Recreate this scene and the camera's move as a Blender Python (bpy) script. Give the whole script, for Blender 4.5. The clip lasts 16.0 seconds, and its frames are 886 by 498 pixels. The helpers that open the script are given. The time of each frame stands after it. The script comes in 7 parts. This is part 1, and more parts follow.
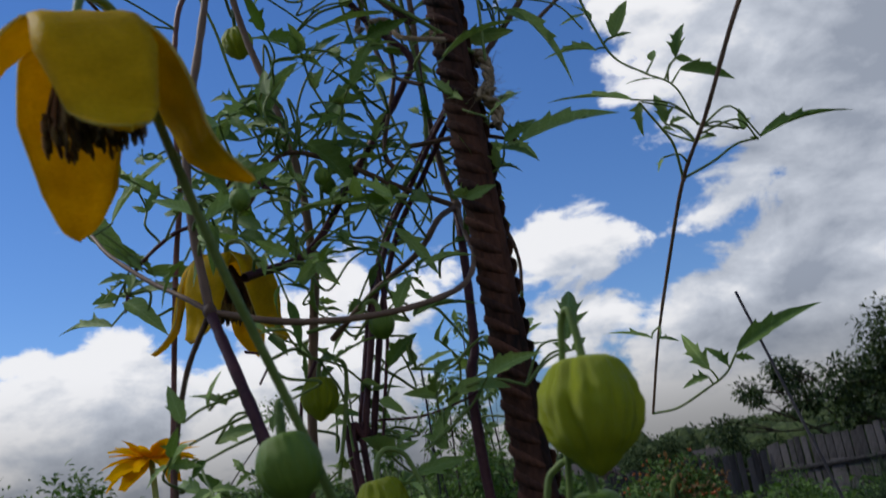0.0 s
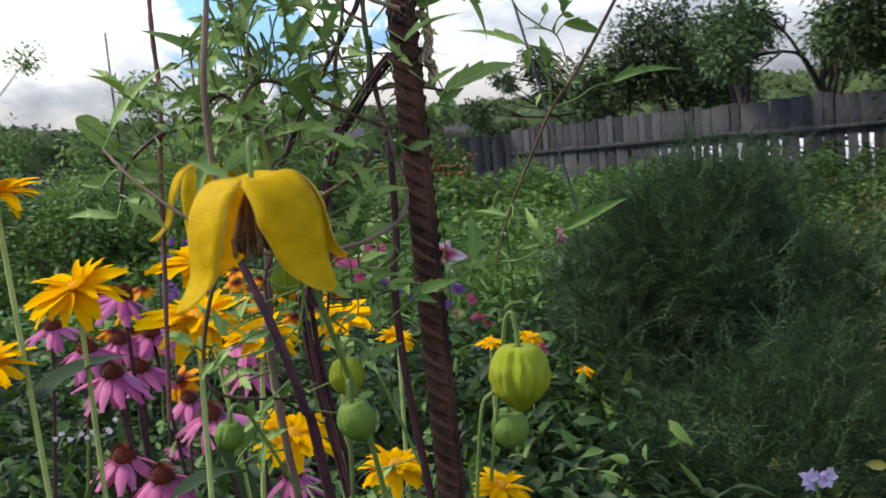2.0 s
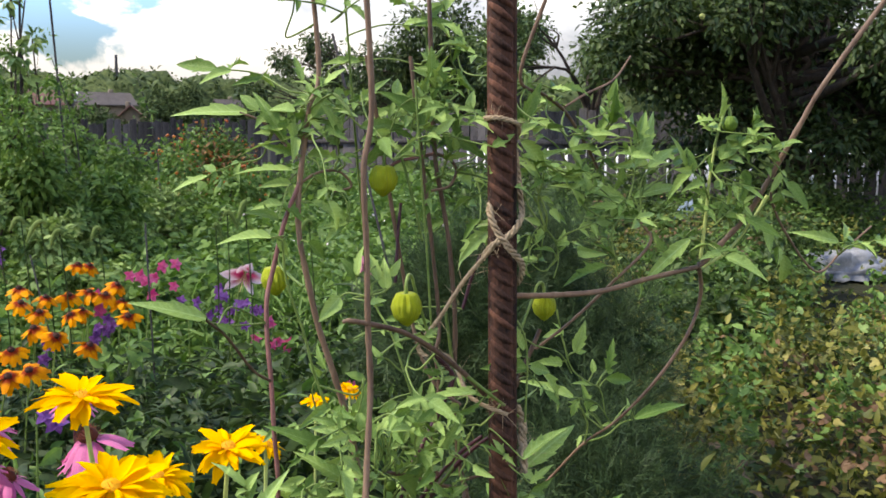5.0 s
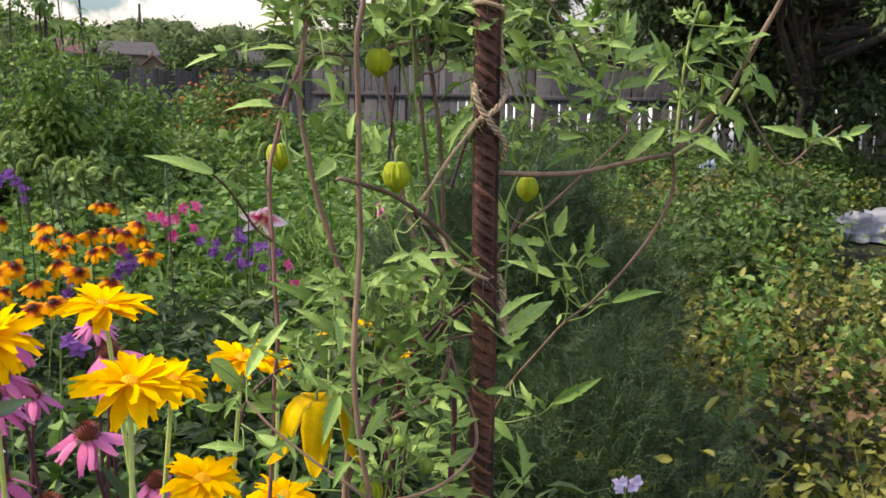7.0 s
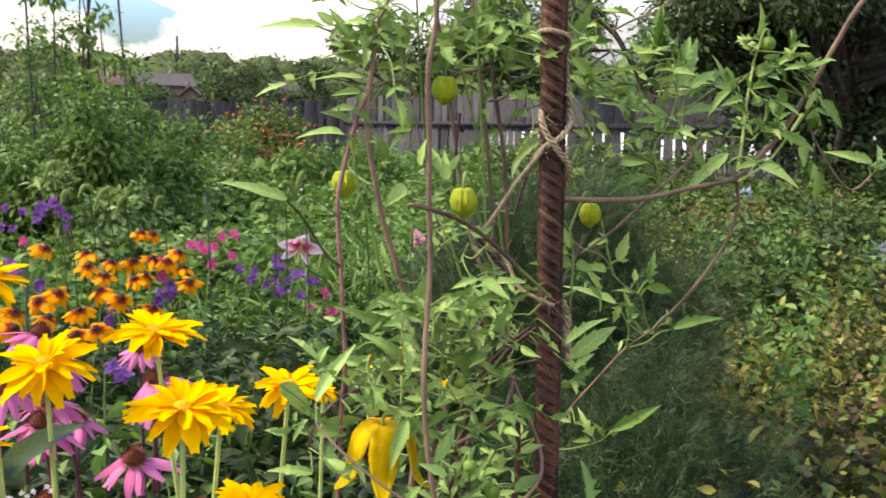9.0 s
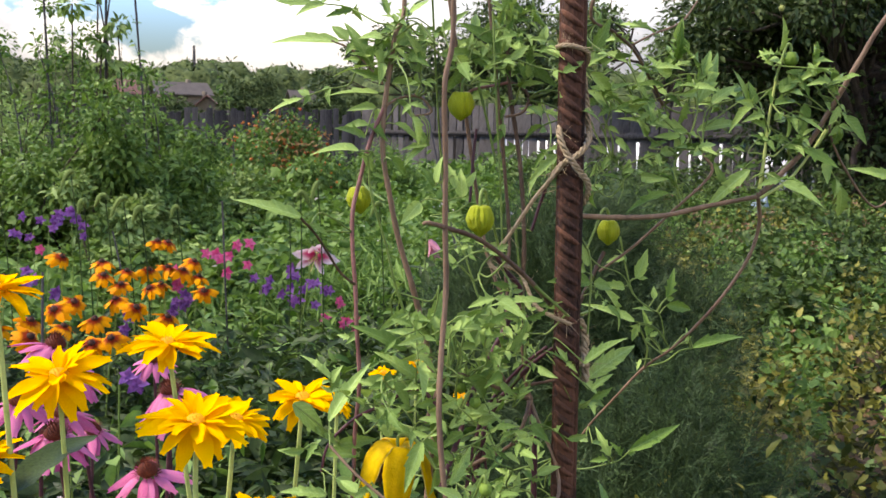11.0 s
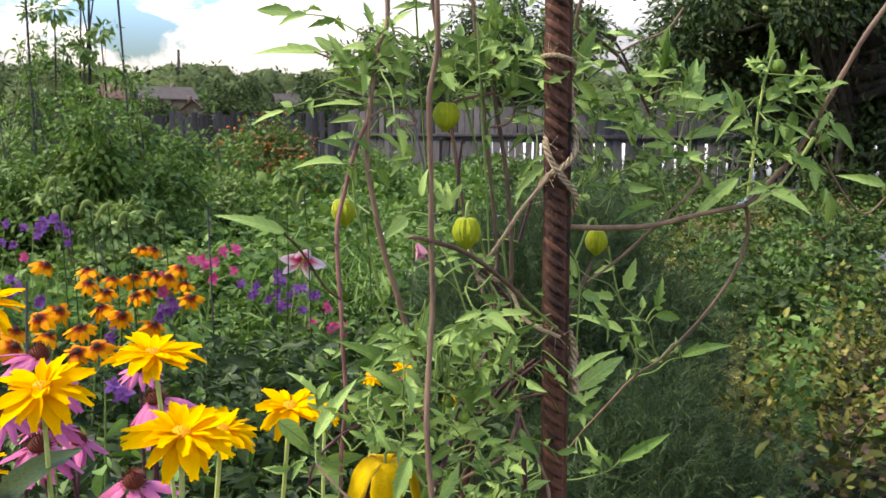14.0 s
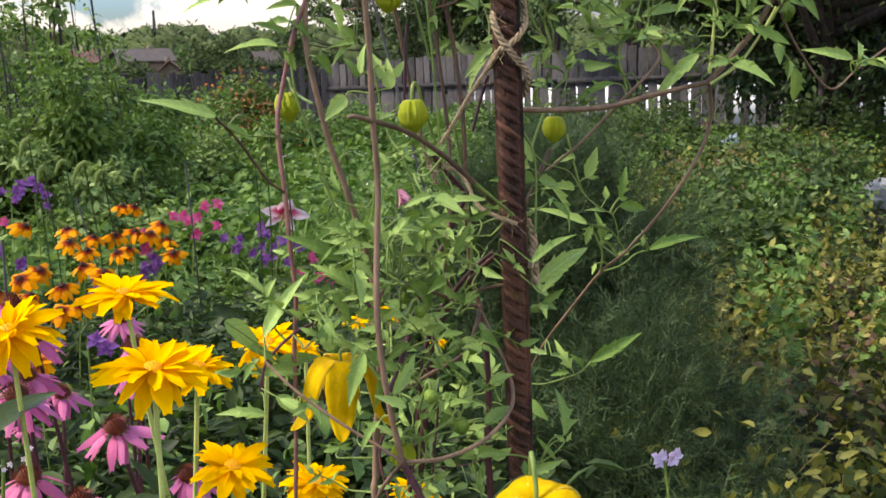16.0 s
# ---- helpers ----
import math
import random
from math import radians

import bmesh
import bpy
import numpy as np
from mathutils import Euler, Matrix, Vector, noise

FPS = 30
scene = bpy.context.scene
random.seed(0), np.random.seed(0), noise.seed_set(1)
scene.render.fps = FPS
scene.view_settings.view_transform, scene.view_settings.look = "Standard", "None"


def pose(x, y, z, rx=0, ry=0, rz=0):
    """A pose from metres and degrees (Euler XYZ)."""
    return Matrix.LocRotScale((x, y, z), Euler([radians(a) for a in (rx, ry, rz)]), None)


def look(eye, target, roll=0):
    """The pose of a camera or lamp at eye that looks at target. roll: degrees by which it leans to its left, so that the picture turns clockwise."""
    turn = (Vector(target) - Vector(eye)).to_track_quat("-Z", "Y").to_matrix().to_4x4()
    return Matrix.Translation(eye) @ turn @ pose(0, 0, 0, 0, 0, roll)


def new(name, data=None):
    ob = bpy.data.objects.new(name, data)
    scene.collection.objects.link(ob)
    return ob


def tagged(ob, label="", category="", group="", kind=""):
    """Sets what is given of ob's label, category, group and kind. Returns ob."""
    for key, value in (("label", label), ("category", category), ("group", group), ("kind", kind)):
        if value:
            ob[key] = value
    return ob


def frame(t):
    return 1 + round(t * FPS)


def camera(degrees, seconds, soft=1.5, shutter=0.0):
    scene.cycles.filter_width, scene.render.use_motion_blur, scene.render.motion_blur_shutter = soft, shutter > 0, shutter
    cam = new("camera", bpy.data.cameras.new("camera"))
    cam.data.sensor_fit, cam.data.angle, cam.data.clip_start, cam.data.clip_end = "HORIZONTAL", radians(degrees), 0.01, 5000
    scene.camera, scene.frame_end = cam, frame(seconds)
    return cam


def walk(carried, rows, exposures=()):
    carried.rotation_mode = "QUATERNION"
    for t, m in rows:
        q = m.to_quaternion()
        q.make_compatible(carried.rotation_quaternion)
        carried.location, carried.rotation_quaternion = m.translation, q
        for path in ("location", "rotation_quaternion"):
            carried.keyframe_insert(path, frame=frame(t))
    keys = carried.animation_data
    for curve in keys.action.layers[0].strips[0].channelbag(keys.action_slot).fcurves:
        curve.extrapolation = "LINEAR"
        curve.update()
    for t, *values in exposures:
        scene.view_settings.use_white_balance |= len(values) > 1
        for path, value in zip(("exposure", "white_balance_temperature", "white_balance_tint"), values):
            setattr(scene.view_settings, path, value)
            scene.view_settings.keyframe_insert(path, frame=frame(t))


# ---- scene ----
cam = camera(51.2, 16.0, 1.5, 0.3)
PATH = [
    (0, (0.042, 0.025, 1.01), (0.067, 1.94, 1.586), -8.8),
    (0.5, (0.045, 0.014, 1.019), (0.073, 1.98, 1.386), -10.2),
    (1, (0.045, -0.016, 1.034), (0.126, 1.976, 1.193), -10.1),
    (1.5, (0.021, -0.057, 1.062), (0.259, 1.928, 1.017), -7.7),
    (2, (-0.015, -0.072, 1.092), (0.43, 1.869, 0.906), -4.7),
    (2.5, (-0.057, -0.074, 1.129), (0.53, 1.825, 0.911), -2.7),
    (3, (-0.101, -0.061, 1.168), (0.58, 1.809, 0.965), -1.7),
    (3.5, (-0.132, -0.034, 1.21), (0.678, 1.782, 0.987), -2.3),
    (3.7, (-0.138, -0.024, 1.224), (0.716, 1.77, 0.994), -2.2),
    (5.8, (-0.144, -0.067, 1.27), (0.759, 1.695, 0.988), 0.7),
    (6, (-0.148, -0.072, 1.265), (0.734, 1.698, 0.966), 1.1),
    (6.5, (-0.156, -0.086, 1.25), (0.701, 1.692, 0.926), 1.5),
    (7, (-0.146, -0.088, 1.236), (0.722, 1.682, 0.897), 1.0),
    (7.5, (-0.146, -0.084, 1.233), (0.732, 1.682, 0.902), 0.6),
    (8, (-0.144, -0.077, 1.233), (0.748, 1.684, 0.912), 0.5),
    (8.5, (-0.145, -0.078, 1.235), (0.732, 1.693, 0.927), 0.6),
    (9, (-0.161, -0.084, 1.235), (0.647, 1.725, 0.955), 0.7),
    (9.2, (-0.164, -0.087, 1.236), (0.61, 1.737, 0.963), 0.7),
    (11.5, (-0.157, -0.076, 1.238), (0.624, 1.747, 0.978), 0.8),
    (12, (-0.155, -0.076, 1.238), (0.641, 1.739, 0.966), 0.4),
    (12.5, (-0.152, -0.073, 1.236), (0.655, 1.734, 0.948), -0.1),
    (13, (-0.154, -0.074, 1.235), (0.651, 1.735, 0.95), 0.1),
    (13.5, (-0.155, -0.073, 1.239), (0.652, 1.737, 0.97), 0.3),
    (14, (-0.156, -0.072, 1.242), (0.649, 1.741, 0.986), 0.3),
    (14.5, (-0.154, -0.069, 1.242), (0.659, 1.74, 0.982), 0.1),
    (15, (-0.143, -0.064, 1.235), (0.687, 1.732, 0.945), -0.6),
    (15.5, (-0.136, -0.063, 1.222), (0.692, 1.729, 0.898), -1.3),
    (16, (-0.136, -0.066, 1.212), (0.683, 1.723, 0.854), -2.1),
]
EXPOSURES = [(0.0, -0.34, 6400, 10), (1.0, 0.0, 6500, 10), (1.5, 0.22, 6700, 10), (2.0, 0.95, 6700, 9), (2.5, 1.5, 6700, 9), (3.0, 1.52, 6800, 10), (3.7, 1.5, 6800, 10), (5.8, 1.48, 7700, 11), (7.0, 1.56, 7800, 12), (8.0, 1.79, 7800, 13), (9.0, 1.78, 7700, 13), (11.5, 1.52, 7500, 13), (12.5, 1.48, 7400, 12), (13.2, 1.52, 7500, 12), (14.0, 1.6, 7500, 12), (15.0, 1.56, 7600, 12), (16.0, 1.53, 7700, 12)]
walk(cam, [(t, look(eye, target, roll)) for t, eye, target, roll in PATH], EXPOSURES)
cam.data.dof.use_dof = True
cam.data.dof.focus_distance = 0.55
cam.data.dof.aperture_fstop = 52.0

# ---- sky and sun ----
SUN_TURN, SUN_HEIGHT = radians(-70.0), radians(48.0)
world = bpy.data.worlds.new("sky")
scene.world = world
world.use_nodes = True
WN, WL = world.node_tree.nodes, world.node_tree.links
WN.clear()


def wmath(op, a, b=None):
    n = WN.new("ShaderNodeMath")
    n.operation = op
    for i, v in enumerate((a, b)):
        if v is None:
            continue
        if isinstance(v, (int, float)):
            n.inputs[i].default_value = v
        else:
            WL.new(v, n.inputs[i])
    return n.outputs[0]


sky = WN.new("ShaderNodeTexSky")
sky.sky_type, sky.sun_disc = "NISHITA", False
sky.sun_elevation, sky.sun_rotation = SUN_HEIGHT, SUN_TURN
sky.air_density, sky.dust_density, sky.ozone_density = 1.0, 0.0, 4.0
way = WN.new("ShaderNodeTexCoord").outputs["Generated"]
split = WN.new("ShaderNodeSeparateXYZ")
WL.new(way, split.inputs[0])
sx, sy, sz = split.outputs
# heaped clouds: noise over the vault of the sky, a little flattened
flat = WN.new("ShaderNodeCombineXYZ")
WL.new(sx, flat.inputs[0])
WL.new(sy, flat.inputs[1])
WL.new(wmath("MULTIPLY", sz, 1.7), flat.inputs[2])


def cloud_noise(scale, detail, rough, shift):
    m = WN.new("ShaderNodeMapping")
    m.inputs["Location"].default_value = shift
    WL.new(flat.outputs[0], m.inputs[0])
    n = WN.new("ShaderNodeTexNoise")
    n.inputs["Scale"].default_value, n.inputs["Detail"].default_value = scale, detail
    n.inputs["Roughness"].default_value = rough
    n.inputs["Distortion"].default_value = 0.25
    WL.new(m.outputs[0], n.inputs["Vector"])
    return n.outputs[0]


big = cloud_noise(3.1, 8.0, 0.50, (3.1, 0.4, 0.0))
fine = cloud_noise(11.0, 9.0, 0.60, (7.7, 2.2, 1.0))
over_big = cloud_noise(3.1, 8.0, 0.50, (3.1 - 0.03, 0.4, 0.075))
over_fine = cloud_noise(11.0, 9.0, 0.60, (7.7 - 0.02, 2.2, 1.04))
# a great grey cloud to the north-east, small white heaps low to the north, clear sky above them
def heap(middle, reach, weight):
    d = WN.new("ShaderNodeVectorMath")
    d.operation = "DISTANCE"
    WL.new(way, d.inputs[0])
    d.inputs[1].default_value = middle
    near = wmath("MAXIMUM", wmath("SUBTRACT", 1.0, wmath("MULTIPLY", d.outputs["Value"], 1.0 / reach)), 0.0)
    return wmath("MULTIPLY", wmath("POWER", near, 0.7), weight)


lift = heap((0.46, 0.78, 0.43), 0.29, 0.36)
for middle, reach, weight in (((0.47, 0.84, 0.27), 0.27, 0.36), ((0.155, 0.96, 0.215), 0.115, 0.21), ((-0.02, 0.965, 0.235), 0.10, 0.20), ((-0.335, 0.926, 0.168), 0.12, 0.23), ((0.13, 0.956, 0.255), 0.09, 0.20), ((-0.085, 0.955, 0.27), 0.07, 0.17), ((-0.17, 0.965, 0.185), 0.12, 0.20), ((0.30, 0.94, 0.13), 0.17, 0.22)):
    lift = wmath("MAXIMUM", lift, heap(middle, reach, weight))
hole = wmath("MULTIPLY", wmath("MINIMUM", wmath("MAXIMUM", wmath("SUBTRACT", sz, 0.13), 0.0), 0.10), 1.25)
low_ = wmath("MULTIPLY", wmath("MAXIMUM", wmath("SUBTRACT", 0.19, sz), 0.0), 0.75)
south = wmath("MULTIPLY", wmath("MAXIMUM", wmath("MULTIPLY", sy, -1.0), 0.0), 0.15)
heaps = wmath("ADD", wmath("MULTIPLY", big, 0.62), wmath("MULTIPLY", fine, 0.38))
cover = wmath("ADD", wmath("ADD", wmath("SUBTRACT", heaps, hole), low_), wmath("ADD", lift, south))
lowness = wmath("MINIMUM", wmath("MULTIPLY", wmath("MAXIMUM", wmath("SUBTRACT", 0.15, sz), 0.0), 11.0), 1.0)
veil = wmath("ADD", wmath("MULTIPLY", wmath("MULTIPLY", lowness, wmath("MINIMUM", wmath("MAXIMUM", wmath("MULTIPLY", wmath("ADD", sx, 0.12), 6.0), 0.0), 1.0)), wmath("ADD", wmath("MULTIPLY", wmath("SUBTRACT", heaps, 0.47), 9.0), 0.16)), wmath("MAXIMUM", heap((0.46, 0.81, 0.35), 0.20, 0.58), heap((0.375, 0.895, 0.235), 0.17, 0.62)))
mask = WN.new("ShaderNodeMapRange")
mask.interpolation_type = "SMOOTHSTEP"
for i, v in enumerate((0.470, 0.52), 1):
    mask.inputs[i].default_value = v
WL.new(cover, mask.inputs[0])
# lit tops and grey undersides: where the cloud thickens overhead it is shaded
above = wmath("ADD", wmath("MULTIPLY", wmath("SUBTRACT", over_big, big), 3.2), wmath("MULTIPLY", wmath("SUBTRACT", over_fine, fine), 1.5))
thick = wmath("MULTIPLY", wmath("SUBTRACT", cover, 0.50), 1.25)
shade = WN.new("ShaderNodeValToRGB")
ramp = shade.color_ramp
ramp.elements[0].position, ramp.elements[0].color = 0.12, (0.98, 0.98, 1.0, 1)
ramp.elements[1].position, ramp.elements[1].color = 1.0, (0.34, 0.38, 0.46, 1)
mid = ramp.elements.new(0.48)
mid.color = (0.62, 0.66, 0.74, 1)
WL.new(wmath("ADD", wmath("ADD", above, thick), wmath("ADD", veil, 0.12)), shade.inputs[0])
clear = WN.new("ShaderNodeBackground")
clear.inputs[1].default_value = 0.15
deep = WN.new("ShaderNodeHueSaturation")
deep.inputs["Hue"].default_value, deep.inputs["Saturation"].default_value, deep.inputs["Value"].default_value = 0.51, 1.2, 0.95
WL.new(sky.outputs[0], deep.inputs["Color"])
WL.new(deep.outputs[0], clear.inputs[0])
cloudy = WN.new("ShaderNodeBackground")
cloudy.inputs[1].default_value = 1.12
WL.new(shade.outputs[0], cloudy.inputs[0])
# sky strength cut towards the horizon, in place of the camera's tone compression
low_dim = WN.new("ShaderNodeMapRange")
low_dim.interpolation_type = "SMOOTHSTEP"
for k, v in enumerate((0.045, 0.205, 0.31, 1.0), 1):
    low_dim.inputs[k].default_value = v
WL.new(sz, low_dim.inputs[0])
WL.new(wmath("MULTIPLY", low_dim.outputs[0], 1.12), cloudy.inputs[1])
WL.new(wmath("MULTIPLY", wmath("POWER", low_dim.outputs[0], 1.45), 0.15), clear.inputs[1])
mix = WN.new("ShaderNodeMixShader")
WL.new(mask.outputs[0], mix.inputs[0])
WL.new(clear.outputs[0], mix.inputs[1])
WL.new(cloudy.outputs[0], mix.inputs[2])
out = WN.new("ShaderNodeOutputWorld")
WL.new(mix.outputs[0], out.inputs[0])

sun = new("sun", bpy.data.lights.new("sun", "SUN"))
sun.data.energy, sun.data.angle, sun.data.color = 2.6, radians(16), (1.0, 0.95, 0.87)
sun.matrix_world = look((-6, -2, 8), (-6 + math.cos(SUN_HEIGHT) * math.sin(-SUN_TURN), -2 - 0.35 * math.cos(SUN_HEIGHT), 8 - math.sin(SUN_HEIGHT)))

# ---- materials ----
rng = np.random.default_rng(7)


def mat(name, low, high, rough=0.6, scale=30.0, bump=0.0, vary=0.25, through_light=0.0, metal=0.0, grain=None, spread="object", coat=0.0, stretch=(1, 1, 1), spec=0.2):
    """A surface between two colours, mottled at two scales, that differs from piece to piece."""
    m = bpy.data.materials.new(name)
    m.use_nodes = True
    n, l = m.node_tree.nodes, m.node_tree.links
    b = n["Principled BSDF"]
    b.inputs["Roughness"].default_value = rough
    b.inputs["Metallic"].default_value = metal
    b.inputs["Coat Weight"].default_value = coat
    b.inputs["Specular IOR Level"].default_value = spec
    co = n.new("ShaderNodeTexCoord").outputs["Object"]
    mp = n.new("ShaderNodeMapping")
    mp.inputs["Scale"].default_value = stretch
    l.new(co, mp.inputs[0])
    one, two = n.new("ShaderNodeTexNoise"), n.new("ShaderNodeTexNoise")
    one.inputs["Scale"].default_value, one.inputs["Detail"].default_value = scale, 4.0
    two.inputs["Scale"].default_value, two.inputs["Detail"].default_value = scale * 7.0, 3.0
    for t in (one, two):
        l.new(mp.outputs[0], t.inputs["Vector"])
    if spread == "island":
        ran = n.new("ShaderNodeNewGeometry").outputs["Random Per Island"]
    else:
        ran = n.new("ShaderNodeObjectInfo").outputs["Random"]
    a = n.new("ShaderNodeMath")
    a.operation = "MULTIPLY_ADD"
    l.new(ran, a.inputs[0])
    a.inputs[1].default_value, a.inputs[2].default_value = vary * 2, -vary
    s = n.new("ShaderNodeMath")
    s.operation = "MULTIPLY_ADD"
    l.new(two.outputs[0], s.inputs[0])
    s.inputs[1].default_value = 0.5
    l.new(one.outputs[0], s.inputs[2])
    s2 = n.new("ShaderNodeMath")
    s2.operation = "ADD"
    l.new(s.outputs[0], s2.inputs[0])
    l.new(a.outputs[0], s2.inputs[1])
    r = n.new("ShaderNodeMapRange")
    r.inputs[1].default_value, r.inputs[2].default_value = 0.45, 1.05
    l.new(s2.outputs[0], r.inputs[0])
    c = n.new("ShaderNodeMix")
    c.data_type = "RGBA"
    c.inputs[6].default_value, c.inputs[7].default_value = (*low, 1), (*high, 1)
    l.new(r.outputs[0], c.inputs[0])
    l.new(c.outputs[2], b.inputs["Base Color"])
    if bump:
        u = n.new("ShaderNodeBump")
        u.inputs["Strength"].default_value, u.inputs["Distance"].default_value = bump, 0.2 / scale
        l.new(s.outputs[0], u.inputs["Height"])
        l.new(u.outputs[0], b.inputs["Normal"])
    if through_light:
        tr, mx = n.new("ShaderNodeBsdfTranslucent"), n.new("ShaderNodeMixShader")
        hs = n.new("ShaderNodeHueSaturation")
        hs.inputs["Value"].default_value, hs.inputs["Saturation"].default_value = 1.25, 1.1
        l.new(c.outputs[2], hs.inputs["Color"])
        l.new(hs.outputs[0], tr.inputs[0])
        mx.inputs[0].default_value = through_light
        l.new(b.outputs[0], mx.inputs[1])
        l.new(tr.outputs[0], mx.inputs[2])
        l.new(mx.outputs[0], n["Material Output"].inputs[0])
    return m


M_RUST = mat("rusted_steel", (0.013, 0.009, 0.008), (0.135, 0.058, 0.034), 0.85, 85, 0.9, 0.16, stretch=(1, 1, 0.45), spec=0.2)
M_TWINE = mat("sisal_twine", (0.19, 0.135, 0.078), (0.47, 0.365, 0.235), 0.9, 500, 0.5, 0.05)
M_STEM = mat("vine_stem", (0.07, 0.04, 0.026), (0.22, 0.14, 0.09), 0.55, 120, 0.25, 0.2, stretch=(1, 1, 0.25))
M_PURPLE = mat("purple_stem", (0.04, 0.014, 0.02), (0.105, 0.04, 0.045), 0.45, 120, 0.2, 0.15)
M_YOUNG = mat("green_stem", (0.085, 0.14, 0.028), (0.19, 0.26, 0.07), 0.5, 120, 0.15, 0.15)
M_ROSY = mat("rosy_stem", (0.13, 0.055, 0.048), (0.26, 0.125, 0.105), 0.5, 120, 0.2, 0.15)
M_PALE = mat("pale_stem", (0.27, 0.34, 0.09), (0.46, 0.52, 0.17), 0.5, 60, 0.1, 0.1)
M_LEAF = mat("clematis_leaf", (0.088, 0.165, 0.028), (0.29, 0.415, 0.11), 0.5, 90, 0.3, 0.36, 0.16, spec=0.18)
M_POD = mat("lime_bud", (0.235, 0.29, 0.010), (0.43, 0.475, 0.026), 0.42, 260, 0.5, 0.12, 0.15)
M_YELLOW = mat("yellow_sepal", (0.58, 0.38, 0.004), (0.82, 0.58, 0.016), 0.45, 170, 0.6, 0.06, 0.45, spec=0.05)
M_STAMEN = mat("brown_stamen", (0.07, 0.03, 0.025), (0.22, 0.13, 0.07), 0.7, 300, 0.2, 0.2)
M_RIM = mat("pale_sepal_edge", (0.60, 0.50, 0.10), (0.80, 0.70, 0.24), 0.7, 300, 0.4, 0.1, 0.3, spec=0.05)
M_BROWNTIP = mat("brown_anther", (0.09, 0.05, 0.025), (0.30, 0.22, 0.10), 0.8, 300, 0.2, 0.3, spread="island")
M_ANTHER = mat("pale_anther", (0.30, 0.24, 0.08), (0.50, 0.42, 0.18), 0.7, 300, 0.2, 0.2)
M_GOLD = mat("golden_petal", (0.72, 0.35, 0.001), (0.92, 0.53, 0.003), 0.55, 60, 0.25, 0.10, 0.22, spec=0.0)
M_GOLDDISC = mat("orange_disc", (0.55, 0.22, 0.004), (0.80, 0.40, 0.01), 0.7, 400, 0.6, 0.1)
M_PINK = mat("pink_petal", (0.46, 0.07, 0.20), (0.66, 0.18, 0.35), 0.5, 60, 0.3, 0.25, 0.2)
M_CONE = mat("russet_cone", (0.045, 0.010, 0.008), (0.21, 0.045, 0.014), 0.7, 400, 0.5, 0.1)
M_DARKDISC = mat("dark_disc", (0.02, 0.008, 0.006), (0.09, 0.03, 0.015), 0.7, 400, 0.5, 0.1)
M_VIOLET = mat("violet_petal", (0.13, 0.04, 0.18), (0.35, 0.15, 0.43), 0.5, 80, 0.2, 0.3, 0.2, spread="island")
M_ROSE = mat("rose_petal", (0.52, 0.05, 0.17), (0.72, 0.17, 0.33), 0.5, 80, 0.2, 0.2, 0.2, spread="island")
M_WHITEP = mat("white_petal", (0.66, 0.56, 0.58), (0.82, 0.76, 0.76), 0.5, 80, 0.2, 0.1, 0.2)
M_LILAC = mat("lilac_petal", (0.46, 0.38, 0.54), (0.62, 0.54, 0.68), 0.5, 80, 0.2, 0.1, 0.2)
M_RED = mat("berry_red", (0.28, 0.05, 0.012), (0.50, 0.17, 0.03), 0.4, 80, 0.1, 0.3, spread="island")
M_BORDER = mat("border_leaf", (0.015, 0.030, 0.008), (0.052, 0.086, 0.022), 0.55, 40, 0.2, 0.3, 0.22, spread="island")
M_FIELD = mat("bed_leaf", (0.046, 0.1, 0.018), (0.15, 0.245, 0.056), 0.55, 30, 0.2, 0.32, 0.25, spread="island")
M_BEAN = mat("bean_leaf", (0.085, 0.145, 0.034), (0.265, 0.365, 0.12), 0.55, 20, 0.2, 0.35, 0.25, spread="island")
M_COVER = mat("ground_cover_leaf", (0.024, 0.042, 0.008), (0.215, 0.205, 0.042), 0.55, 2.2, 0.0, 0.34, 0.22, spread="island")
M_BROWNLEAF = mat("browned_leaf", (0.07, 0.04, 0.022), (0.19, 0.115, 0.06), 0.7, 30, 0.2, 0.3, 0.15, spread="island")
# weed leaf darker than bed_leaf: the apple tree's shade is in its colour
M_SHADEWEED = mat("shaded_weed_leaf", (0.022, 0.045, 0.010), (0.085, 0.135, 0.032), 0.55, 30, 0.2, 0.32, 0.2, spread="island")
M_RUSSET = mat("russet_leaf", (0.10, 0.062, 0.022), (0.27, 0.135, 0.05), 0.6, 30, 0.2, 0.32, 0.2, spread="island")
M_DILL = mat("feathery_leaf", (0.013, 0.028, 0.009), (0.060, 0.100, 0.034), 0.6, 20, 0.0, 0.42, 0.12, spread="island")
M_TREE = mat("tree_leaf", (0.018, 0.036, 0.01), (0.07, 0.105, 0.03), 0.5, 10, 0.1, 0.35, 0.18, spread="island")
M_FARTREE = mat("far_tree_leaf", (0.03, 0.055, 0.015), (0.10, 0.15, 0.048), 0.5, 10, 0.1, 0.35, 0.2, spread="island")
M_WOODS = mat("distant_leaf", (0.03, 0.052, 0.014), (0.078, 0.112, 0.036), 0.8, 1, 0.0, 0.35, 0.1, spread="island")
M_FOX = mat("bristly_head", (0.09, 0.14, 0.03), (0.19, 0.26, 0.075), 0.8, 300, 0.5, 0.15, 0.2)
M_BOARD = mat("weathered_board", (0.026, 0.024, 0.024), (0.108, 0.098, 0.096), 0.85, 6, 0.5, 0.25, stretch=(6, 6, 0.5))
M_BARK = mat("bark", (0.025, 0.018, 0.014), (0.09, 0.07, 0.055), 0.9, 14, 0.8, 0.1, stretch=(1, 1, 0.3))
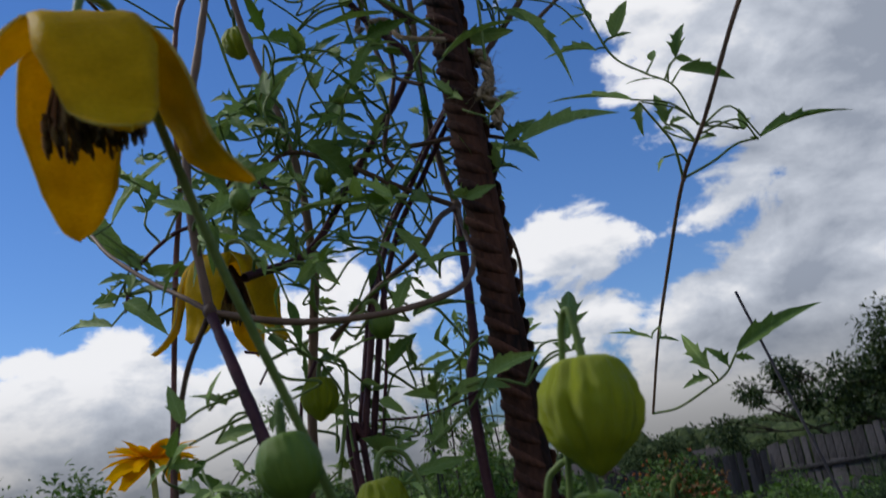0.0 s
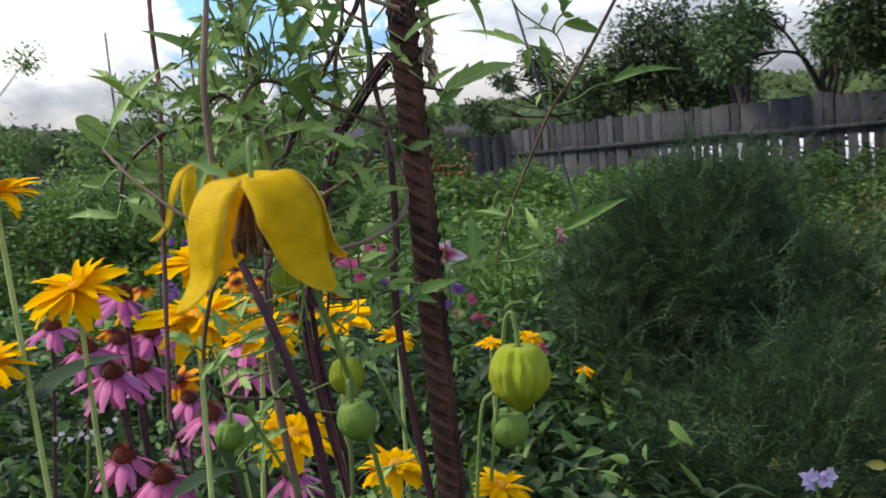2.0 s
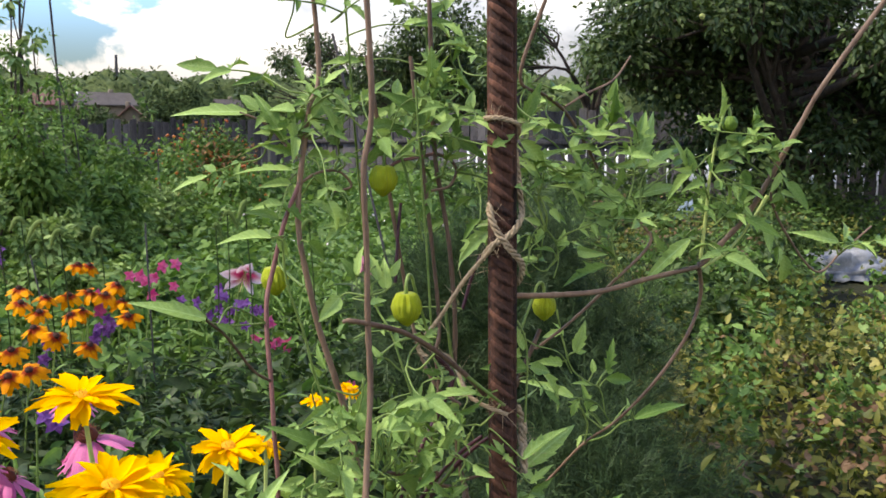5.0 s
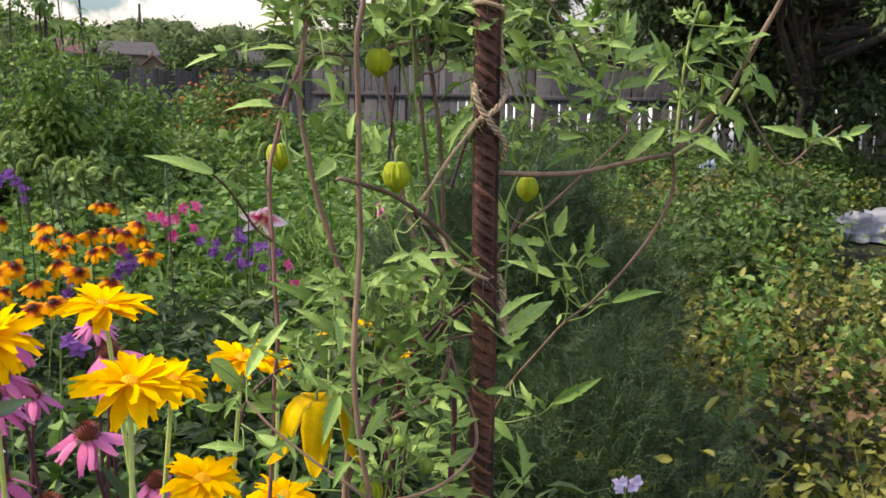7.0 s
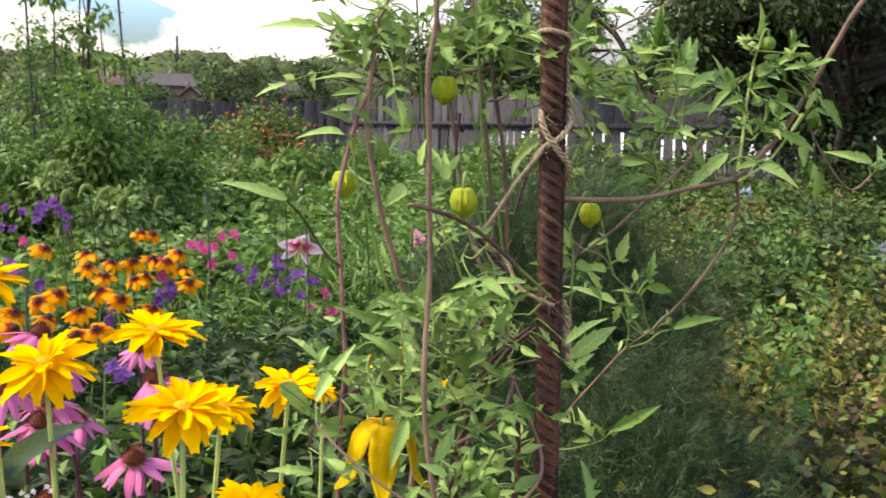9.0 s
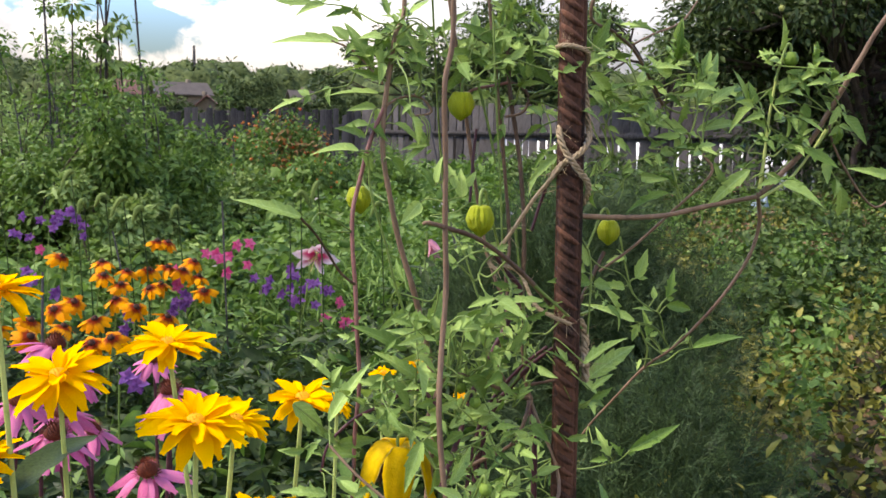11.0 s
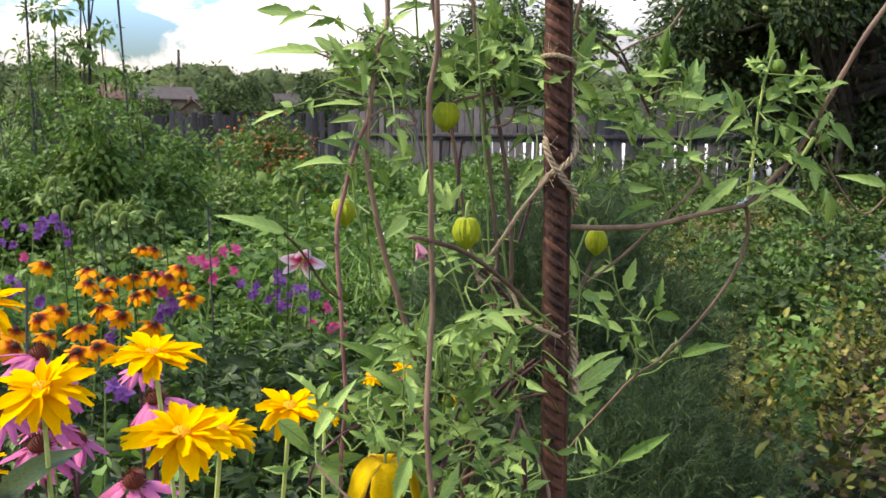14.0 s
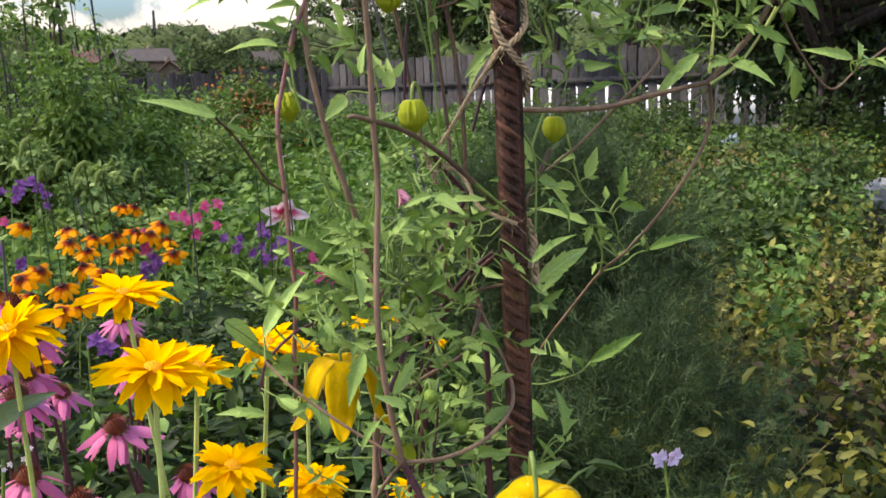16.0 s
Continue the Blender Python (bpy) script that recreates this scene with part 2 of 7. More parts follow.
M_SOIL = mat("garden_soil", (0.012, 0.013, 0.007), (0.035, 0.038, 0.016), 0.95, 2.0, 0.6, 0.0)
M_ROOF = mat("slate_sheet_roof", (0.062, 0.052, 0.047), (0.11, 0.094, 0.084), 0.8, 1.5, 0.3, 0.1)
M_REDROOF = mat("red_sheet_roof", (0.17, 0.085, 0.07), (0.26, 0.13, 0.1), 0.7, 1.5, 0.2, 0.1)
M_WALL = mat("house_wall", (0.10, 0.085, 0.065), (0.21, 0.175, 0.135), 0.85, 1.5, 0.2, 0.1)
M_WHITEWALL = mat("whitewashed_wall", (0.68, 0.69, 0.70), (0.84, 0.84, 0.84), 0.85, 1.5, 0.1, 0.1)
M_FILM = mat("plastic_film", (0.15, 0.155, 0.165), (0.32, 0.33, 0.345), 0.35, 10, 0.5, 0.1)
M_STAKE = mat("dark_stake", (0.03, 0.028, 0.03), (0.10, 0.09, 0.09), 0.7, 60, 0.3, 0.2, stretch=(1, 1, 0.2))
M_APPLE = mat("green_apple", (0.34, 0.40, 0.10), (0.52, 0.55, 0.20), 0.4, 30, 0.1, 0.2)


def veined(m, width, gain):
    """A paler midrib and faint side veins, laid along the leaf's own length."""
    n, l = m.node_tree.nodes, m.node_tree.links
    b = n["Principled BSDF"]
    old = b.inputs["Base Color"].links[0].from_socket
    sp = n.new("ShaderNodeSeparateXYZ")
    l.new(n.new("ShaderNodeTexCoord").outputs["Object"], sp.inputs[0])

    def op(kind, a, c):
        q = n.new("ShaderNodeMath")
        q.operation = kind
        for k, v in enumerate((a, c)):
            if isinstance(v, (int, float)):
                q.inputs[k].default_value = v
            else:
                l.new(v, q.inputs[k])
        return q.outputs[0]

    ax = op("ABSOLUTE", sp.outputs[0], 0.0)
    rib_ = n.new("ShaderNodeMapRange")
    rib_.inputs[1].default_value, rib_.inputs[2].default_value, rib_.inputs[3].default_value, rib_.inputs[4].default_value = 0.0, width, 1.0, 0.0
    l.new(ax, rib_.inputs[0])
    side = op("POWER", op("ABSOLUTE", op("SINE", op("MULTIPLY", op("SUBTRACT", sp.outputs[1], op("MULTIPLY", ax, 0.9)), 26.0), 0.0), 0.0), 14.0)
    fac = op("MINIMUM", op("ADD", op("MULTIPLY", rib_.outputs[0], 0.8), op("MULTIPLY", side, 0.35)), 1.0)
    hv = n.new("ShaderNodeHueSaturation")
    hv.inputs["Value"].default_value, hv.inputs["Saturation"].default_value = gain, 0.85
    l.new(old, hv.inputs["Color"])
    mx = n.new("ShaderNodeMix")
    mx.data_type = "RGBA"
    l.new(fac, mx.inputs[0])
    l.new(old, mx.inputs[6])
    l.new(hv.outputs[0], mx.inputs[7])
    l.new(mx.outputs[2], b.inputs["Base Color"])


def zoned(m, colour, start, end, side):
    """Another colour at a petal's foot, which fades out between start and end of its length."""
    n, l = m.node_tree.nodes, m.node_tree.links
    b = n["Principled BSDF"]
    old = b.inputs["Base Color"].links[0].from_socket
    sp = n.new("ShaderNodeSeparateXYZ")
    l.new(n.new("ShaderNodeTexCoord").outputs["Object"], sp.inputs[0])
    ax, far, wob = n.new("ShaderNodeMath"), n.new("ShaderNodeMath"), n.new("ShaderNodeTexNoise")
    ax.operation, far.operation = "ABSOLUTE", "MULTIPLY_ADD"
    l.new(sp.outputs[0], ax.inputs[0])
    l.new(ax.outputs[0], far.inputs[0])
    far.inputs[1].default_value = side
    l.new(sp.outputs[1], far.inputs[2])
    r = n.new("ShaderNodeMapRange")
    r.interpolation_type = "SMOOTHSTEP"
    for k, v in enumerate((start, end, 1.0, 0.0), 1):
        r.inputs[k].default_value = v
    l.new(far.outputs[0], r.inputs[0])
    mx = n.new("ShaderNodeMix")
    mx.data_type = "RGBA"
    l.new(r.outputs[0], mx.inputs[0])
    l.new(old, mx.inputs[6])
    mx.inputs[7].default_value = (*colour, 1)
    l.new(mx.outputs[2], b.inputs["Base Color"])
    for link in [q for q in l if q.to_node.bl_idname == "ShaderNodeHueSaturation" and q.from_socket == old]:
        l.new(mx.outputs[2], link.to_socket)


M_YELLOWLEAF = mat("yellowed_leaf", (0.20, 0.17, 0.04), (0.40, 0.36, 0.12), 0.6, 30, 0.2, 0.3, 0.2, spread="island")
M_LILYP = mat("lily_petal", (0.64, 0.46, 0.50), (0.82, 0.70, 0.72), 0.5, 80, 0.2, 0.1, 0.25)
zoned(M_LILYP, (0.42, 0.05, 0.12), 0.42, 0.95, 1.2)
M_LILYPINK = mat("pink_lily_petal", (0.50, 0.16, 0.25), (0.70, 0.36, 0.43), 0.5, 80, 0.2, 0.1, 0.25)
M_AMBER = mat("amber_petal", (0.60, 0.18, 0.002), (0.80, 0.35, 0.004), 0.5, 60, 0.2, 0.25, 0.2, spec=0.05)
zoned(M_AMBER, (0.24, 0.026, 0.006), 0.18, 0.50, -0.25)
veined(M_LEAF, 0.018, 1.45)
veined(M_PINK, 0.02, 0.80)


# ---- mesh helpers ----
def mesh_of(verts, faces, name="mesh", smooth=True):
    """A mesh from arrays; faces is an array of triangles or quads, or a plain list."""
    me = bpy.data.meshes.new(name)
    if isinstance(faces, np.ndarray):
        k, n = faces.shape[1], len(faces)
        me.vertices.add(len(verts))
        me.vertices.foreach_set("co", np.ascontiguousarray(verts, np.float32).ravel())
        me.loops.add(n * k)
        me.loops.foreach_set("vertex_index", np.ascontiguousarray(faces, np.int32).ravel())
        me.polygons.add(n)
        me.polygons.foreach_set("loop_start", np.arange(0, n * k, k, dtype=np.int32))
        me.polygons.foreach_set("use_smooth", np.full(n, smooth))
        me.update(calc_edges=True)
    else:
        me.from_pydata([tuple(v) for v in verts], [], [tuple(f) for f in faces])
        me.polygons.foreach_set("use_smooth", [smooth] * len(me.polygons))
        me.update()
    return me


def place_of(ob):
    m = ob.matrix_basis.copy()
    return place_of(ob.parent) @ ob.matrix_parent_inverse @ m if ob.parent else m


def part(name, me, material, parent=None, label="", m=None):
    """One mesh object; m is its pose in the world, or under its parent if the parent stands at the origin."""
    if isinstance(me, tuple):
        me = mesh_of(*me)
    if material is not None and not me.materials:
        me.materials.append(material)
    ob = new(name, me)
    if parent is not None:
        ob.parent = parent
        ob.matrix_parent_inverse = place_of(parent).inverted()
    if m is not None:
        ob.matrix_basis = m
    if label:
        tagged(ob, label)
    return ob


def thing(name, at, label, category, group="", kind=""):
    ob = new(name)
    ob.empty_display_size = 0.02
    ob.matrix_basis = Matrix.Translation(at)
    return tagged(ob, label, category, group, kind)


def glide(points, steps=8):
    """A smooth line through points."""
    p = np.array(points, float)
    if len(p) < 3:
        return np.array([p[0] + (p[-1] - p[0]) * s for s in np.linspace(0, 1, steps + 1)])
    q = np.vstack([2 * p[0] - p[1], p, 2 * p[-1] - p[-2]])
    s = np.linspace(0, 1, steps, endpoint=False)[:, None]
    made = []
    for i in range(len(p) - 1):
        a, b, c, d = q[i:i + 4]
        made.append(0.5 * (2 * b + (c - a) * s + (2 * a - 5 * b + 4 * c - d) * s**2 + (3 * b - a - 3 * c + d) * s**3))
    return np.vstack(made + [p[-1:]])


def tube(line, radii, sides=8, caps=True):
    """Rings of vertices along a line, and the faces between them."""
    line = np.asarray(line, float)
    radii = np.broadcast_to(np.asarray(radii, float), (len(line),))
    along = np.gradient(line, axis=0)
    along /= np.linalg.norm(along, axis=1, keepdims=True) + 1e-12
    ref = np.array((0.3, 0.9, 0.2)) if abs(along[0][2]) > 0.8 else np.array((0.1, 0.2, 0.97))
    verts, turn = [], np.linspace(0, 2 * np.pi, sides, endpoint=False)
    for p, a, r in zip(line, along, radii):
        side = np.cross(a, ref)
        side /= np.linalg.norm(side) + 1e-12
        ref = np.cross(side, a)
        verts.append(p + r * (np.cos(turn)[:, None] * side + np.sin(turn)[:, None] * ref))
    i, j = np.meshgrid(np.arange(len(line) - 1), np.arange(sides), indexing="ij")
    k = (j + 1) % sides
    faces = np.stack([i * sides + j, i * sides + k, (i + 1) * sides + k, (i + 1) * sides + j], -1).reshape(-1, 4)
    return np.vstack(verts), faces


def joined(pieces):
    """Several (verts, faces) of one face size as one."""
    vs, fs, n = [], [], 0
    for v, f in pieces:
        vs.append(v)
        fs.append(f + n)
        n += len(v)
    return np.vstack(vs), np.vstack(fs)


def blade(length=1.0, width=0.3, bulk=0.4, steps=8, fold=0.25, droop=0.2, teeth=0.0, notch=0.0, wave=0.0, seed=0):
    """A leaf or petal along +y from the origin, faces up: a midrib and two sides; teeth cut its edge, notch its tip."""
    g = np.random.default_rng(seed)
    u = np.linspace(0, 1, steps + 1)
    w = width * length * 0.5 * (u**bulk * (1 - u) ** (0.75)) / max((u**bulk * (1 - u) ** 0.75).max(), 1e-6)
    w[0] = width * length * 0.05
    verts = []
    for i, (s, h) in enumerate(zip(u, w)):
        cut = 1 + teeth * (0.9 if i % 2 else -0.5) * (1 if 0 < i < steps else 0)
        z = -droop * length * s**2
        ripple = wave * length * (g.random(2) - 0.5)
        back = -0.12 * teeth * length if i % 2 else 0
        verts += [(-h * cut, s * length + back, z + fold * h + ripple[0]), (-h * 0.5, s * length, z + fold * h * 0.35), (0, s * length, z), (h * 0.5, s * length, z + fold * h * 0.35), (h * cut, s * length + back, z + fold * h + ripple[1])]
    verts = np.array(verts)
    if notch:
        verts[-5:, 1] += notch * length * np.array((0.1, 0.0, -0.6, 0.0, 0.1))
        verts[-5:, 0] += width * length * np.array((-0.22, -0.1, 0, 0.1, 0.22))
    i, j = np.meshgrid(np.arange(steps), np.arange(4), indexing="ij")
    a = (i * 5 + j).ravel()
    return verts, np.stack([a, a + 1, a + 6, a + 5], 1)


def toothed(cuts=((0.22, 0.26), (0.40, 0.20)), width=0.12, tail=0.5, fold=0.3, droop=0.25, twist=0.0, seed=0):
    """A vine leaflet along +y: coarse forward teeth at cuts (place, reach) on each side, then a long plain tip."""
    g = np.random.default_rng(seed)
    us = np.unique(np.concatenate([np.linspace(0, 1, 11), [c for c, w in cuts], [c + 0.05 for c, w in cuts], [c - 0.10 for c, w in cuts]]).round(3))
    verts = []
    for u in us:
        body = width * min(1.0, 0.25 + u / 0.2) * (1.0 if u < tail else max(0.02, 1 - ((u - tail) / (1 - tail)) ** 1.7))
        row = []
        for s in (-1, 1):
            w, fwd = body, 0.0
            for c, reach in cuts:
                c2 = c + 0.04 * s * (1 if seed % 2 else -1)
                d = u - c
                if -0.10 <= d <= 0:
                    k = 1 + d / 0.10
                    w = max(w, body + (reach - body) * k**1.2)
                    fwd = max(fwd, 0.07 * k)
            row.append((s * w * (0.9 + 0.2 * g.random()), fwd))
        z = -droop * u * u
        ang = twist * u
        pts = [(row[0][0], u + row[0][1], fold * abs(row[0][0])), (row[0][0] * 0.5, u + row[0][1] * 0.4, fold * abs(row[0][0]) * 0.35), (0, u, 0), (row[1][0] * 0.5, u + row[1][1] * 0.4, fold * row[1][0] * 0.35), (row[1][0], u + row[1][1], fold * row[1][0])]
        verts += [(x * math.cos(ang) + q * math.sin(ang), y, z + q * math.cos(ang) - x * math.sin(ang)) for x, y, q in pts]
    i, j = np.meshgrid(np.arange(len(us) - 1), np.arange(4), indexing="ij")
    a = (i * 5 + j).ravel()
    return np.array(verts), np.stack([a, a + 1, a + 6, a + 5], 1)


def lobed(size=1.0, fold=0.2, seed=0):
    """A small three-lobed leaf, cheap, for masses of foliage."""
    g = np.random.default_rng(seed)
    rim = []
    for a, r in ((-100, .34), (-72, .62), (-52, .74), (-34, .52), (-14, .88), (0, 1.0), (14, .88), (34, .52), (52, .74), (72, .62), (100, .34)):
        r *= 0.9 + 0.2 * g.random()
        rim.append((size * r * math.sin(radians(a)), size * (0.12 + r * math.cos(radians(a))), size * (fold * r * abs(math.sin(radians(a))) - 0.18 * r * r)))
    verts = np.array([(0, 0, 0)] + rim)
    return verts, np.array([(0, i, i + 1) for i in range(1, len(rim))])


def simple(size=1.0, width=0.45, fold=0.25, droop=0.25):
    """A plain pointed leaf of six triangles, for masses of foliage."""
    w = size * width / 2
    v = np.array([(0, 0, 0), (-w * .8, .28 * size, fold * w), (0, .33 * size, -.03 * size), (w * .8, .28 * size, fold * w), (-w * .75, .62 * size, fold * w - droop * size * .3), (0, .66 * size, -droop * size * .4), (w * .75, .62 * size, fold * w - droop * size * .3), (0, size, -droop * size)])
    f = np.array([(0, 2, 1), (0, 3, 2), (1, 2, 5), (1, 5, 4), (2, 3, 6), (2, 6, 5), (4, 5, 7), (5, 6, 7)])
    return v, f


def turns(ahead, up):
    """Frames whose y is ahead and whose z leans to up; arrays of rows."""
    y = ahead / (np.linalg.norm(ahead, axis=1, keepdims=True) + 1e-9)
    x = np.cross(y, up)
    x /= np.linalg.norm(x, axis=1, keepdims=True) + 1e-9
    z = np.cross(x, y)
    return np.stack([x, y, z], -1)


def strewn(shapes, spots, ahead, sizes, up=None, name="leaves"):
    """Copies of leaf shapes at spots, as one mesh."""
    n = len(spots)
    if up is None:
        up = np.array((0, -0.15, 0.9)) + rng.normal(0, 0.6, (n, 3))
    R = turns(np.asarray(ahead, float), up)
    kind = rng.integers(0, len(shapes), n)
    pieces = []
    for k, (v, f) in enumerate(shapes):
        pick = np.flatnonzero(kind == k)
        if not len(pick):
            continue
        w = np.einsum("nij,vj->nvi", R[pick], v) * np.asarray(sizes)[pick][:, None, None] + np.asarray(spots)[pick][:, None]
        pieces.append((w.reshape(-1, 3), (f[None] + (np.arange(len(pick)) * len(v))[:, None, None]).reshape(-1, f.shape[1])))
    return mesh_of(*joined(pieces), name)


def heading(n, flat=0.6):
    """Random ways, more level the larger flat is."""
    d = rng.normal(0, 1, (n, 3))
    d[:, 2] *= 1 - flat
    return d / np.linalg.norm(d, axis=1, keepdims=True)


def frame_at(at, ahead, up=(0, 0, 1), size=1.0):
    R = turns(np.array([ahead], float), np.array([up], float))[0]
    return Matrix.Translation(at) @ Matrix([(*R[i], 0) for i in range(3)] + [(0, 0, 0, 1)]) @ Matrix.Diagonal((size, size, size, 1))

# ---- the ground ----
def ground_height(x, y):
    return 0.05 * np.sin(x * 0.9 + 1.0) * np.cos(y * 0.7) * np.exp(-(x**2 + y**2) / 900.0)


gx = np.concatenate([np.geomspace(-900, -13, 14), np.linspace(-12, 14, 66), np.geomspace(15, 900, 14)])
gy = np.concatenate([np.geomspace(-900, -7, 12), np.linspace(-6, 20, 66), np.geomspace(21, 1200, 14)])
GX, GY = np.meshgrid(gx, gy, indexing="ij")
i, j = np.meshgrid(np.arange(len(gx) - 1), np.arange(len(gy) - 1), indexing="ij")
a = (i * len(gy) + j).ravel()
tagged(part("ground", (np.stack([GX, GY, ground_height(GX, GY)], -1).reshape(-1, 3), np.stack([a, a + len(gy), a + len(gy) + 1, a + 1], 1)), M_SOIL), "dark weedy garden soil under the plants", "ground", kind="structure")

# ---- the old plank fence ----
FENCE = [(-16.0, 21.0), (5.6, 17.6), (7.9, 12.8), (9.6, 10.2), (12.0, 7.6), (15.5, 4.6)]


def box(w, d, h, chip=0.004, top=0.0):
    """A plank: its foot at the origin, w along x, d along y; top is the slant of its end."""
    c = chip
    pts = []
    for z, t in ((0, 0), (h - c, 1), (h, 2)):
        s = c if t == 2 else 0
        for x, y in ((-w / 2 + s, -d / 2 + s), (w / 2 - s, -d / 2 + s), (w / 2 - s, d / 2 - s), (-w / 2 + s, d / 2 - s)):
            pts.append((x, y, z + (top * x / w if t else 0)))
    f = [(3, 2, 1, 0), (8, 9, 10, 11)] + [(r * 4 + k, r * 4 + (k + 1) % 4, (r + 1) * 4 + (k + 1) % 4, (r + 1) * 4 + k) for r in (0, 1) for k in range(4)]
    return np.array(pts), np.array(f)


PLANKS = [mesh_of(*box(w, 0.02, h, 0.004, t), "plank", False) for w, h, t in ((0.12, 1.55, 0.02), (0.14, 1.50, -0.03), (0.105, 1.58, 0.0), (0.13, 1.46, 0.04))]
SLATS = [mesh_of(*box(w, 0.02, h, 0.004, t), "slat", False) for w, h, t in ((0.115, 1.16, 0.02), (0.145, 1.13, -0.02), (0.155, 1.19, 0.0))]
for me in PLANKS + SLATS:
    me.materials.append(M_BOARD)
for n, (p, q) in enumerate(zip(FENCE, FENCE[1:])):
    p, q = Vector((*p, 0)), Vector((*q, 0))
    run, turn = (q - p).length, math.degrees(math.atan2(q.y - p.y, q.x - p.x))
    fence = thing("plank_fence", p, "weathered grey plank fence with uneven boards" if n == 0 else "old grey fence of planks over gapped slats", "fence", "garden fence")
    w = lambda s, off, z, lean=0.0: Matrix.Translation(p.lerp(q, s / run) + Vector((0, 0, z))) @ pose(0, 0, 0, 0, lean, turn) @ pose(0, off, 0)
    s = 0.06
    while s < run - 0.05:
        if n == 0:
            part("plank", PLANKS[rng.integers(4)], None, fence, m=w(s, 0, 0, rng.normal(0, 0.7)))
            s += 0.137 + 0.01 * rng.random()
        else:
            part("plank", PLANKS[rng.integers(4)], None, fence, m=w(s, 0.045, 1.06 - 0.04 * rng.random(), rng.normal(0, 0.6)) @ Matrix.Diagonal((1.2, 1, 0.39, 1)))
            if rng.random() < 0.93:
                part("slat", SLATS[rng.integers(3)], None, fence, m=w(s, 0, 0, rng.normal(0, 1.2)))
            s += 0.150 + 0.045 * rng.random()
    for z in (0.35, 1.10) if n else (0.35, 1.2):
        part("rail", box(run, 0.04, 0.07, 0.005), M_BOARD, fence, m=Matrix.Translation(p.lerp(q, 0.5) + Vector((0, 0, z))) @ pose(0, 0, 0, 0, 0, turn) @ pose(0, -0.035 if n else 0.035, 0))
    for k in range(int(run / 2.4) + 1):
        part("post", box(0.10, 0.10, 1.50, 0.01), M_BOARD, fence, m=w(min(0.1 + k * 2.4, run - 0.1), 0.10, 0, rng.normal(0, 1)))


# ---- houses and woods beyond the fence ----
def house(at, turn, w, d, eave, ridge, roof, label):
    h = thing("house", at, label, "house", "village houses")
    body = np.array([(x, y, z) for z in (0, eave) for x, y in ((-w / 2, -d / 2), (w / 2, -d / 2), (w / 2, d / 2), (-w / 2, d / 2))] + [(-w / 2, 0, ridge - 0.05), (w / 2, 0, ridge - 0.05)])
    faces = [(0, 1, 5, 4), (2, 3, 7, 6), (3, 0, 4, 8, 7), (1, 2, 6, 9, 5)]
    m = Matrix.Translation(at) @ pose(0, 0, 0, 0, 0, turn)
    part("wall", mesh_of(body, faces, smooth=False), M_WALL, h, m=m)
    rise, o, t = ridge - eave, 0.35, 0.07
    for side in (-1, 1):
        y0, z0 = side * (d / 2 + o), eave - rise * o / (d / 2)
        v = [(x, y, z + k) for k in (0, t) for x, y, z in ((-w / 2 - o, 0, ridge), (w / 2 + o, 0, ridge), (w / 2 + o, y0, z0), (-w / 2 - o, y0, z0))]
        part("roof", mesh_of(v, [(0, 1, 2, 3), (7, 6, 5, 4), (0, 4, 5, 1), (1, 5, 6, 2), (2, 6, 7, 3), (3, 7, 4, 0)], smooth=False), roof, h, m=m)
    part("chimney", box(0.3, 0.3, 0.55, 0.03), M_WALL, h, m=m @ pose(w * 0.2, 0.2, ridge - 0.25))
    for x in (-0.25, 0.25) if w > 2 else ():
        win = part("window", box(0.9, 0.08, 1.1, 0.02), M_WHITEWALL, h, "white window frame", m=m @ pose(x * w, -d / 2 - 0.03, 0.9))
        part("pane", box(0.7, 0.04, 0.9, 0.01), M_DARKDISC, win, m=m @ pose(x * w, -d / 2 - 0.075, 1.0))
    if w > 2:
        part("window", box(0.7, 0.08, 0.7, 0.02), M_WHITEWALL, h, m=m @ pose(-w / 2 - 0.03, 0, eave + 0.1, 0, 0, 90))


house((9.42, 74.31, 0.0), 12, 3.7, 2.4, 3.6, 4.35, M_ROOF, "grey-roofed village house beyond the fence")
house((5.37, 77.73, 0.0), 30, 1.9, 1.8, 3.8, 4.6, M_REDROOF, "low village house with a dull reddish sheet roof")
house((8.85, 57.22, 0.0), 78, 1.9, 1.8, 2.1, 2.9, M_REDROOF, "small shed with a pale gable and red roof")
house((19.71, 77.41, 0.0), 5, 1.6, 1.8, 3.3, 4.1, M_ROOF, "grey-roofed house among the far trees")
# an added low white wall, only there so the fence gaps look bright
shed = thing("shed", (14.2, 14.6, 0), "low white wall added behind the fence to brighten its gaps", "shed")
part("wall", box(14.0, 0.2, 0.98, 0.02), M_WHITEWALL, shed, m=Matrix.Translation((14.2, 14.6, 0)) @ pose(0, 0, 0, 0, 0, -54))
mast = thing("radio_mast", (12.67, 89.0, 0.0), "thin grey lattice mast above the far trees", "mast")
for k in (-0.25, 0.25):
    part("leg", tube([(k, 0, 0), (k * 0.3, 0, 7.6)], 0.06, 6), M_STAKE, mast, m=Matrix.Translation(mast.location))
part("antenna", tube([(0, 0, 6.2), (0, 0, 8.4)], 0.12, 6), M_STAKE, mast, m=Matrix.Translation(mast.location))


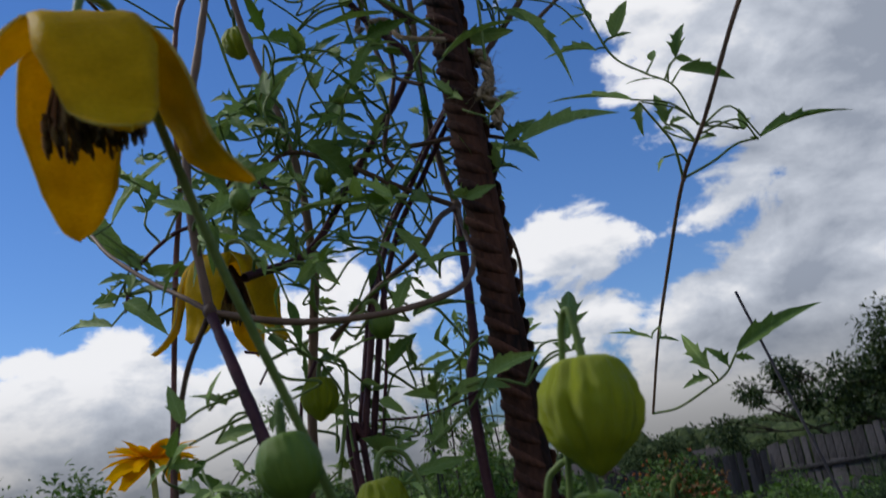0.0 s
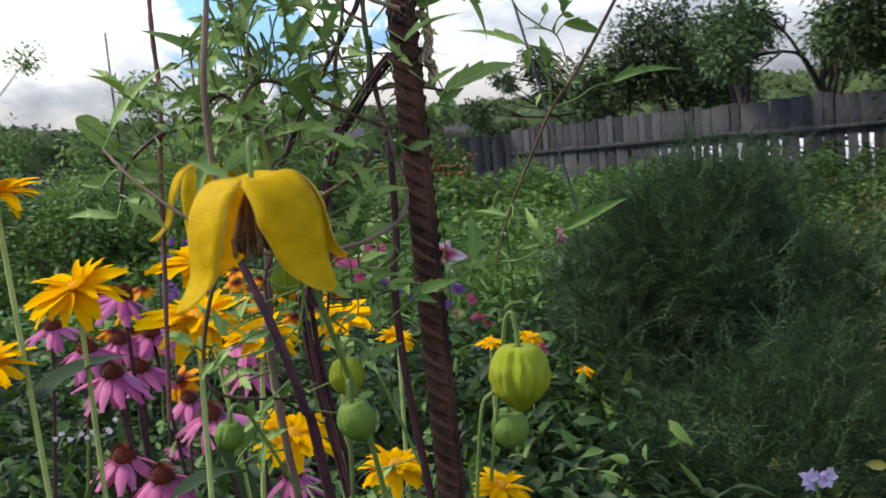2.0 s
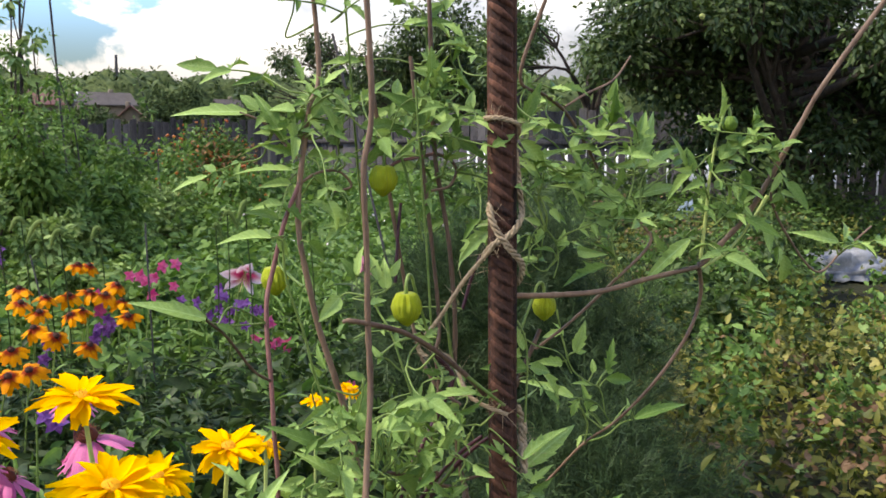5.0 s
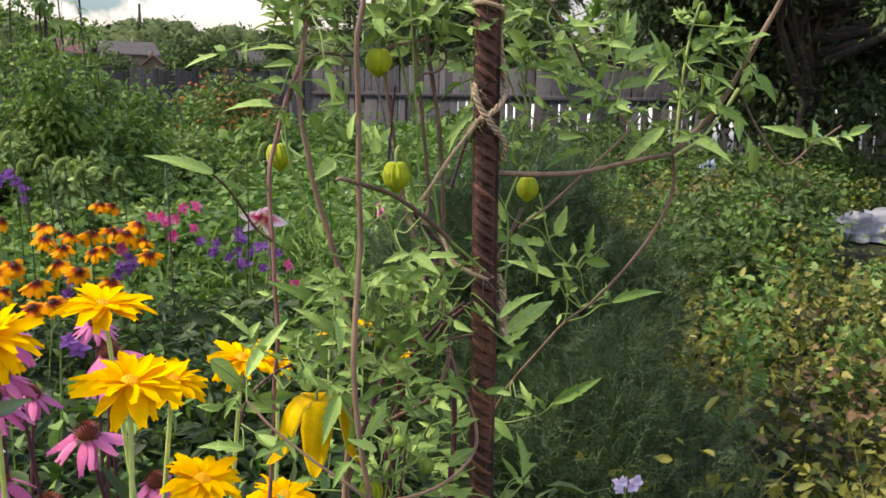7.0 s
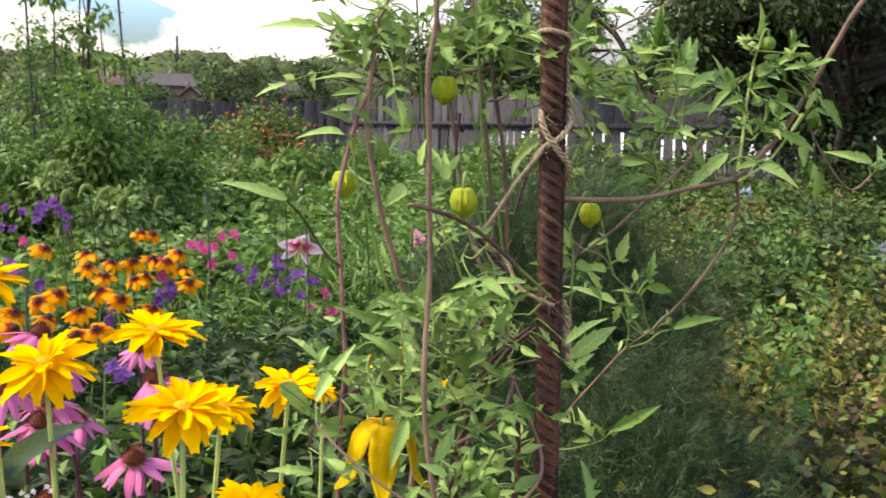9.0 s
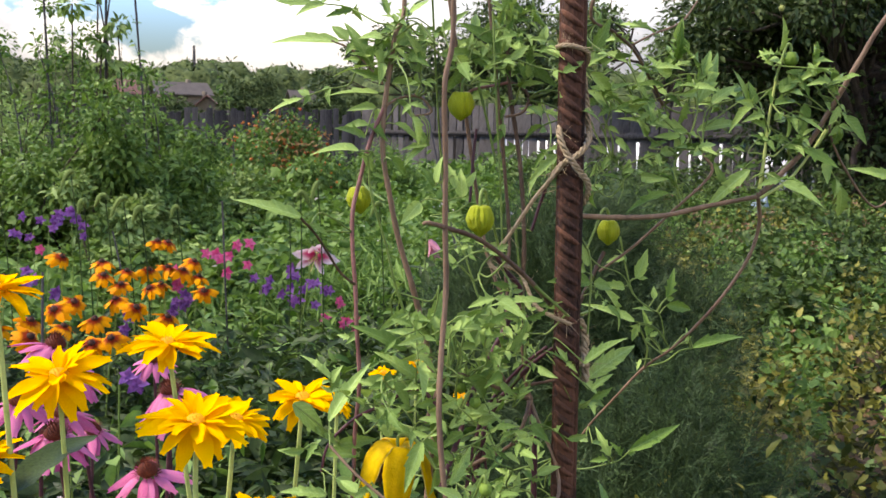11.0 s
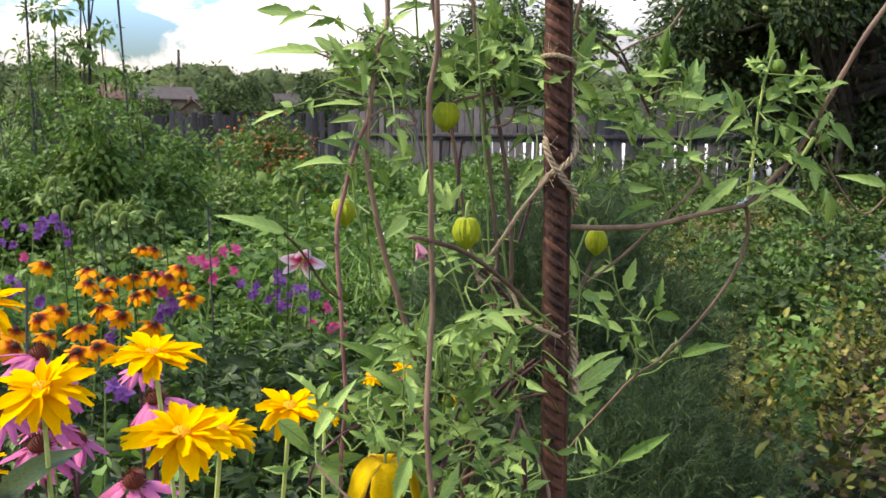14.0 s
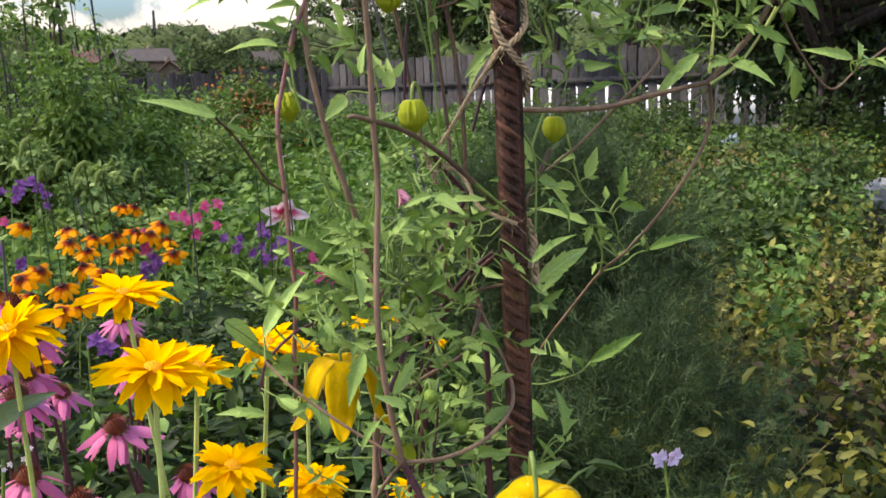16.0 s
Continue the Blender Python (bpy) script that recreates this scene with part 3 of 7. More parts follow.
def crown_mesh(lumps, n, size, shapes, hollow=0.55, flat=0.3, grow=0.3):
    """Leaves on and in a set of lumps (x, y, z, radius), thicker towards their skins."""
    lumps = np.array(lumps, float)
    share = lumps[:, 3] ** 2
    who = rng.choice(len(lumps), n, p=share / share.sum())
    d = heading(n, 0.0)
    r = lumps[who, 3] * (hollow + (1 - hollow) * rng.random(n)) * (1 - grow / 2 + grow * rng.random(n))
    spots = lumps[who, :3] + d * r[:, None] * np.array((1, 1, 0.85))
    ahead = d + heading(n, flat) * 0.9 + np.array((0, 0, -0.35))
    return strewn(shapes, spots, ahead, size * (0.6 + 0.8 * rng.random(n)), up=d + np.array((0, 0, 0.8)) + rng.normal(0, 0.4, (n, 3)))


SIMPLE = [simple(1, 0.5, 0.3, 0.15), simple(1, 0.42, 0.15, 0.35), simple(1, 0.58, 0.4, 0.05)]
NARROW = [simple(1, 0.2, 0.3, 0.25), simple(1, 0.26, 0.2, 0.5)]
LOBED = [lobed(0.62, 0.2, 1), lobed(0.62, 0.05, 2), lobed(0.62, 0.4, 3)]

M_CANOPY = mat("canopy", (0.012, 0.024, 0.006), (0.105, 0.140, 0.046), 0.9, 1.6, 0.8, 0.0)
# the far woods, a belt of crowns along the horizon: lumpy masses under a skin of leaves
lumps, cores = [], []
ball = tube([(0, 0, z_) for z_ in np.cos(np.linspace(math.pi, 0, 15)) * 0.999], np.sin(np.linspace(math.pi - 0.05, 0.05, 15)), 22)
for k in range(230):
    az = radians(-45 + 115 * rng.random())
    r = 85 + 60 * rng.random()
    h = 2.2 + 1.4 * rng.random() + (r - 85) * 0.035
    c = np.array((r * math.sin(az), r * math.cos(az), h * 0.9))
    R_ = h * 1.05 + 0.6
    lumps.append((*c, R_))
    lump = np.array([1 + 0.22 * noise.noise(Vector(q) * 2.3 + Vector((k, 0, 0))) + 0.20 * noise.noise(Vector(q) * 6.0 + Vector((0, k, 0))) + 0.10 * noise.noise(Vector(q) * 13.0) for q in ball[0]])
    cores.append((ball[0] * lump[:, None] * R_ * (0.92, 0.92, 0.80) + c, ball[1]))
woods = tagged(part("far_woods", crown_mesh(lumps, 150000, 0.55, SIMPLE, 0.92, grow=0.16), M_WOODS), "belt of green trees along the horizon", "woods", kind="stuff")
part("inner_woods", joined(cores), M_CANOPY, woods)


hedge, middles = [], ((110, 40, 2.7), (150, 41, 2.45), (185, 42, 2.40), (220, 42, 2.45), (250, 41, 2.5), (285, 42, 2.2), (325, 43, 1.85), (365, 43, 2.9), (392, 55, 4.0), (425, 57, 4.3), (455, 45, 2.7), (485, 45, 2.55), (515, 45, 2.65), (545, 52, 3.4), (600, 47, 3.0))
for x_, r, top in middles:
    az = radians(2.25 + (x_ - 120) * 0.0323)
    for k in range(4):
        R_ = 0.55 + 0.25 * rng.random()
        hedge.append((r * math.sin(az) + rng.normal(0, 0.35), r * math.cos(az) + rng.normal(0, 0.3), top - R_ * (0.9 + 0.7 * (k > 1)), R_))
tagged(part("hedge_trees", crown_mesh(hedge, 26000, 0.17, SIMPLE, 0.2), M_WOODS), "low green garden trees before the far houses", "trees", kind="stuff")


def tree(at, height, lumps, n, leaf, label, trunk=0.14, group="garden trees", apples=0, leaves=None):
    t = thing("tree", at, label, "tree", group)
    top = np.array(at) + (0.1, 0.1, height * 0.8)
    line = glide([np.array(at) - (0, 0, 0.1), np.array(at) + (0.06, 0.02, height * 0.3), np.array(at) + (-0.05, 0.1, height * 0.55), top], 6)
    pieces = [tube(line, np.linspace(trunk, trunk * 0.3, len(line)), 8)]
    for x, y, z, r in lumps:
        s = line[rng.integers(len(line) // 4, len(line) * 3 // 4)]
        e = np.array((x, y, z)) + rng.normal(0, 0.1, 3)
        g = glide([s, (s + e) / 2 + rng.normal(0, 0.12, 3) + (0, 0, 0.1), e], 4)
        pieces.append(tube(g, np.linspace(trunk * 0.42, 0.012, len(g)), 6))
        for k in range(3):
            q = e + heading(1, 0.2)[0] * r * 0.8
            pieces.append(tube(glide([g[-4], (g[-4] + q) / 2 + rng.normal(0, 0.06, 3), q], 3), np.linspace(0.022, 0.006, 7), 5))
    part("trunk", joined(pieces), M_BARK, t)
    part("crown", crown_mesh(lumps, n, leaf, SIMPLE, 0.25), leaves or M_TREE, t)
    for k in range(apples):
        x, y, z, r = lumps[rng.integers(len(lumps))]
        d = heading(1, 0.2)[0]
        if d[1] > 0.1:
            d = -d
        v, f = tube([(0, 0, -0.03), (0, 0, -0.024), (0, 0, 0), (0, 0, 0.022), (0, 0, 0.026)], [0.006, 0.02, 0.032, 0.022, 0.006], 8)
        part("apple", (v, f), M_APPLE, t, "pale green apple" if k == 0 else "", m=Matrix.Translation(np.array((x, y, z)) + d * r * 1.02))
    return t


def lumps_round(c, n, spread, r):
    return [(*(np.array(c) + rng.normal(0, 1, 3) * spread), r * (0.6 + 0.7 * rng.random())) for k in range(n)]


# the old apple tree by the fence; its boughs hang low and dark
A = np.array((8.33, 7.68, 0.0))
APPLE = lumps_round(A + (0.7, 0, 2.5), 22, np.array((1.3, 1.2, 0.75)), 0.8) + lumps_round(A + (-1.5, 0.6, 2.75), 7, np.array((0.6, 0.6, 0.35)), 0.5) + lumps_round(A + (0.9, -0.6, 1.2), 7, np.array((0.7, 0.5, 0.45)), 0.6)
APPLE += lumps_round(A + (-0.7, 0.2, 3.0), 9, np.array((0.6, 0.6, 0.35)), 0.62) + lumps_round(A + (-0.9, 0.3, 2.6), 9, np.array((0.5, 0.5, 0.28)), 0.5)
APPLE += lumps_round(A + (1.2, -0.5, 2.0), 12, np.array((0.6, 0.5, 0.5)), 0.62)
tree(tuple(A), 3.6, APPLE, 70000, 0.085, "old dark apple tree with small green fruit by the fence", 0.16, apples=26)
B = np.array((11.35, 21.04, 0.0))
tree(tuple(B), 4.2, lumps_round(B + (0, 0, 3.2), 12, np.array((1.0, 0.8, 0.7)), 0.85) + lumps_round(B + (-1.6, 0, 2.2), 6, np.array((0.5, 0.5, 0.5)), 0.55), 14000, 0.13, "round-headed green tree beyond the fence")
C = np.array((8.95, 14.6, 0.0))
tree(tuple(C), 4.4, lumps_round(C + (0, 0, 2.75), 14, np.array((0.5, 0.4, 0.36)), 0.42), 4200, 0.10, "leafy tree standing behind the fence", leaves=M_FARTREE)
C = np.array((9.09, 12.44, 0.0))
tree(tuple(C), 3.4, lumps_round(C + (0.5, 0, 2.55), 13, np.array((0.9, 0.7, 0.22)), 0.42), 5500, 0.10, "low spreading tree over the plank fence", 0.09, leaves=M_FARTREE)
C = np.array((10.67, 24.65, 0.0))
tree(tuple(C), 4.4, lumps_round(C + (0, 0, 3.4), 7, np.array((0.9, 0.5, 0.6)), 0.6) + lumps_round(C + (-2, 0, 3), 5, np.array((0.7, 0.5, 0.6)), 0.5), 5000, 0.13, "thin-crowned tree beyond the fence", 0.1)


# ---- beds of leafy plants ----
def bed(name, label, category, spots, tall, n, size, shapes, material, kind="stuff", flat=0.5, low=0.1, wide=1.0):
    """Leaves over a set of ground spots up to a height that varies from plant to plant."""
    spots = np.asarray(spots, float)
    who = rng.integers(0, len(spots), n)
    h = np.asarray(tall, float)[who] if np.ndim(tall) else np.full(n, tall)
    lift = low + (1 - low) * rng.random(n) ** 0.6
    where = np.empty((n, 3))
    spread = (0.13 + 0.12 * (1 - lift)) * wide
    where[:, :2] = spots[who, :2] + rng.normal(0, 1, (n, 2)) * spread[:, None]
    where[:, 2] = h * lift
    d = heading(n, flat) + np.array((0, 0, 0.15))
    return tagged(part(name, strewn(shapes, where, d, size * (0.55 + 0.8 * rng.random(n))), material), label, category, kind=kind)


def patch(x0, x1, y0, y1, n, keep=None):
    s = np.column_stack([x0 + (x1 - x0) * rng.random(n), y0 + (y1 - y0) * rng.random(n)])
    return s if keep is None else s[[keep(*p) for p in s]]


def wave(s, low, high):
    """Heights that rise and fall over a bed in soft mounds."""
    v = np.array([noise.noise((x * 0.9, y * 0.9, 3.0)) for x, y in s])
    w = np.array([noise.noise((x * 3.1, y * 3.1, 7.0)) for x, y in s])
    return low + (high - low) * np.clip(0.5 + 0.7 * v + 0.6 * w, 0, 1)


right_of = lambda x, y: x > 0.45 * y + 0.38 and not (1.03 < x / y < 1.42 and 5.6 < math.hypot(x, y) < 9.3)
s = patch(0.9, 7.5, 1.0, 7.2, 1150, right_of)
bed("ground_cover", "sprawling lobed leaves, green turning yellow and brown", "ground cover", s, wave(s, 0.08, 0.60), 80000, 0.044, LOBED + SIMPLE, M_COVER, low=0.02, flat=0.15)
k = patch(1.2, 7.5, 2.0, 7.2, 240, right_of)
bed("young_cover", "larger pale leaves standing out of the ground cover", "ground cover", k, wave(k, 0.15, 0.60), 2600, 0.046, LOBED, M_BEAN, low=0.3)
k = patch(1.2, 6.5, 1.6, 6.6, 150, right_of)
bed("yellowed_leaves", "single yellowed leaves in the ground cover", "dead leaves", k, wave(k, 0.12, 0.50), 1700, 0.044, LOBED, M_YELLOWLEAF, low=0.5)
k = patch(1.2, 6.5, 1.6, 6.6, 60, right_of)
bed("browned_leaves", "patches of browned and reddish leaves in the ground cover", "dead leaves", k, wave(k, 0.12, 0.56), 3200, 0.046, LOBED, M_BROWNLEAF, low=0.3)
k = patch(1.2, 7.0, 1.9, 6.8, 230, right_of)
bed("tall_weeds", "upright leafy weed sprigs rising from the ground cover", "weeds", k, 0.26 + 0.46 * rng.random(len(k)), 12000, 0.046, LOBED + SIMPLE, M_FIELD, low=0.25, flat=0.2, wide=0.24)
n = 420
k = rng.integers(0, len(s), n)
straw = (np.array([(-0.0026, 0, 0), (0.0026, 0, 0), (0.002, 0.6, 0.02), (-0.002, 0.6, 0.02), (0, 1, 0.06)]), np.array([(0, 1, 2), (0, 2, 3), (3, 2, 4)]))
tagged(part("dry_straw", strewn([straw], np.column_stack([s[k], np.full(n, 0.08)]), heading(n, 0.2) + (0, 0, 1.2), 0.25 + 0.3 * rng.random(n)), M_ANTHER), "thin dry straw stalks standing in the ground cover", "dry grass", kind="stuff")
s = patch(3.2, 10.5, 6.5, 13.5, 1500, lambda x, y: x > 0.40 * y + 0.6 and x + 0.73 * y < 17.6 and not (0.82 < x / y < 0.98 and 9.0 < math.hypot(x, y) < 11.9) and not (1.03 < x / y and math.hypot(x, y) < 9.3))
bed("weed_patch", "bright green weeds before the fence", "weeds", s, wave(s, 0.08, 0.62), 24000, 0.070, LOBED + SIMPLE, M_FIELD)
# tall weeds in the darkened leaf, which paints shade before fence and tree
k = patch(3.4, 10.0, 6.6, 12.4, 230, lambda x, y: x > 0.42 * y + 0.6 and x + 0.73 * y < 17.0 and not 0.83 < x / y < 1.0)
bed("nettles", "upright weeds before the fence and under the tree, shade put into their colour", "weeds", k, 0.35 + 0.65 * rng.random(len(k)), 15000, 0.075, SIMPLE, M_SHADEWEED, low=0.15, flat=0.3, wide=0.40)
left_of = lambda x, y: x < 0.52 * y - 0.2 and x > -0.35 * y - 1.2
s = patch(-3.2, 4.2, 3.5, 7.5, 1100, left_of)
bed("vegetable_bed", "dense green leafy vegetables and weeds", "vegetables", s, wave(s, 0.35, 0.80), 38000, 0.07, SIMPLE + LOBED, M_FIELD)
s = patch(-5, 7.0, 7.0, 13.0, 1300, lambda x, y: x < 0.5 * y + 0.6)
bed("far_bed", "broad green vegetable bed before the fence", "vegetables", s, wave(s, 0.35, 0.95), 34000, 0.10, SIMPLE + LOBED, M_FIELD)
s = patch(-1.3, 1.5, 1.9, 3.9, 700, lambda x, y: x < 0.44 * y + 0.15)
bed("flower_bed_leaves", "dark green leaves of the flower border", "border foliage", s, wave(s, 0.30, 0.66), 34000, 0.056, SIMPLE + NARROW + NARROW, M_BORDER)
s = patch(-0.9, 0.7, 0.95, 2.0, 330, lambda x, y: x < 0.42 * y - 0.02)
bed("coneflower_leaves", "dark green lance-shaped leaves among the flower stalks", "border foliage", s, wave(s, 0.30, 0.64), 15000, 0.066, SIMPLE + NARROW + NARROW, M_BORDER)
k = patch(-1.0, 1.2, 1.0, 3.6, 260, lambda x, y: x < 0.43 * y)
bed("border_sprigs", "thin mid-green sprigs among the flower stalks", "border foliage", k, wave(k, 0.34, 0.70), 3800, 0.050, NARROW + SIMPLE, M_FIELD, low=0.45, flat=0.1, wide=0.55)
s = patch(-1.2, 0.9, 0.45, 1.1, 220, lambda x, y: True)
bed("low_weeds", "low green weeds on the soil by the pole", "weeds", s, wave(s, 0.05, 0.22), 5000, 0.046, SIMPLE + LOBED, M_FIELD)
s = np.column_stack([1.15 + rng.normal(0, 0.22, 60), 3.9 + rng.normal(0, 0.35, 60)])
bed("grassy_clump", "bright green grass clump behind the vine", "grass", s, wave(s, 0.35, 0.72), 2600, 0.16, [simple(1, 0.09, 0.3, 0.5), simple(1, 0.075, 0.2, 0.3)], M_FIELD, flat=-0.4)

k = patch(-2.5, 4.5, 4.2, 9.0, 60, left_of)
bed("white_blossom", "tiny white blossoms scattered through the beds", "flower", k, wave(k, 0.5, 0.9), 70, 0.024, [simple(1, 0.8, 0.4, 0.1)], M_WHITEP, low=0.85)

# lower weeds, their leaf colour darkened to stand for the tree's shade
k = patch(2.8, 7.0, 3.2, 6.8, 330, lambda x, y: 0.80 < x / y < 1.12 and (x - 7.2) ** 2 + (y - 6.0) ** 2 > 0.6)
bed("dock_weeds", "leafy weeds by the apple tree, its shade put into their colour", "weeds", k, 0.30 + 0.36 * rng.random(len(k)), 16000, 0.062, SIMPLE + LOBED, M_SHADEWEED, low=0.15, flat=0.25, wide=0.6)
k = patch(2.8, 7.4, 3.4, 8.0, 60, lambda x, y: 0.70 < x / y < 1.15)
bed("seed_heads", "small rusty brown seed heads over the weeds", "weeds", k, 0.45 + 0.30 * rng.random(len(k)), 420, 0.030, SIMPLE, M_BROWNLEAF, low=0.85, wide=0.25)
n = 80
tagged(part("dry_stalks", strewn([straw], np.column_stack([1.12 + 0.5 * rng.random(n), 1.35 + 0.9 * rng.random(n), np.full(n, 0.05)]), heading(n, 0.2) + (0.1, -0.1, 1.0), 0.30 + 0.35 * rng.random(n)), M_ANTHER), "pale dry stalks leaning out of the feathery bush", "dry grass", kind="stuff")

# feathery bushes: plumes of thread-like leaves on arching stalks
def frond(n=7, seed=0):
    """A thread with finer threads branching off it, all of them thin slivers."""
    g = np.random.default_rng(seed)
    v, f = [(-0.012, 0, 0), (0.012, 0, 0), (0.0, 1.0, -0.06)], [(0, 1, 2)]
    for k in range(n):
        y = 0.12 + 0.72 * k / n
        side = -1 if k % 2 else 1
        reach = (0.16 + 0.14 * g.random()) * (1.1 - 0.5 * y)
        b = len(v)
        v += [(0, y - 0.014, 0), (0, y + 0.014, 0), (side * reach, y + reach * (0.8 + 0.5 * g.random()), 0.12 * g.normal())]
        f.append((b, b + 1, b + 2))
    return np.array(v), np.array(f)


FRONDS = [frond(7, k) for k in range(3)]
NEEDLES = [(v * (1.7, 1.0, 1.0), f) for v, f in (frond(6, k) for k in range(5, 8))]


def feathery(base, tall, wide, n, each, label, shapes, size):
    base = np.array(base)
    b_ = thing("feathery_bush", base, label, "bush", "feathery bushes")
    stalks, spots, ways = [], [], []
    for k in range(n):
        az, out_ = 2 * math.pi * rng.random(), 0.06 + wide * rng.random()
        h = (tall - 0.85 * out_) * (0.72 + 0.32 * rng.random())
        e = base + (math.cos(az) * out_, math.sin(az) * out_, h)
        g = glide([base + rng.normal(0, 0.05, 3) * (1, 1, 0), base + (math.cos(az) * out_ * 0.35, math.sin(az) * out_ * 0.35, h * 0.6), e], 6)
        stalks.append(tube(g, np.linspace(0.004, 0.0012, len(g)), 5))
        for q in range(each):
            u = 0.15 + 0.85 * rng.random()
            c = g[min(int(u * (len(g) - 1)), len(g) - 1)]
            d = heading(1, 0.1)[0] + (0, 0, 0.35)
            spots.append(c + d * 0.14 * rng.random() * (1.2 - 0.5 * u))
            ways.append(d * 0.9 + (e - base) * 0.45 + rng.normal(0, 0.6, 3))
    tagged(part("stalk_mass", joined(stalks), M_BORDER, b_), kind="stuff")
    part("feathery_leaves", strewn(shapes, np.array(spots), np.array(ways), size * (0.6 + 0.8 * rng.random(len(spots)))), M_DILL, b_)


feathery((1.3, 2.26, 0.0), 1.20, 0.50, 100, 620, "dark green feathery bush with thread-like leaves", FRONDS, 0.085)
feathery((1.16, 1.69, 0.0), 0.74, 0.36, 70, 400, "dark green feathery side shoots leaning over the soil", FRONDS, 0.078)
feathery((0.86, 1.59, 0.0), 0.56, 0.32, 60, 260, "dark green feathery side shoots leaning over the soil", NEEDLES, 0.080)
feathery((1.01, 1.3, 0.0), 0.42, 0.32, 50, 200, "dark green feathery side shoots leaning over the soil", NEEDLES, 0.082)

# beans on stakes and the tall shrubs of the far row
def stake(foot, top, label, r=0.009):
    s = thing("garden_stake", foot, label, "stake", "stakes in the beds")
    part("rod", tube(glide([foot, top], 4), r * 0.8 if foot[1] > 4.5 else r * 0.33, 6), M_STAKE, s)


def bush(name, at, lumps, n, size, label, category, material, shapes=SIMPLE, group="", berries=0, twig=1.0):
    b = thing(name, at, label, category, group)
    twigs = []
    for x, y, z, r in lumps:
        e = np.array((x, y, z))
        twigs.append(tube(glide([np.array(at) + rng.normal(0, 0.05, 3) * (1, 1, 0), (np.array(at) + e) / 2 + rng.normal(0, 0.08, 3), e], 4), np.linspace(0.012, 0.004, 9) * twig, 5))
    tagged(part("twig_mass", joined(twigs), M_BARK, b), kind="stuff")
    part("leaves", crown_mesh(lumps, n, size, shapes, 0.2), material, b)
    if berries:
        v, f = tube([(0, 0, -.9), (0, 0, -.6), (0, 0, 0), (0, 0, .6), (0, 0, .9)], [.3, .75, 1, .75, .3], 6)
        w = np.array(lumps)
        who = rng.integers(0, len(w), berries)
        d = heading(berries, 0.0)
        part("berry_cluster", strewn([(v, f)], w[who, :3] + d * w[who, 3:] * 1.0, heading(berries), 0.011 * (0.6 + 0.9 * rng.random(berries))), M_RED, b, "orange-red berry clusters")
        tagged(b.children[-1], "orange-red berry clusters", kind="stuff")
    return b


c = np.array((1.88, 9.2, 0.0))
berry = bush("berry_bush", tuple(c), lumps_round(c + (0, 0, 0.92), 12, np.array((0.28, 0.3, 0.20)), 0.25), 5200, 0.055, "shrub with russet leaves and clusters of orange-red berries", "bush", M_FIELD, berries=280)
part("russet_leaves", crown_mesh(lumps_round(c + (0.05, -0.1, 1.05), 9, np.array((0.26, 0.2, 0.16)), 0.20), 520, 0.055, SIMPLE, 0.6), M_RUSSET, berry, "leaves turned russet orange")
for e, h, g in (((0.66, 7.38, 0.0), 1.30, 0.36), ((1.14, 8.02, 0.0), 1.15, 0.36), ((0.2, 6.31, 0.0), 1.35, 0.40), ((-0.2, 6.92, 0.0), 1.5, 0.5), ((0.43, 5.89, 0.0), 1.1, 0.32), ((2.67, 9.51, 0.0), 1.0, 0.4), ((3.29, 9.84, 0.0), 0.9, 0.4), ((1.22, 7.19, 0.0), 0.9, 0.32), ((0.93, 7.85, 0.0), 0.95, 0.30), ((-0.1, 6.32, 0.0), 1.15, 0.42), ((-0.29, 5.92, 0.0), 1.25, 0.45), ((-0.65, 6.1, 0.0), 1.2, 0.5), ((0.24, 5.51, 0.0), 1.02, 0.30), ((0.3, 5.1, 0.0), 0.9, 0.25), ((0.1, 7.32, 0.0), 1.2, 0.4), ((-1.34, 7.33, 0.0), 1.3, 0.6), ((-1.4, 5.79, 0.0), 1.2, 0.5), ((-3.0, 6.6, 0.0), 1.5, 0.6), ((-2.4, 6.9, 0.0), 1.6, 0.6), ((-1.9, 7.4, 0.0), 1.45, 0.55), ((-3.6, 7.2, 0.0), 1.7, 0.7), ((-1.1, 7.9, 0.0), 1.4, 0.55)):
    e = np.array(e)
    bush("bean_bush", tuple(e), lumps_round(e + (0, 0, h * 0.60), 12, np.array((g * 0.85, g * 0.6, h * 0.22)), g * 0.50), 5600, 0.034 + 0.024 * rng.random(), "tall tangle of green bean and fruit bushes", "bush", (M_BEAN, M_FIELD)[rng.integers(2)], group="far row")
for e, h in (((-0.42, 6.3, 0.0), 1.62), ((-0.16, 6.5, 0.0), 1.74), ((0.08, 6.7, 0.0), 1.55), ((0.55, 6.9, 0.0), 1.52)):
    e = np.array(e)
    bush("raspberry_cane", tuple(e), [(e[0] + rng.normal(0, 0.16), e[1] + rng.normal(0, 0.12), h + rng.normal(0, 0.16), 0.07 + 0.06 * rng.random()) for q in range(7)], 480, 0.036, "tall wispy raspberry canes with small leaves", "bush", M_FIELD, group="far row", twig=0.35)
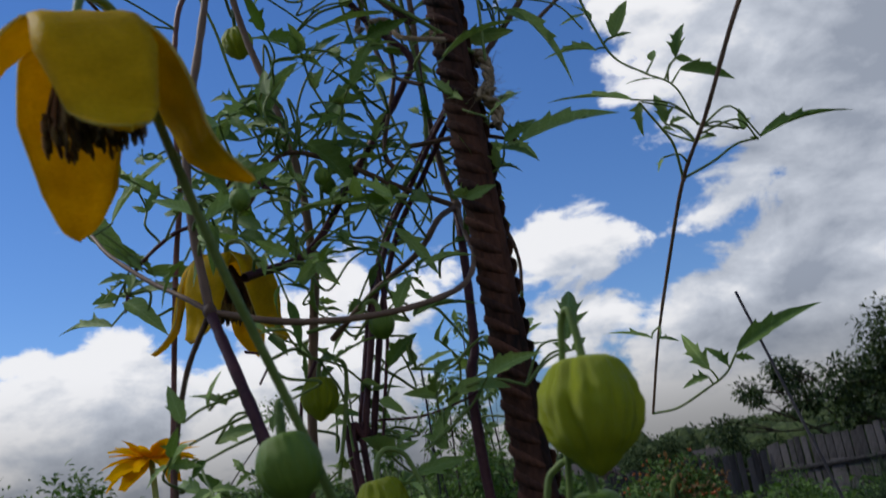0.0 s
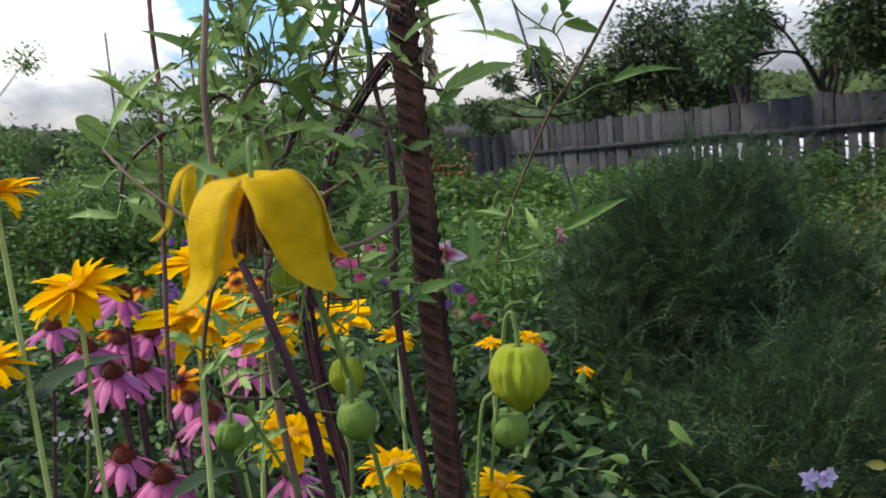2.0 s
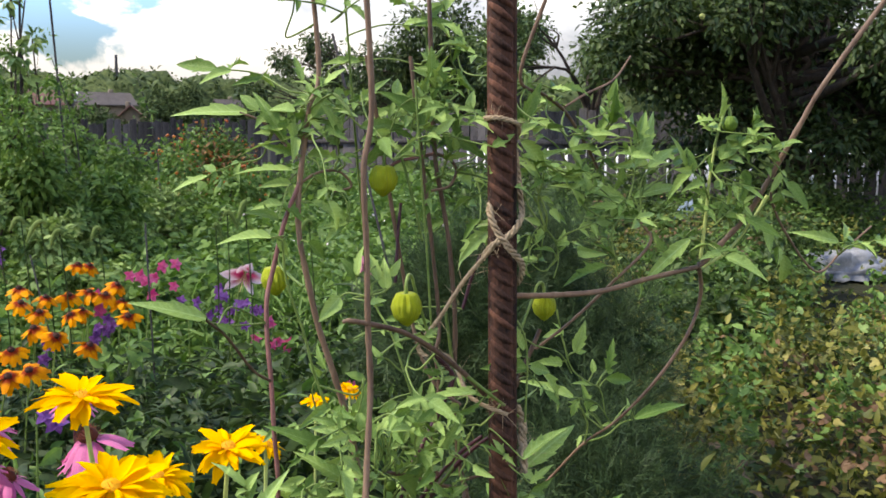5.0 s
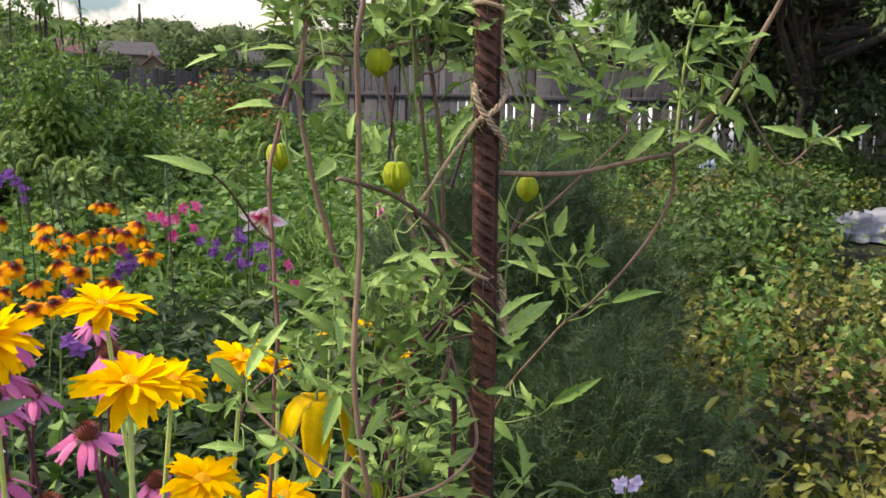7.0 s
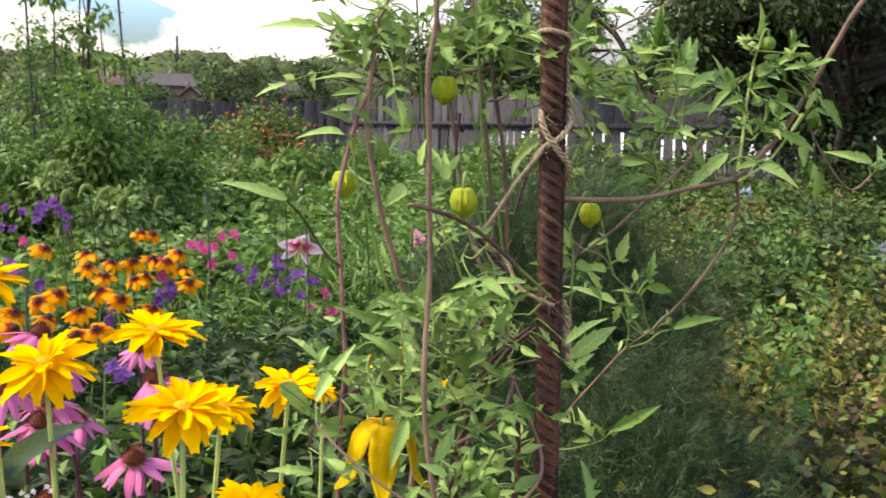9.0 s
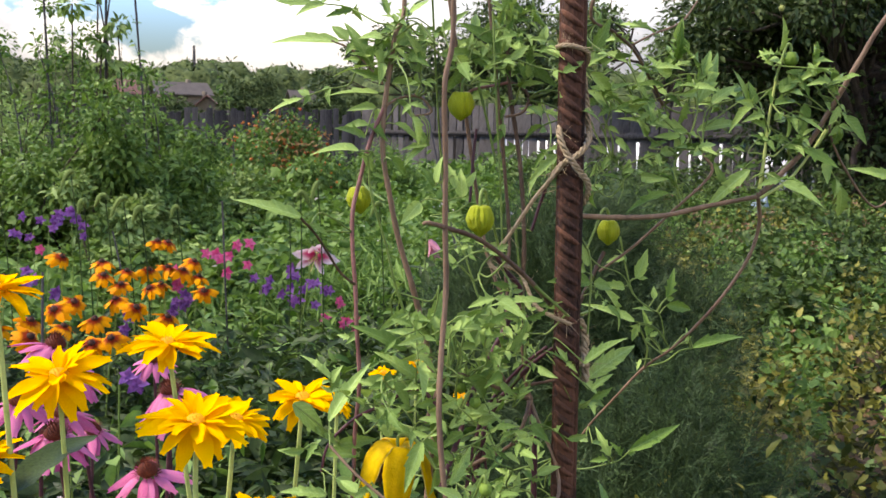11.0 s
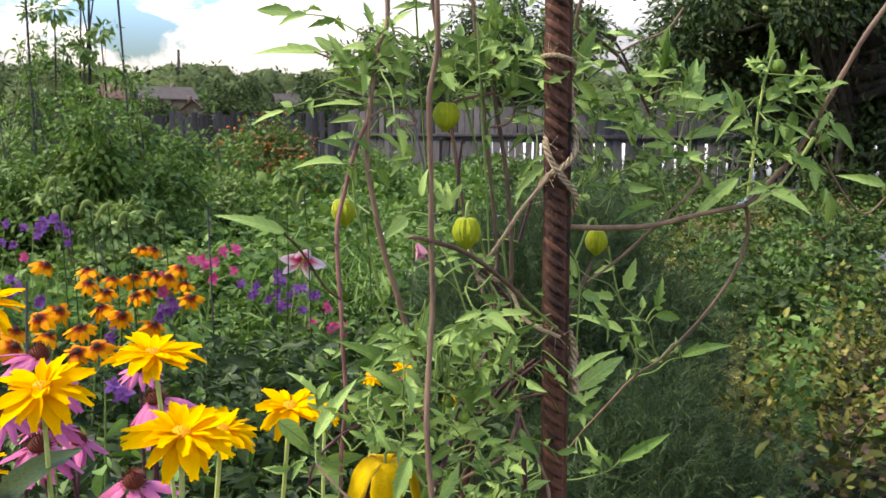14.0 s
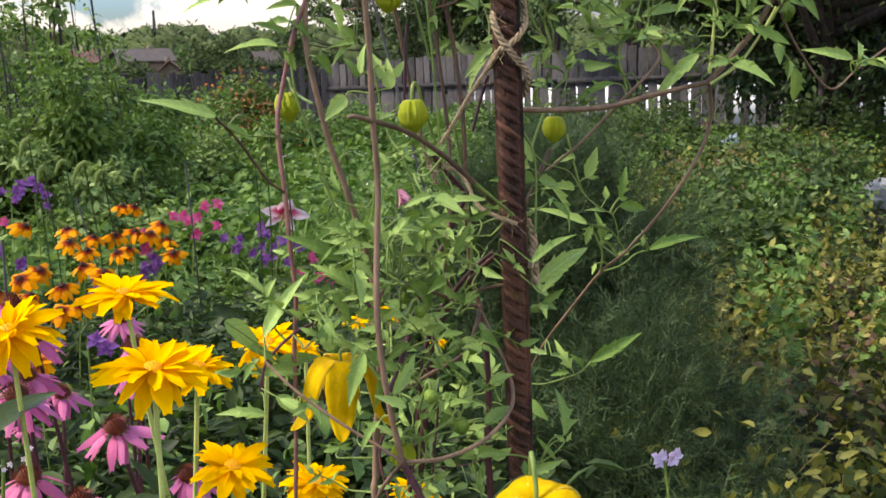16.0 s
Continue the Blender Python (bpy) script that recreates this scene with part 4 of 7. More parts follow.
for top, foot in (((0.399, 6.397, 2.182), (0.435, 6.394, 1.432)), ((-0.143, 6.121, 2.042), (-0.133, 6.121, 1.381)), ((0.209, 5.91, 2.293), (0.174, 5.912, 1.247)), ((-0.671, 6.401, 2.111), (-0.661, 6.401, 1.38)), ((0.361, 2.978, 0.989), (0.369, 2.976, 0.576)), ((-0.178, 2.121, 0.909), (-0.188, 2.121, 0.694)), ((0.052, 3.515, 0.843), (0.072, 3.514, 0.727))):
    top, foot = np.array(top), np.array(foot)
    way_ = top - foot
    foot = foot - way_ * (foot[2] / way_[2])
    stake(tuple(foot), tuple(top), "thin dark stake standing among the plants")
stake((1.404, 3.0, 0.0), (1.008, 3.0, 1.611), "dark rod leaning over the border", 0.014)
col = []
for z in np.linspace(0.5, 2.25, 17):
    e = np.array((0.178, 5.912, 1.579))
    col.append((e[0] + rng.normal(0, 0.05), e[1] + rng.normal(0, 0.05), z, 0.045 + 0.04 * rng.random() + max(0, 1.5 - z) * 0.13))
e = col[0]
bush("climbing_beans", (e[0], e[1], 0), col, 1900, 0.07, "runner beans climbing a tall stake", "climber", M_BEAN)
# thin shoots standing up out of the row, with few leaves
for t in ((-0.212, 6.021, 1.768), (-0.076, 6.22, 1.724), (0.371, 6.099, 1.732), (1.082, 7.419, 1.71), (0.014, 6.219, 1.626), (-0.436, 6.115, 1.799)):
    t = np.array(t)
    f_ = np.array((t[0] + 0.15, t[1], 0.6))
    sh = thing("garden_shoot", tuple(f_), "thin leafy shoot above the bushes", "shoot", "far row shoots")
    g = glide([f_, (f_ + t) / 2 + (0.04, 0, 0.1), t], 8)
    part("stem", tube(g, np.linspace(0.007, 0.002, len(g)), 5), M_STAKE, sh)
    k = rng.integers(6, len(g), 26)
    part("leaves", strewn(SIMPLE, g[k] + rng.normal(0, 0.015, (26, 3)), heading(26, 0.3), 0.07 * (0.6 + 0.6 * rng.random(26))), M_FIELD, sh)

# the pile of plastic film and the pale scraps before the fence
def scrap(at, size, label, tint):
    """A crumpled heap of sheeting, full of folds."""
    u = np.linspace(0, 1, 12)
    v, f = tube([(0, 0, s_) for s_ in u], 0.05 + 0.95 * np.sqrt(1 - u**2.2), 30)
    k = np.array([noise.noise(Vector(q) * 3.1) + 0.6 * abs(noise.noise(Vector(q) * 7.0)) for q in v])
    v = v * (1 + 0.55 * k[:, None]) * np.array(size)
    s_ = thing("plastic_film", at, label, "plastic film", "plastic scraps")
    part("fold", (v, f), tint, s_, m=Matrix.Translation(at))


M_BLUEFILM = mat("blue_film", (0.30, 0.40, 0.52), (0.46, 0.55, 0.66), 0.4, 10, 0.4, 0.1)
scrap((6.85, 5.66, 0.0), (0.44, 0.30, 0.20), "crumpled grey-white plastic film heap on the weeds", M_FILM)
scrap((6.45, 5.82, 0.0), (0.24, 0.2, 0.13), "small fold of pale plastic film", M_FILM)
scrap((7.80, 8.75, 0.02), (0.13, 0.13, 0.34), "pale blue plastic scrap lying before the fence", M_BLUEFILM)
scrap((7.95, 8.62, 0.02), (0.26, 0.16, 0.20), "flat pale blue plastic scrap", M_BLUEFILM)

# ---- flowers of the border ----
def one(blade_, material):
    me = mesh_of(*blade_)
    me.materials.append(material)
    return me


GOLD = [one(blade(1, 0.36, 0.8, 10, 0.22, 0.08 + 0.08 * k, 0.015, 0.05, 0.03, k), M_GOLD) for k in range(4)]
PINK = [one(blade(1, 0.34, 0.55, 7, -0.3, 0.25, 0.02, 0.06, 0.02, k), M_PINK) for k in range(3)]
AMBER = [one(blade(1, 0.50, 0.7, 7, -0.15, 0.12 + 0.12 * k, 0.02, 0.05, 0.03, k), M_AMBER) for k in range(3)]
LILY = [one(blade(1, w_, 0.75, 12, 0.35, d_, 0.0, 0, 0.05, k), M_LILYP) for k, (w_, d_) in enumerate(((0.62, 0.55), (0.46, 0.75), (0.52, 0.35)))]
FOLDED = [one(blade(1, 0.55, 0.75, 12, 0.6, 0.15, 0.0, 0, 0.05, k), M_LILYPINK) for k in range(3)]
SOFT = simple(1, 0.75, 0.5, 0.1)


def dome(r, h, rings=6, sides=12):
    u = np.linspace(0, 1, rings)
    line = [(0, 0, h * s) for s in u]
    return tube(line, [r * math.sqrt(max(1 - s**2, 0.004)) * (1.0 if s else 0.8) for s in u], sides)


def spiky(r, h, n, spike):
    """A dome set with short spines."""
    pieces = [dome(r, h)]
    for k in range(n):
        z = (k + 0.5) / n
        a = k * 2.39996
        rr = r * math.sqrt(max(1 - z**2, 0))
        d = np.array((math.cos(a) * rr / r, math.sin(a) * rr / r, 0.25 + z))
        p = np.array((math.cos(a) * rr, math.sin(a) * rr, z * h))
        side = np.cross(d, (0.1, 0.2, 1.0))
        side = side / (np.linalg.norm(side) + 1e-9) * spike * 0.16
        e = p + d / np.linalg.norm(d) * spike
        pieces.append((np.array([p + side, p - side, e - side * 0.3, e + side * 0.3]), np.array([(0, 1, 2, 3)])))
    return joined(pieces)


D_GOLD = mesh_of(*spiky(0.010, 0.006, 60, 0.003))
D_CONE = mesh_of(*spiky(0.0135, 0.016, 150, 0.006))
D_DARK = mesh_of(*spiky(0.0105, 0.010, 80, 0.003))
for me, m_ in ((D_GOLD, M_GOLDDISC), (D_CONE, M_CONE), (D_DARK, M_DARKDISC)):
    me.materials.append(m_)
L_STEM = [one(blade(1, 0.34, 0.6, 8, 0.3, 0.3, 0.10, 0, 0.02, k), M_BORDER) for k in range(3)]


def rise(head, drift=0.05):
    """A stalk from the ground up to a flower head."""
    h = np.array(head, float)
    foot = np.array((h[0] + rng.normal(0, drift), h[1] + rng.normal(0, drift) + 0.03, 0.0))
    return foot, glide([foot, foot * 0.55 + h * 0.45 + rng.normal(0, 0.02, 3) * (1, 1, 0), h], 10)


def flower_head(plant, at, face, disc, rings, petals, spin=0.0):
    """Rings of (count, length, tilt up in degrees, start radius) of petals round a disc that faces along face."""
    m = frame_at(at, np.cross(face, (0.3, 0.9, 0.1)), face)
    head = part("flower_head", disc, None, plant, m=m)
    for n, length, tilt, r0 in rings:
        spin += 0.3
        for k in range(n):
            a = 360.0 * (k + spin) / n + rng.normal(0, 5)
            part("petal", petals[rng.integers(len(petals))], None, head, m=m @ pose(0, 0, 0, 0, 0, a) @ pose(0, r0, 0.001, tilt + rng.normal(0, 10), rng.normal(0, 14), 0) @ Matrix.Scale(length * (0.82 + 0.32 * rng.random()), 4))
    return head


def stem_leaves(plant, g, n, size, low=0.35, high=0.9):
    for k in range(n):
        q = g[int((low + (high - low) * rng.random()) * (len(g) - 1))]
        d = heading(1, 0.5)[0] + (0, 0, 0.25)
        part("leaf", L_STEM[rng.integers(3)], None, plant, m=frame_at(q, d, (0, 0, 1), size * (0.7 + 0.6 * rng.random())))


def heliopsis(at, size, face=(0.0, -0.25, 1.0)):
    foot, g = rise(at)
    p = thing("heliopsis", foot, "tall golden-yellow semi-double heliopsis flower on a pale stalk", "flower", "golden heliopsis")
    part("stalk", tube(g, np.linspace(0.0034, 0.0024, len(g)), 8), M_PALE, p)
    s = size / 0.1
    flower_head(p, np.array(at), face, D_GOLD, ((14, 0.0445 * s, -6, 0.005), (12, 0.039 * s, 12, 0.005), (9, 0.027 * s, 36, 0.004)), GOLD, rng.random())
    stem_leaves(p, g, 5, 0.085, 0.45, 0.9)


def coneflower(at, size, face=(0.0, -0.2, 1.0), tint="pink"):
    foot, g = rise(at)
    p = thing("coneflower", foot, "pink coneflower with drooping petals and a russet cone", "flower", "pink coneflowers")
    part("stalk", tube(g, np.linspace(0.0036, 0.0028, len(g)), 8), M_PURPLE, p)
    flower_head(p, np.array(at), face, D_CONE, ((15, size * 0.46, -26, 0.011),), PINK, rng.random())
    stem_leaves(p, g, 3, 0.09, 0.3, 0.75)


def rudbeckia(at, size, face):
    foot, g = rise(at)
    p = thing("rudbeckia", foot, "small amber rudbeckia with maroon petal bases and dark eye", "flower", "amber rudbeckias")
    part("stalk", tube(g, np.linspace(0.0028, 0.002, len(g)), 6), M_YOUNG, p)
    flower_head(p, np.array(at), face, D_DARK, ((12, size * 0.50, -24, 0.006),), AMBER, rng.random())


def cluster(name, at, n, spread, size, material, label, category, group=""):
    """A loose head of small soft flowers on one stalk."""
    foot, g = rise(at)
    p = thing(name, foot, label, category, group)
    part("stalk", tube(g, np.linspace(0.0035, 0.002, len(g)), 6), M_YOUNG, p)
    spots, ways = [], []
    for k in range(n):
        c = np.array(at) + rng.normal(0, 1, 3) * np.array(spread)
        for q in range(5):
            d = np.array((math.cos(q * 1.257), -0.55 + 0.2 * rng.normal(), math.sin(q * 1.257)))
            spots.append(c)
            ways.append(d)
    part("blossom", strewn([SOFT], np.array(spots), np.array(ways), size * (0.8 + 0.4 * rng.random(len(spots))), up=np.tile((0.1, -1.0, 0.4), (len(spots), 1))), material, p)


def lily(at, size, face, petals=LILY, spread=62, label="nodding white lily with crimson throat"):
    foot, g = rise(np.array(at) + (0, 0.03, 0.03))
    p = thing("lily", foot, label, "flower", "white and crimson lilies")
    part("stalk", tube(g, np.linspace(0.005, 0.003, len(g)), 7), M_YOUNG, p)
    m = frame_at(at, np.cross(face, (0.3, 0.2, 0.9)), face)
    for k in range(6):
        part("petal", petals[rng.integers(3)], None, p, m=m @ pose(0, 0, 0, 0, 0, 60 * k + rng.normal(0, 9)) @ pose(0, 0.008, 0, spread + rng.normal(0, 9), rng.normal(0, 12), 0) @ Matrix.Scale(size * (0.60 if k % 2 else 0.52) * (0.9 + 0.25 * rng.random()), 4))
    st = [tube(glide([(0, 0, 0), (0.012 * math.cos(k), 0.012 * math.sin(k), 0.05), (0.03 * math.cos(k), 0.03 * math.sin(k), 0.08)], 4), 0.0012, 5) for k in range(6)]
    for v, f in st:
        part("stamen", (v, f), M_ANTHER, p, m=m)
    stem_leaves(p, g, 8, 0.1, 0.3, 0.95)


heliopsis((-0.0502, 0.905, 1.0100), 0.102, (0.05, -0.12, 1))
heliopsis((-0.0480, 0.728, 0.9790), 0.098, (0.05, -0.36, 1))
heliopsis((0.0918, 0.9, 0.9374), 0.080, (-0.1, -0.25, 1))
heliopsis((-0.1571, 0.832, 1.0047), 0.098, (-0.1, -0.3, 1))
heliopsis((0.0062, 0.84, 0.9405), 0.084, (0.15, -0.3, 1))
heliopsis((-0.203, 0.77, 1.097), 0.085, (0.05, -0.1, 1))
heliopsis((0.0252, 0.8, 0.8468), 0.085, (0.05, -0.45, 1))
heliopsis((0.1318, 0.88, 0.7752), 0.080, (-0.05, -0.2, 1))
heliopsis((0.176, 1.05, 0.8807), 0.050, (0.4, -0.2, 1))
heliopsis((0.1367, 0.9, 0.7687), 0.070, (0.1, -0.2, 1))
heliopsis((0.2416, 0.86, 0.7413), 0.070, (0.2, -0.3, 1))
heliopsis((-0.231, 0.78, 0.9493), 0.080, (-0.2, -0.3, 1))
heliopsis((0.4869, 1.75, 0.7131), 0.055, (0.0, -0.2, 1))
heliopsis((0.788, 2.0, 0.5617), 0.045, (0.2, -0.3, 1))
heliopsis((0.6228, 1.9, 0.6823), 0.060, (0.2, -0.3, 1))

coneflower((-0.1523, 1.25, 0.841), 0.088)
coneflower((-0.1065, 1.5, 0.732), 0.078)
coneflower((-0.2027, 1.15, 0.8931), 0.092)
coneflower((-0.0151, 1.2, 0.8733), 0.104, (-0.25, -0.1, 1))
coneflower((-0.0584, 1.09, 0.8031), 0.092, (-0.05, -0.3, 1))
coneflower((-0.1596, 1.2, 0.949), 0.09, (0.35, 0, 1))
coneflower((-0.1759, 2.1, 0.4923), 0.08)
coneflower((-0.1613, 1.05, 0.7762), 0.09)
coneflower((0.0367, 1.2, 0.6765), 0.095)
coneflower((-0.18, 1.3, 0.8754), 0.09)
coneflower((-0.1626, 1.05, 0.8762), 0.09)
coneflower((-0.0038, 1.35, 0.8008), 0.085)
coneflower((-0.1111, 0.95, 0.7758), 0.085)
coneflower((-0.295, 1.45, 0.8857), 0.085)
coneflower((-0.1371, 1.3, 0.8797), 0.09)
coneflower((0.0027, 1.6, 0.8189), 0.08)

for at in ((-0.1282, 3.05, 0.8171), (-0.0078, 3.1, 0.7889), (-0.0096, 3.0, 0.7596), (0.0684, 3.1, 0.7545), (0.0376, 2.95, 0.7356), (0.1419, 3.15, 0.7483), (0.2097, 3.2, 0.7467), (0.2472, 3.1, 0.7491), (0.1226, 2.95, 0.7189), (0.1624, 3.0, 0.7227), (0.299, 3.2, 0.7632), (0.298, 3.1, 0.7247)):
    rudbeckia(at, 0.086, (rng.normal(0, 0.3), -0.15 - 0.4 * rng.random(), 1))
for at in ((0.0654, 2.75, 0.6984), (0.0118, 2.8, 0.7173), (-0.1052, 2.75, 0.725), (-0.1581, 2.7, 0.7155), (-0.0543, 2.65, 0.6908), (-0.1354, 2.6, 0.6856), (-0.2176, 2.6, 0.7082), (-0.0206, 2.5, 0.6652), (0.1496, 2.7, 0.6739), (-0.2153, 2.4, 0.7064), (-0.0701, 2.5, 0.656), (-0.1442, 1.9, 0.6873), (0.3, 3.0, 0.6908)):
    rudbeckia(at, 0.084, (rng.normal(0, 0.35), -0.15 - 0.7 * rng.random(), 1))
for at in ((-0.2917, 2.9, 0.7829), (-0.3284, 2.7, 0.7385), (-0.3797, 2.8, 0.6758), (-0.2942, 2.5, 0.7142), (-0.4396, 3.1, 0.7616), (0.1966, 3.4, 0.8142), (0.2356, 3.4, 0.8081)):
    rudbeckia(at, 0.08, (rng.normal(0, 0.3), -0.35, 1))

lily((0.752, 3.25, 0.770), 0.128, (-0.34, -0.72, -0.50), spread=62)
lily((1.105, 3.0, 0.834), 0.115, (0.5, -0.1, -0.85), FOLDED, 78, "half-closed pink lily hanging on its stalk")
for at, n, w in (((0.4636, 3.5, 0.7371), 9, 0.045), ((0.2411, 3.2, 0.6875), 3, 0.02), ((0.8318, 3.2, 0.5876), 2, 0.02), ((0.8176, 3.1, 0.5351), 3, 0.018), ((0.7642, 3.1, 0.5166), 2, 0.02), ((0.7285, 2.9, 0.4575), 1, 0.01), ((0.7261, 2.2, 0.5758), 3, 0.015), ((-0.2371, 4.2, 0.6939), 2, 0.04)):
    cluster("phlox", at, n, (w, w, w), 0.028 if n > 2 else 0.025, M_ROSE, "bright pink phlox blossoms", "flower", "pink phlox")
for at, n, w in (((0.5529, 3.3, 0.6441), 7, 0.05), ((0.6753, 3.3, 0.6142), 12, 0.06), ((0.7339, 3.4, 0.6202), 8, 0.05), ((0.784, 3.3, 0.5846), 5, 0.04), ((0.2302, 3.1, 0.6404), 12, 0.045), ((0.0691, 2.9, 0.6384), 5, 0.03), ((-0.1635, 4.0, 0.8538), 8, 0.05), ((-0.0752, 4.0, 0.8504), 9, 0.05), ((-0.0392, 4.0, 0.8025), 5, 0.03), ((-0.1982, 3.2, 0.7302), 8, 0.05), ((-0.0452, 1.8, 0.7465), 4, 0.02), ((-0.275, 4.2, 0.7845), 6, 0.05)):
    cluster("bellflower", at, max(2, n * 2 // 3), (w * 0.55, w * 0.5, w * 0.6), 0.025, M_VIOLET, "loose purple bellflower spike", "flower", "purple bellflowers")
cluster("lilac_flower", (0.786, 1.1, 0.5856), 4, (0.016, 0.01, 0.006), 0.019, M_LILAC, "pale lilac flower low over the soil", "flower")
cluster("daisy_tuft", (-0.1797, 0.95, 0.8434), 9, (0.020, 0.02, 0.006), 0.004, M_WHITEP, "fading small white florets", "flower")


def foxtail(bend, tip, size=1.0):
    """A nodding bristly seed head on a thin stalk; bend is the top of its arch, tip its hanging end."""
    b, t = np.array(bend, float), np.array(tip, float)
    foot = np.array((2 * b[0] - t[0], b[1] + 0.02, 0.0))
    p = thing("foxtail", foot, "nodding green bristly foxtail head on a thin stalk", "grass head", "foxtail heads")
    g = glide([foot, foot * 0.3 + b * 0.7 + (0.01, 0, -0.02), b], 8)
    part("stalk", tube(g, 0.0022, 6), M_BORDER, p)
    h = glide([b - (t - b) * 0.35 + (0, 0, -0.03), b, (b + t) / 2 + (0, 0, 0.015), t], 6)
    r = 0.0085 * size * np.sin(np.linspace(0.25, math.pi - 0.2, len(h))) ** 0.6
    v, f = tube(h, r, 9)
    n = 240
    k = rng.integers(0, len(h), n)
    sp = h[k]
    d = heading(n, 0.0)
    br = strewn([(np.array([(-0.03, 0, 0), (0.03, 0, 0), (0, 1.0, 0), (0, 1.0, 0.01)]), np.array([(0, 1, 2, 3)]))], sp + d * r[k][:, None] * 0.8, d + (0, 0, -0.4), np.full(n, 0.012))
    part("head", (v, f), M_FOX, p)
    part("bristles", br, M_FOX, p)


for a_, b_ in (((-0.0858, 3.4, 1.0678), (-0.1217, 3.4, 1.0004)), ((0.018, 3.3, 0.99), (-0.0162, 3.3, 0.9524)), ((0.0707, 3.2, 0.9881), (0.0268, 3.2, 0.9215)), ((-0.0539, 3.2, 0.9806), (-0.0733, 3.2, 0.9384)), ((0.6032, 2.9, 1.0206), (0.6361, 2.9, 0.9638)), ((0.6607, 2.9, 1.0507), (0.6363, 2.9, 0.9769)), ((0.9107, 3.0, 0.9703), (0.8788, 3.0, 0.9216)), ((0.118, 3.1, 0.9645), (0.0895, 3.1, 0.9137)), ((0.6373, 3.2, 0.9532), (0.6608, 3.2, 0.8973)), ((0.2949, 3.6, 0.9217), (0.268, 3.6, 0.8748)), ((-0.3095, 3.3, 1.0029), (-0.3376, 3.3, 0.9483))):
    foxtail(a_, b_)

# ---- the rusty ribbed bar ----
FOOT, HEAD = np.array((0.0907, 0.3156, 0.0)), np.array((0.0466, 0.2719, 1.54))
bar = thing("ribbed_bar", FOOT, "rusty ribbed steel bar standing as the vine's support", "metal bar")
line = glide([FOOT - (0, 0, 0.05), HEAD], 40)
RB = 0.0052
flaky = glide([FOOT - (0, 0, 0.05), HEAD], 420)
cv, cf = tube(flaky, RB, 20)
pit = np.array([noise.noise(Vector(q) * 260) + 0.6 * noise.noise(Vector((q[0] * 900, q[1] * 900, q[2] * 300))) for q in cv])
hub = FOOT + np.outer((cv - FOOT) @ (HEAD - FOOT) / ((HEAD - FOOT) @ (HEAD - FOOT)), HEAD - FOOT)
part("core", (hub + (cv - hub) * (1 + 0.055 * pit[:, None]), cf), M_RUST, bar)
axis = (HEAD - FOOT) / np.linalg.norm(HEAD - FOOT)
right_ = np.cross(axis, (0.4, -0.9, 0.0))
right_ /= np.linalg.norm(right_)
front = np.cross(right_, axis)
seam_way = front * math.cos(radians(22)) + right_ * math.sin(radians(22))
for side in (-1, 1):
    part("seam", tube(line + side * seam_way * RB * 0.90, 0.0015, 8), M_RUST, bar)


def rib(side):
    """A slanting crescent rib round half the bar."""
    a = np.linspace(0.32, math.pi - 0.32, 9) + (math.pi if side else 0)
    g = np.stack([np.cos(a) * RB * 1.02, np.sin(a) * RB * 1.02, (np.cos(a) if not side else -np.cos(a)) * 0.0041], -1)
    return mesh_of(*tube(g, 0.0017 * np.sin(np.linspace(0.18, math.pi - 0.18, 9)) ** 0.8, 6))


RIBS = [rib(0), rib(1)]
for me in RIBS:
    me.materials.append(M_RUST)
tilt = frame_at((0, 0, 0), np.cross(seam_way, axis), axis)
z = 0.82
while z < 1.5:
    c = FOOT + axis * (z / axis[2])
    for side in (0, 1):
        m = tilt.copy()
        m.translation = c + axis * (0.0027 * side)
        part("rib", RIBS[side], None, bar, m=m)
    z += 0.0060 + 0.0003 * rng.normal()


# ---- twine ties ----
def bar_at(z, turn=0.0, out_=1.35):
    """A point on the bar's skin at height z; turn 0 faces the path, 90 its right side."""
    c = FOOT + axis * (z / axis[2])
    return c + (front * math.cos(radians(turn)) + right_ * math.sin(radians(turn))) * RB * out_


def twine(points, label, thick=0.0016):
    thick = thick * 0.88
    t = thing("twine_tie", points[0], label, "twine", "twine ties")
    g = glide(points, 22)
    along = np.gradient(g, axis=0)
    along /= np.linalg.norm(along, axis=1, keepdims=True)
    side = np.cross(along, (0.3, 0.5, 0.8))
    side /= np.linalg.norm(side, axis=1, keepdims=True)
    upn = np.cross(side, along)
    length = np.concatenate([[0], np.cumsum(np.linalg.norm(np.diff(g, axis=0), axis=1))])
    for k in range(3):
        ph = length / (thick * 6.5) * 2 * math.pi + k * 2.094
        part("strand", tube(g + (np.cos(ph)[:, None] * side + np.sin(ph)[:, None] * upn) * thick * 0.60, thick * (0.50 + 0.06 * rng.normal(0, 1, len(g))), 6), M_TWINE, t)
    n = 150
    k = rng.integers(0, len(g), n)
    d = heading(n, 0.0)
    hair = (np.array([(-0.012, 0, 0), (0.012, 0, 0), (0.0, 1.0, 0.1), (-0.01, 1.0, 0.1)]), np.array([(0, 1, 2, 3)]))
    part("frayed_fibre", strewn([hair], g[k], d, 0.006 * (0.3 + 1.5 * rng.random(n) ** 2)), M_TWINE, t, "frayed loose fibres")


twine([bar_at(z_, a) for z_, a in ((1.2735, -150), (1.2740, -90), (1.2735, -45), (1.2712, 10), (1.2675, 55), (1.2630, 95), (1.262, 170))], "pale sisal twine looped round the rusty bar", 0.0011)
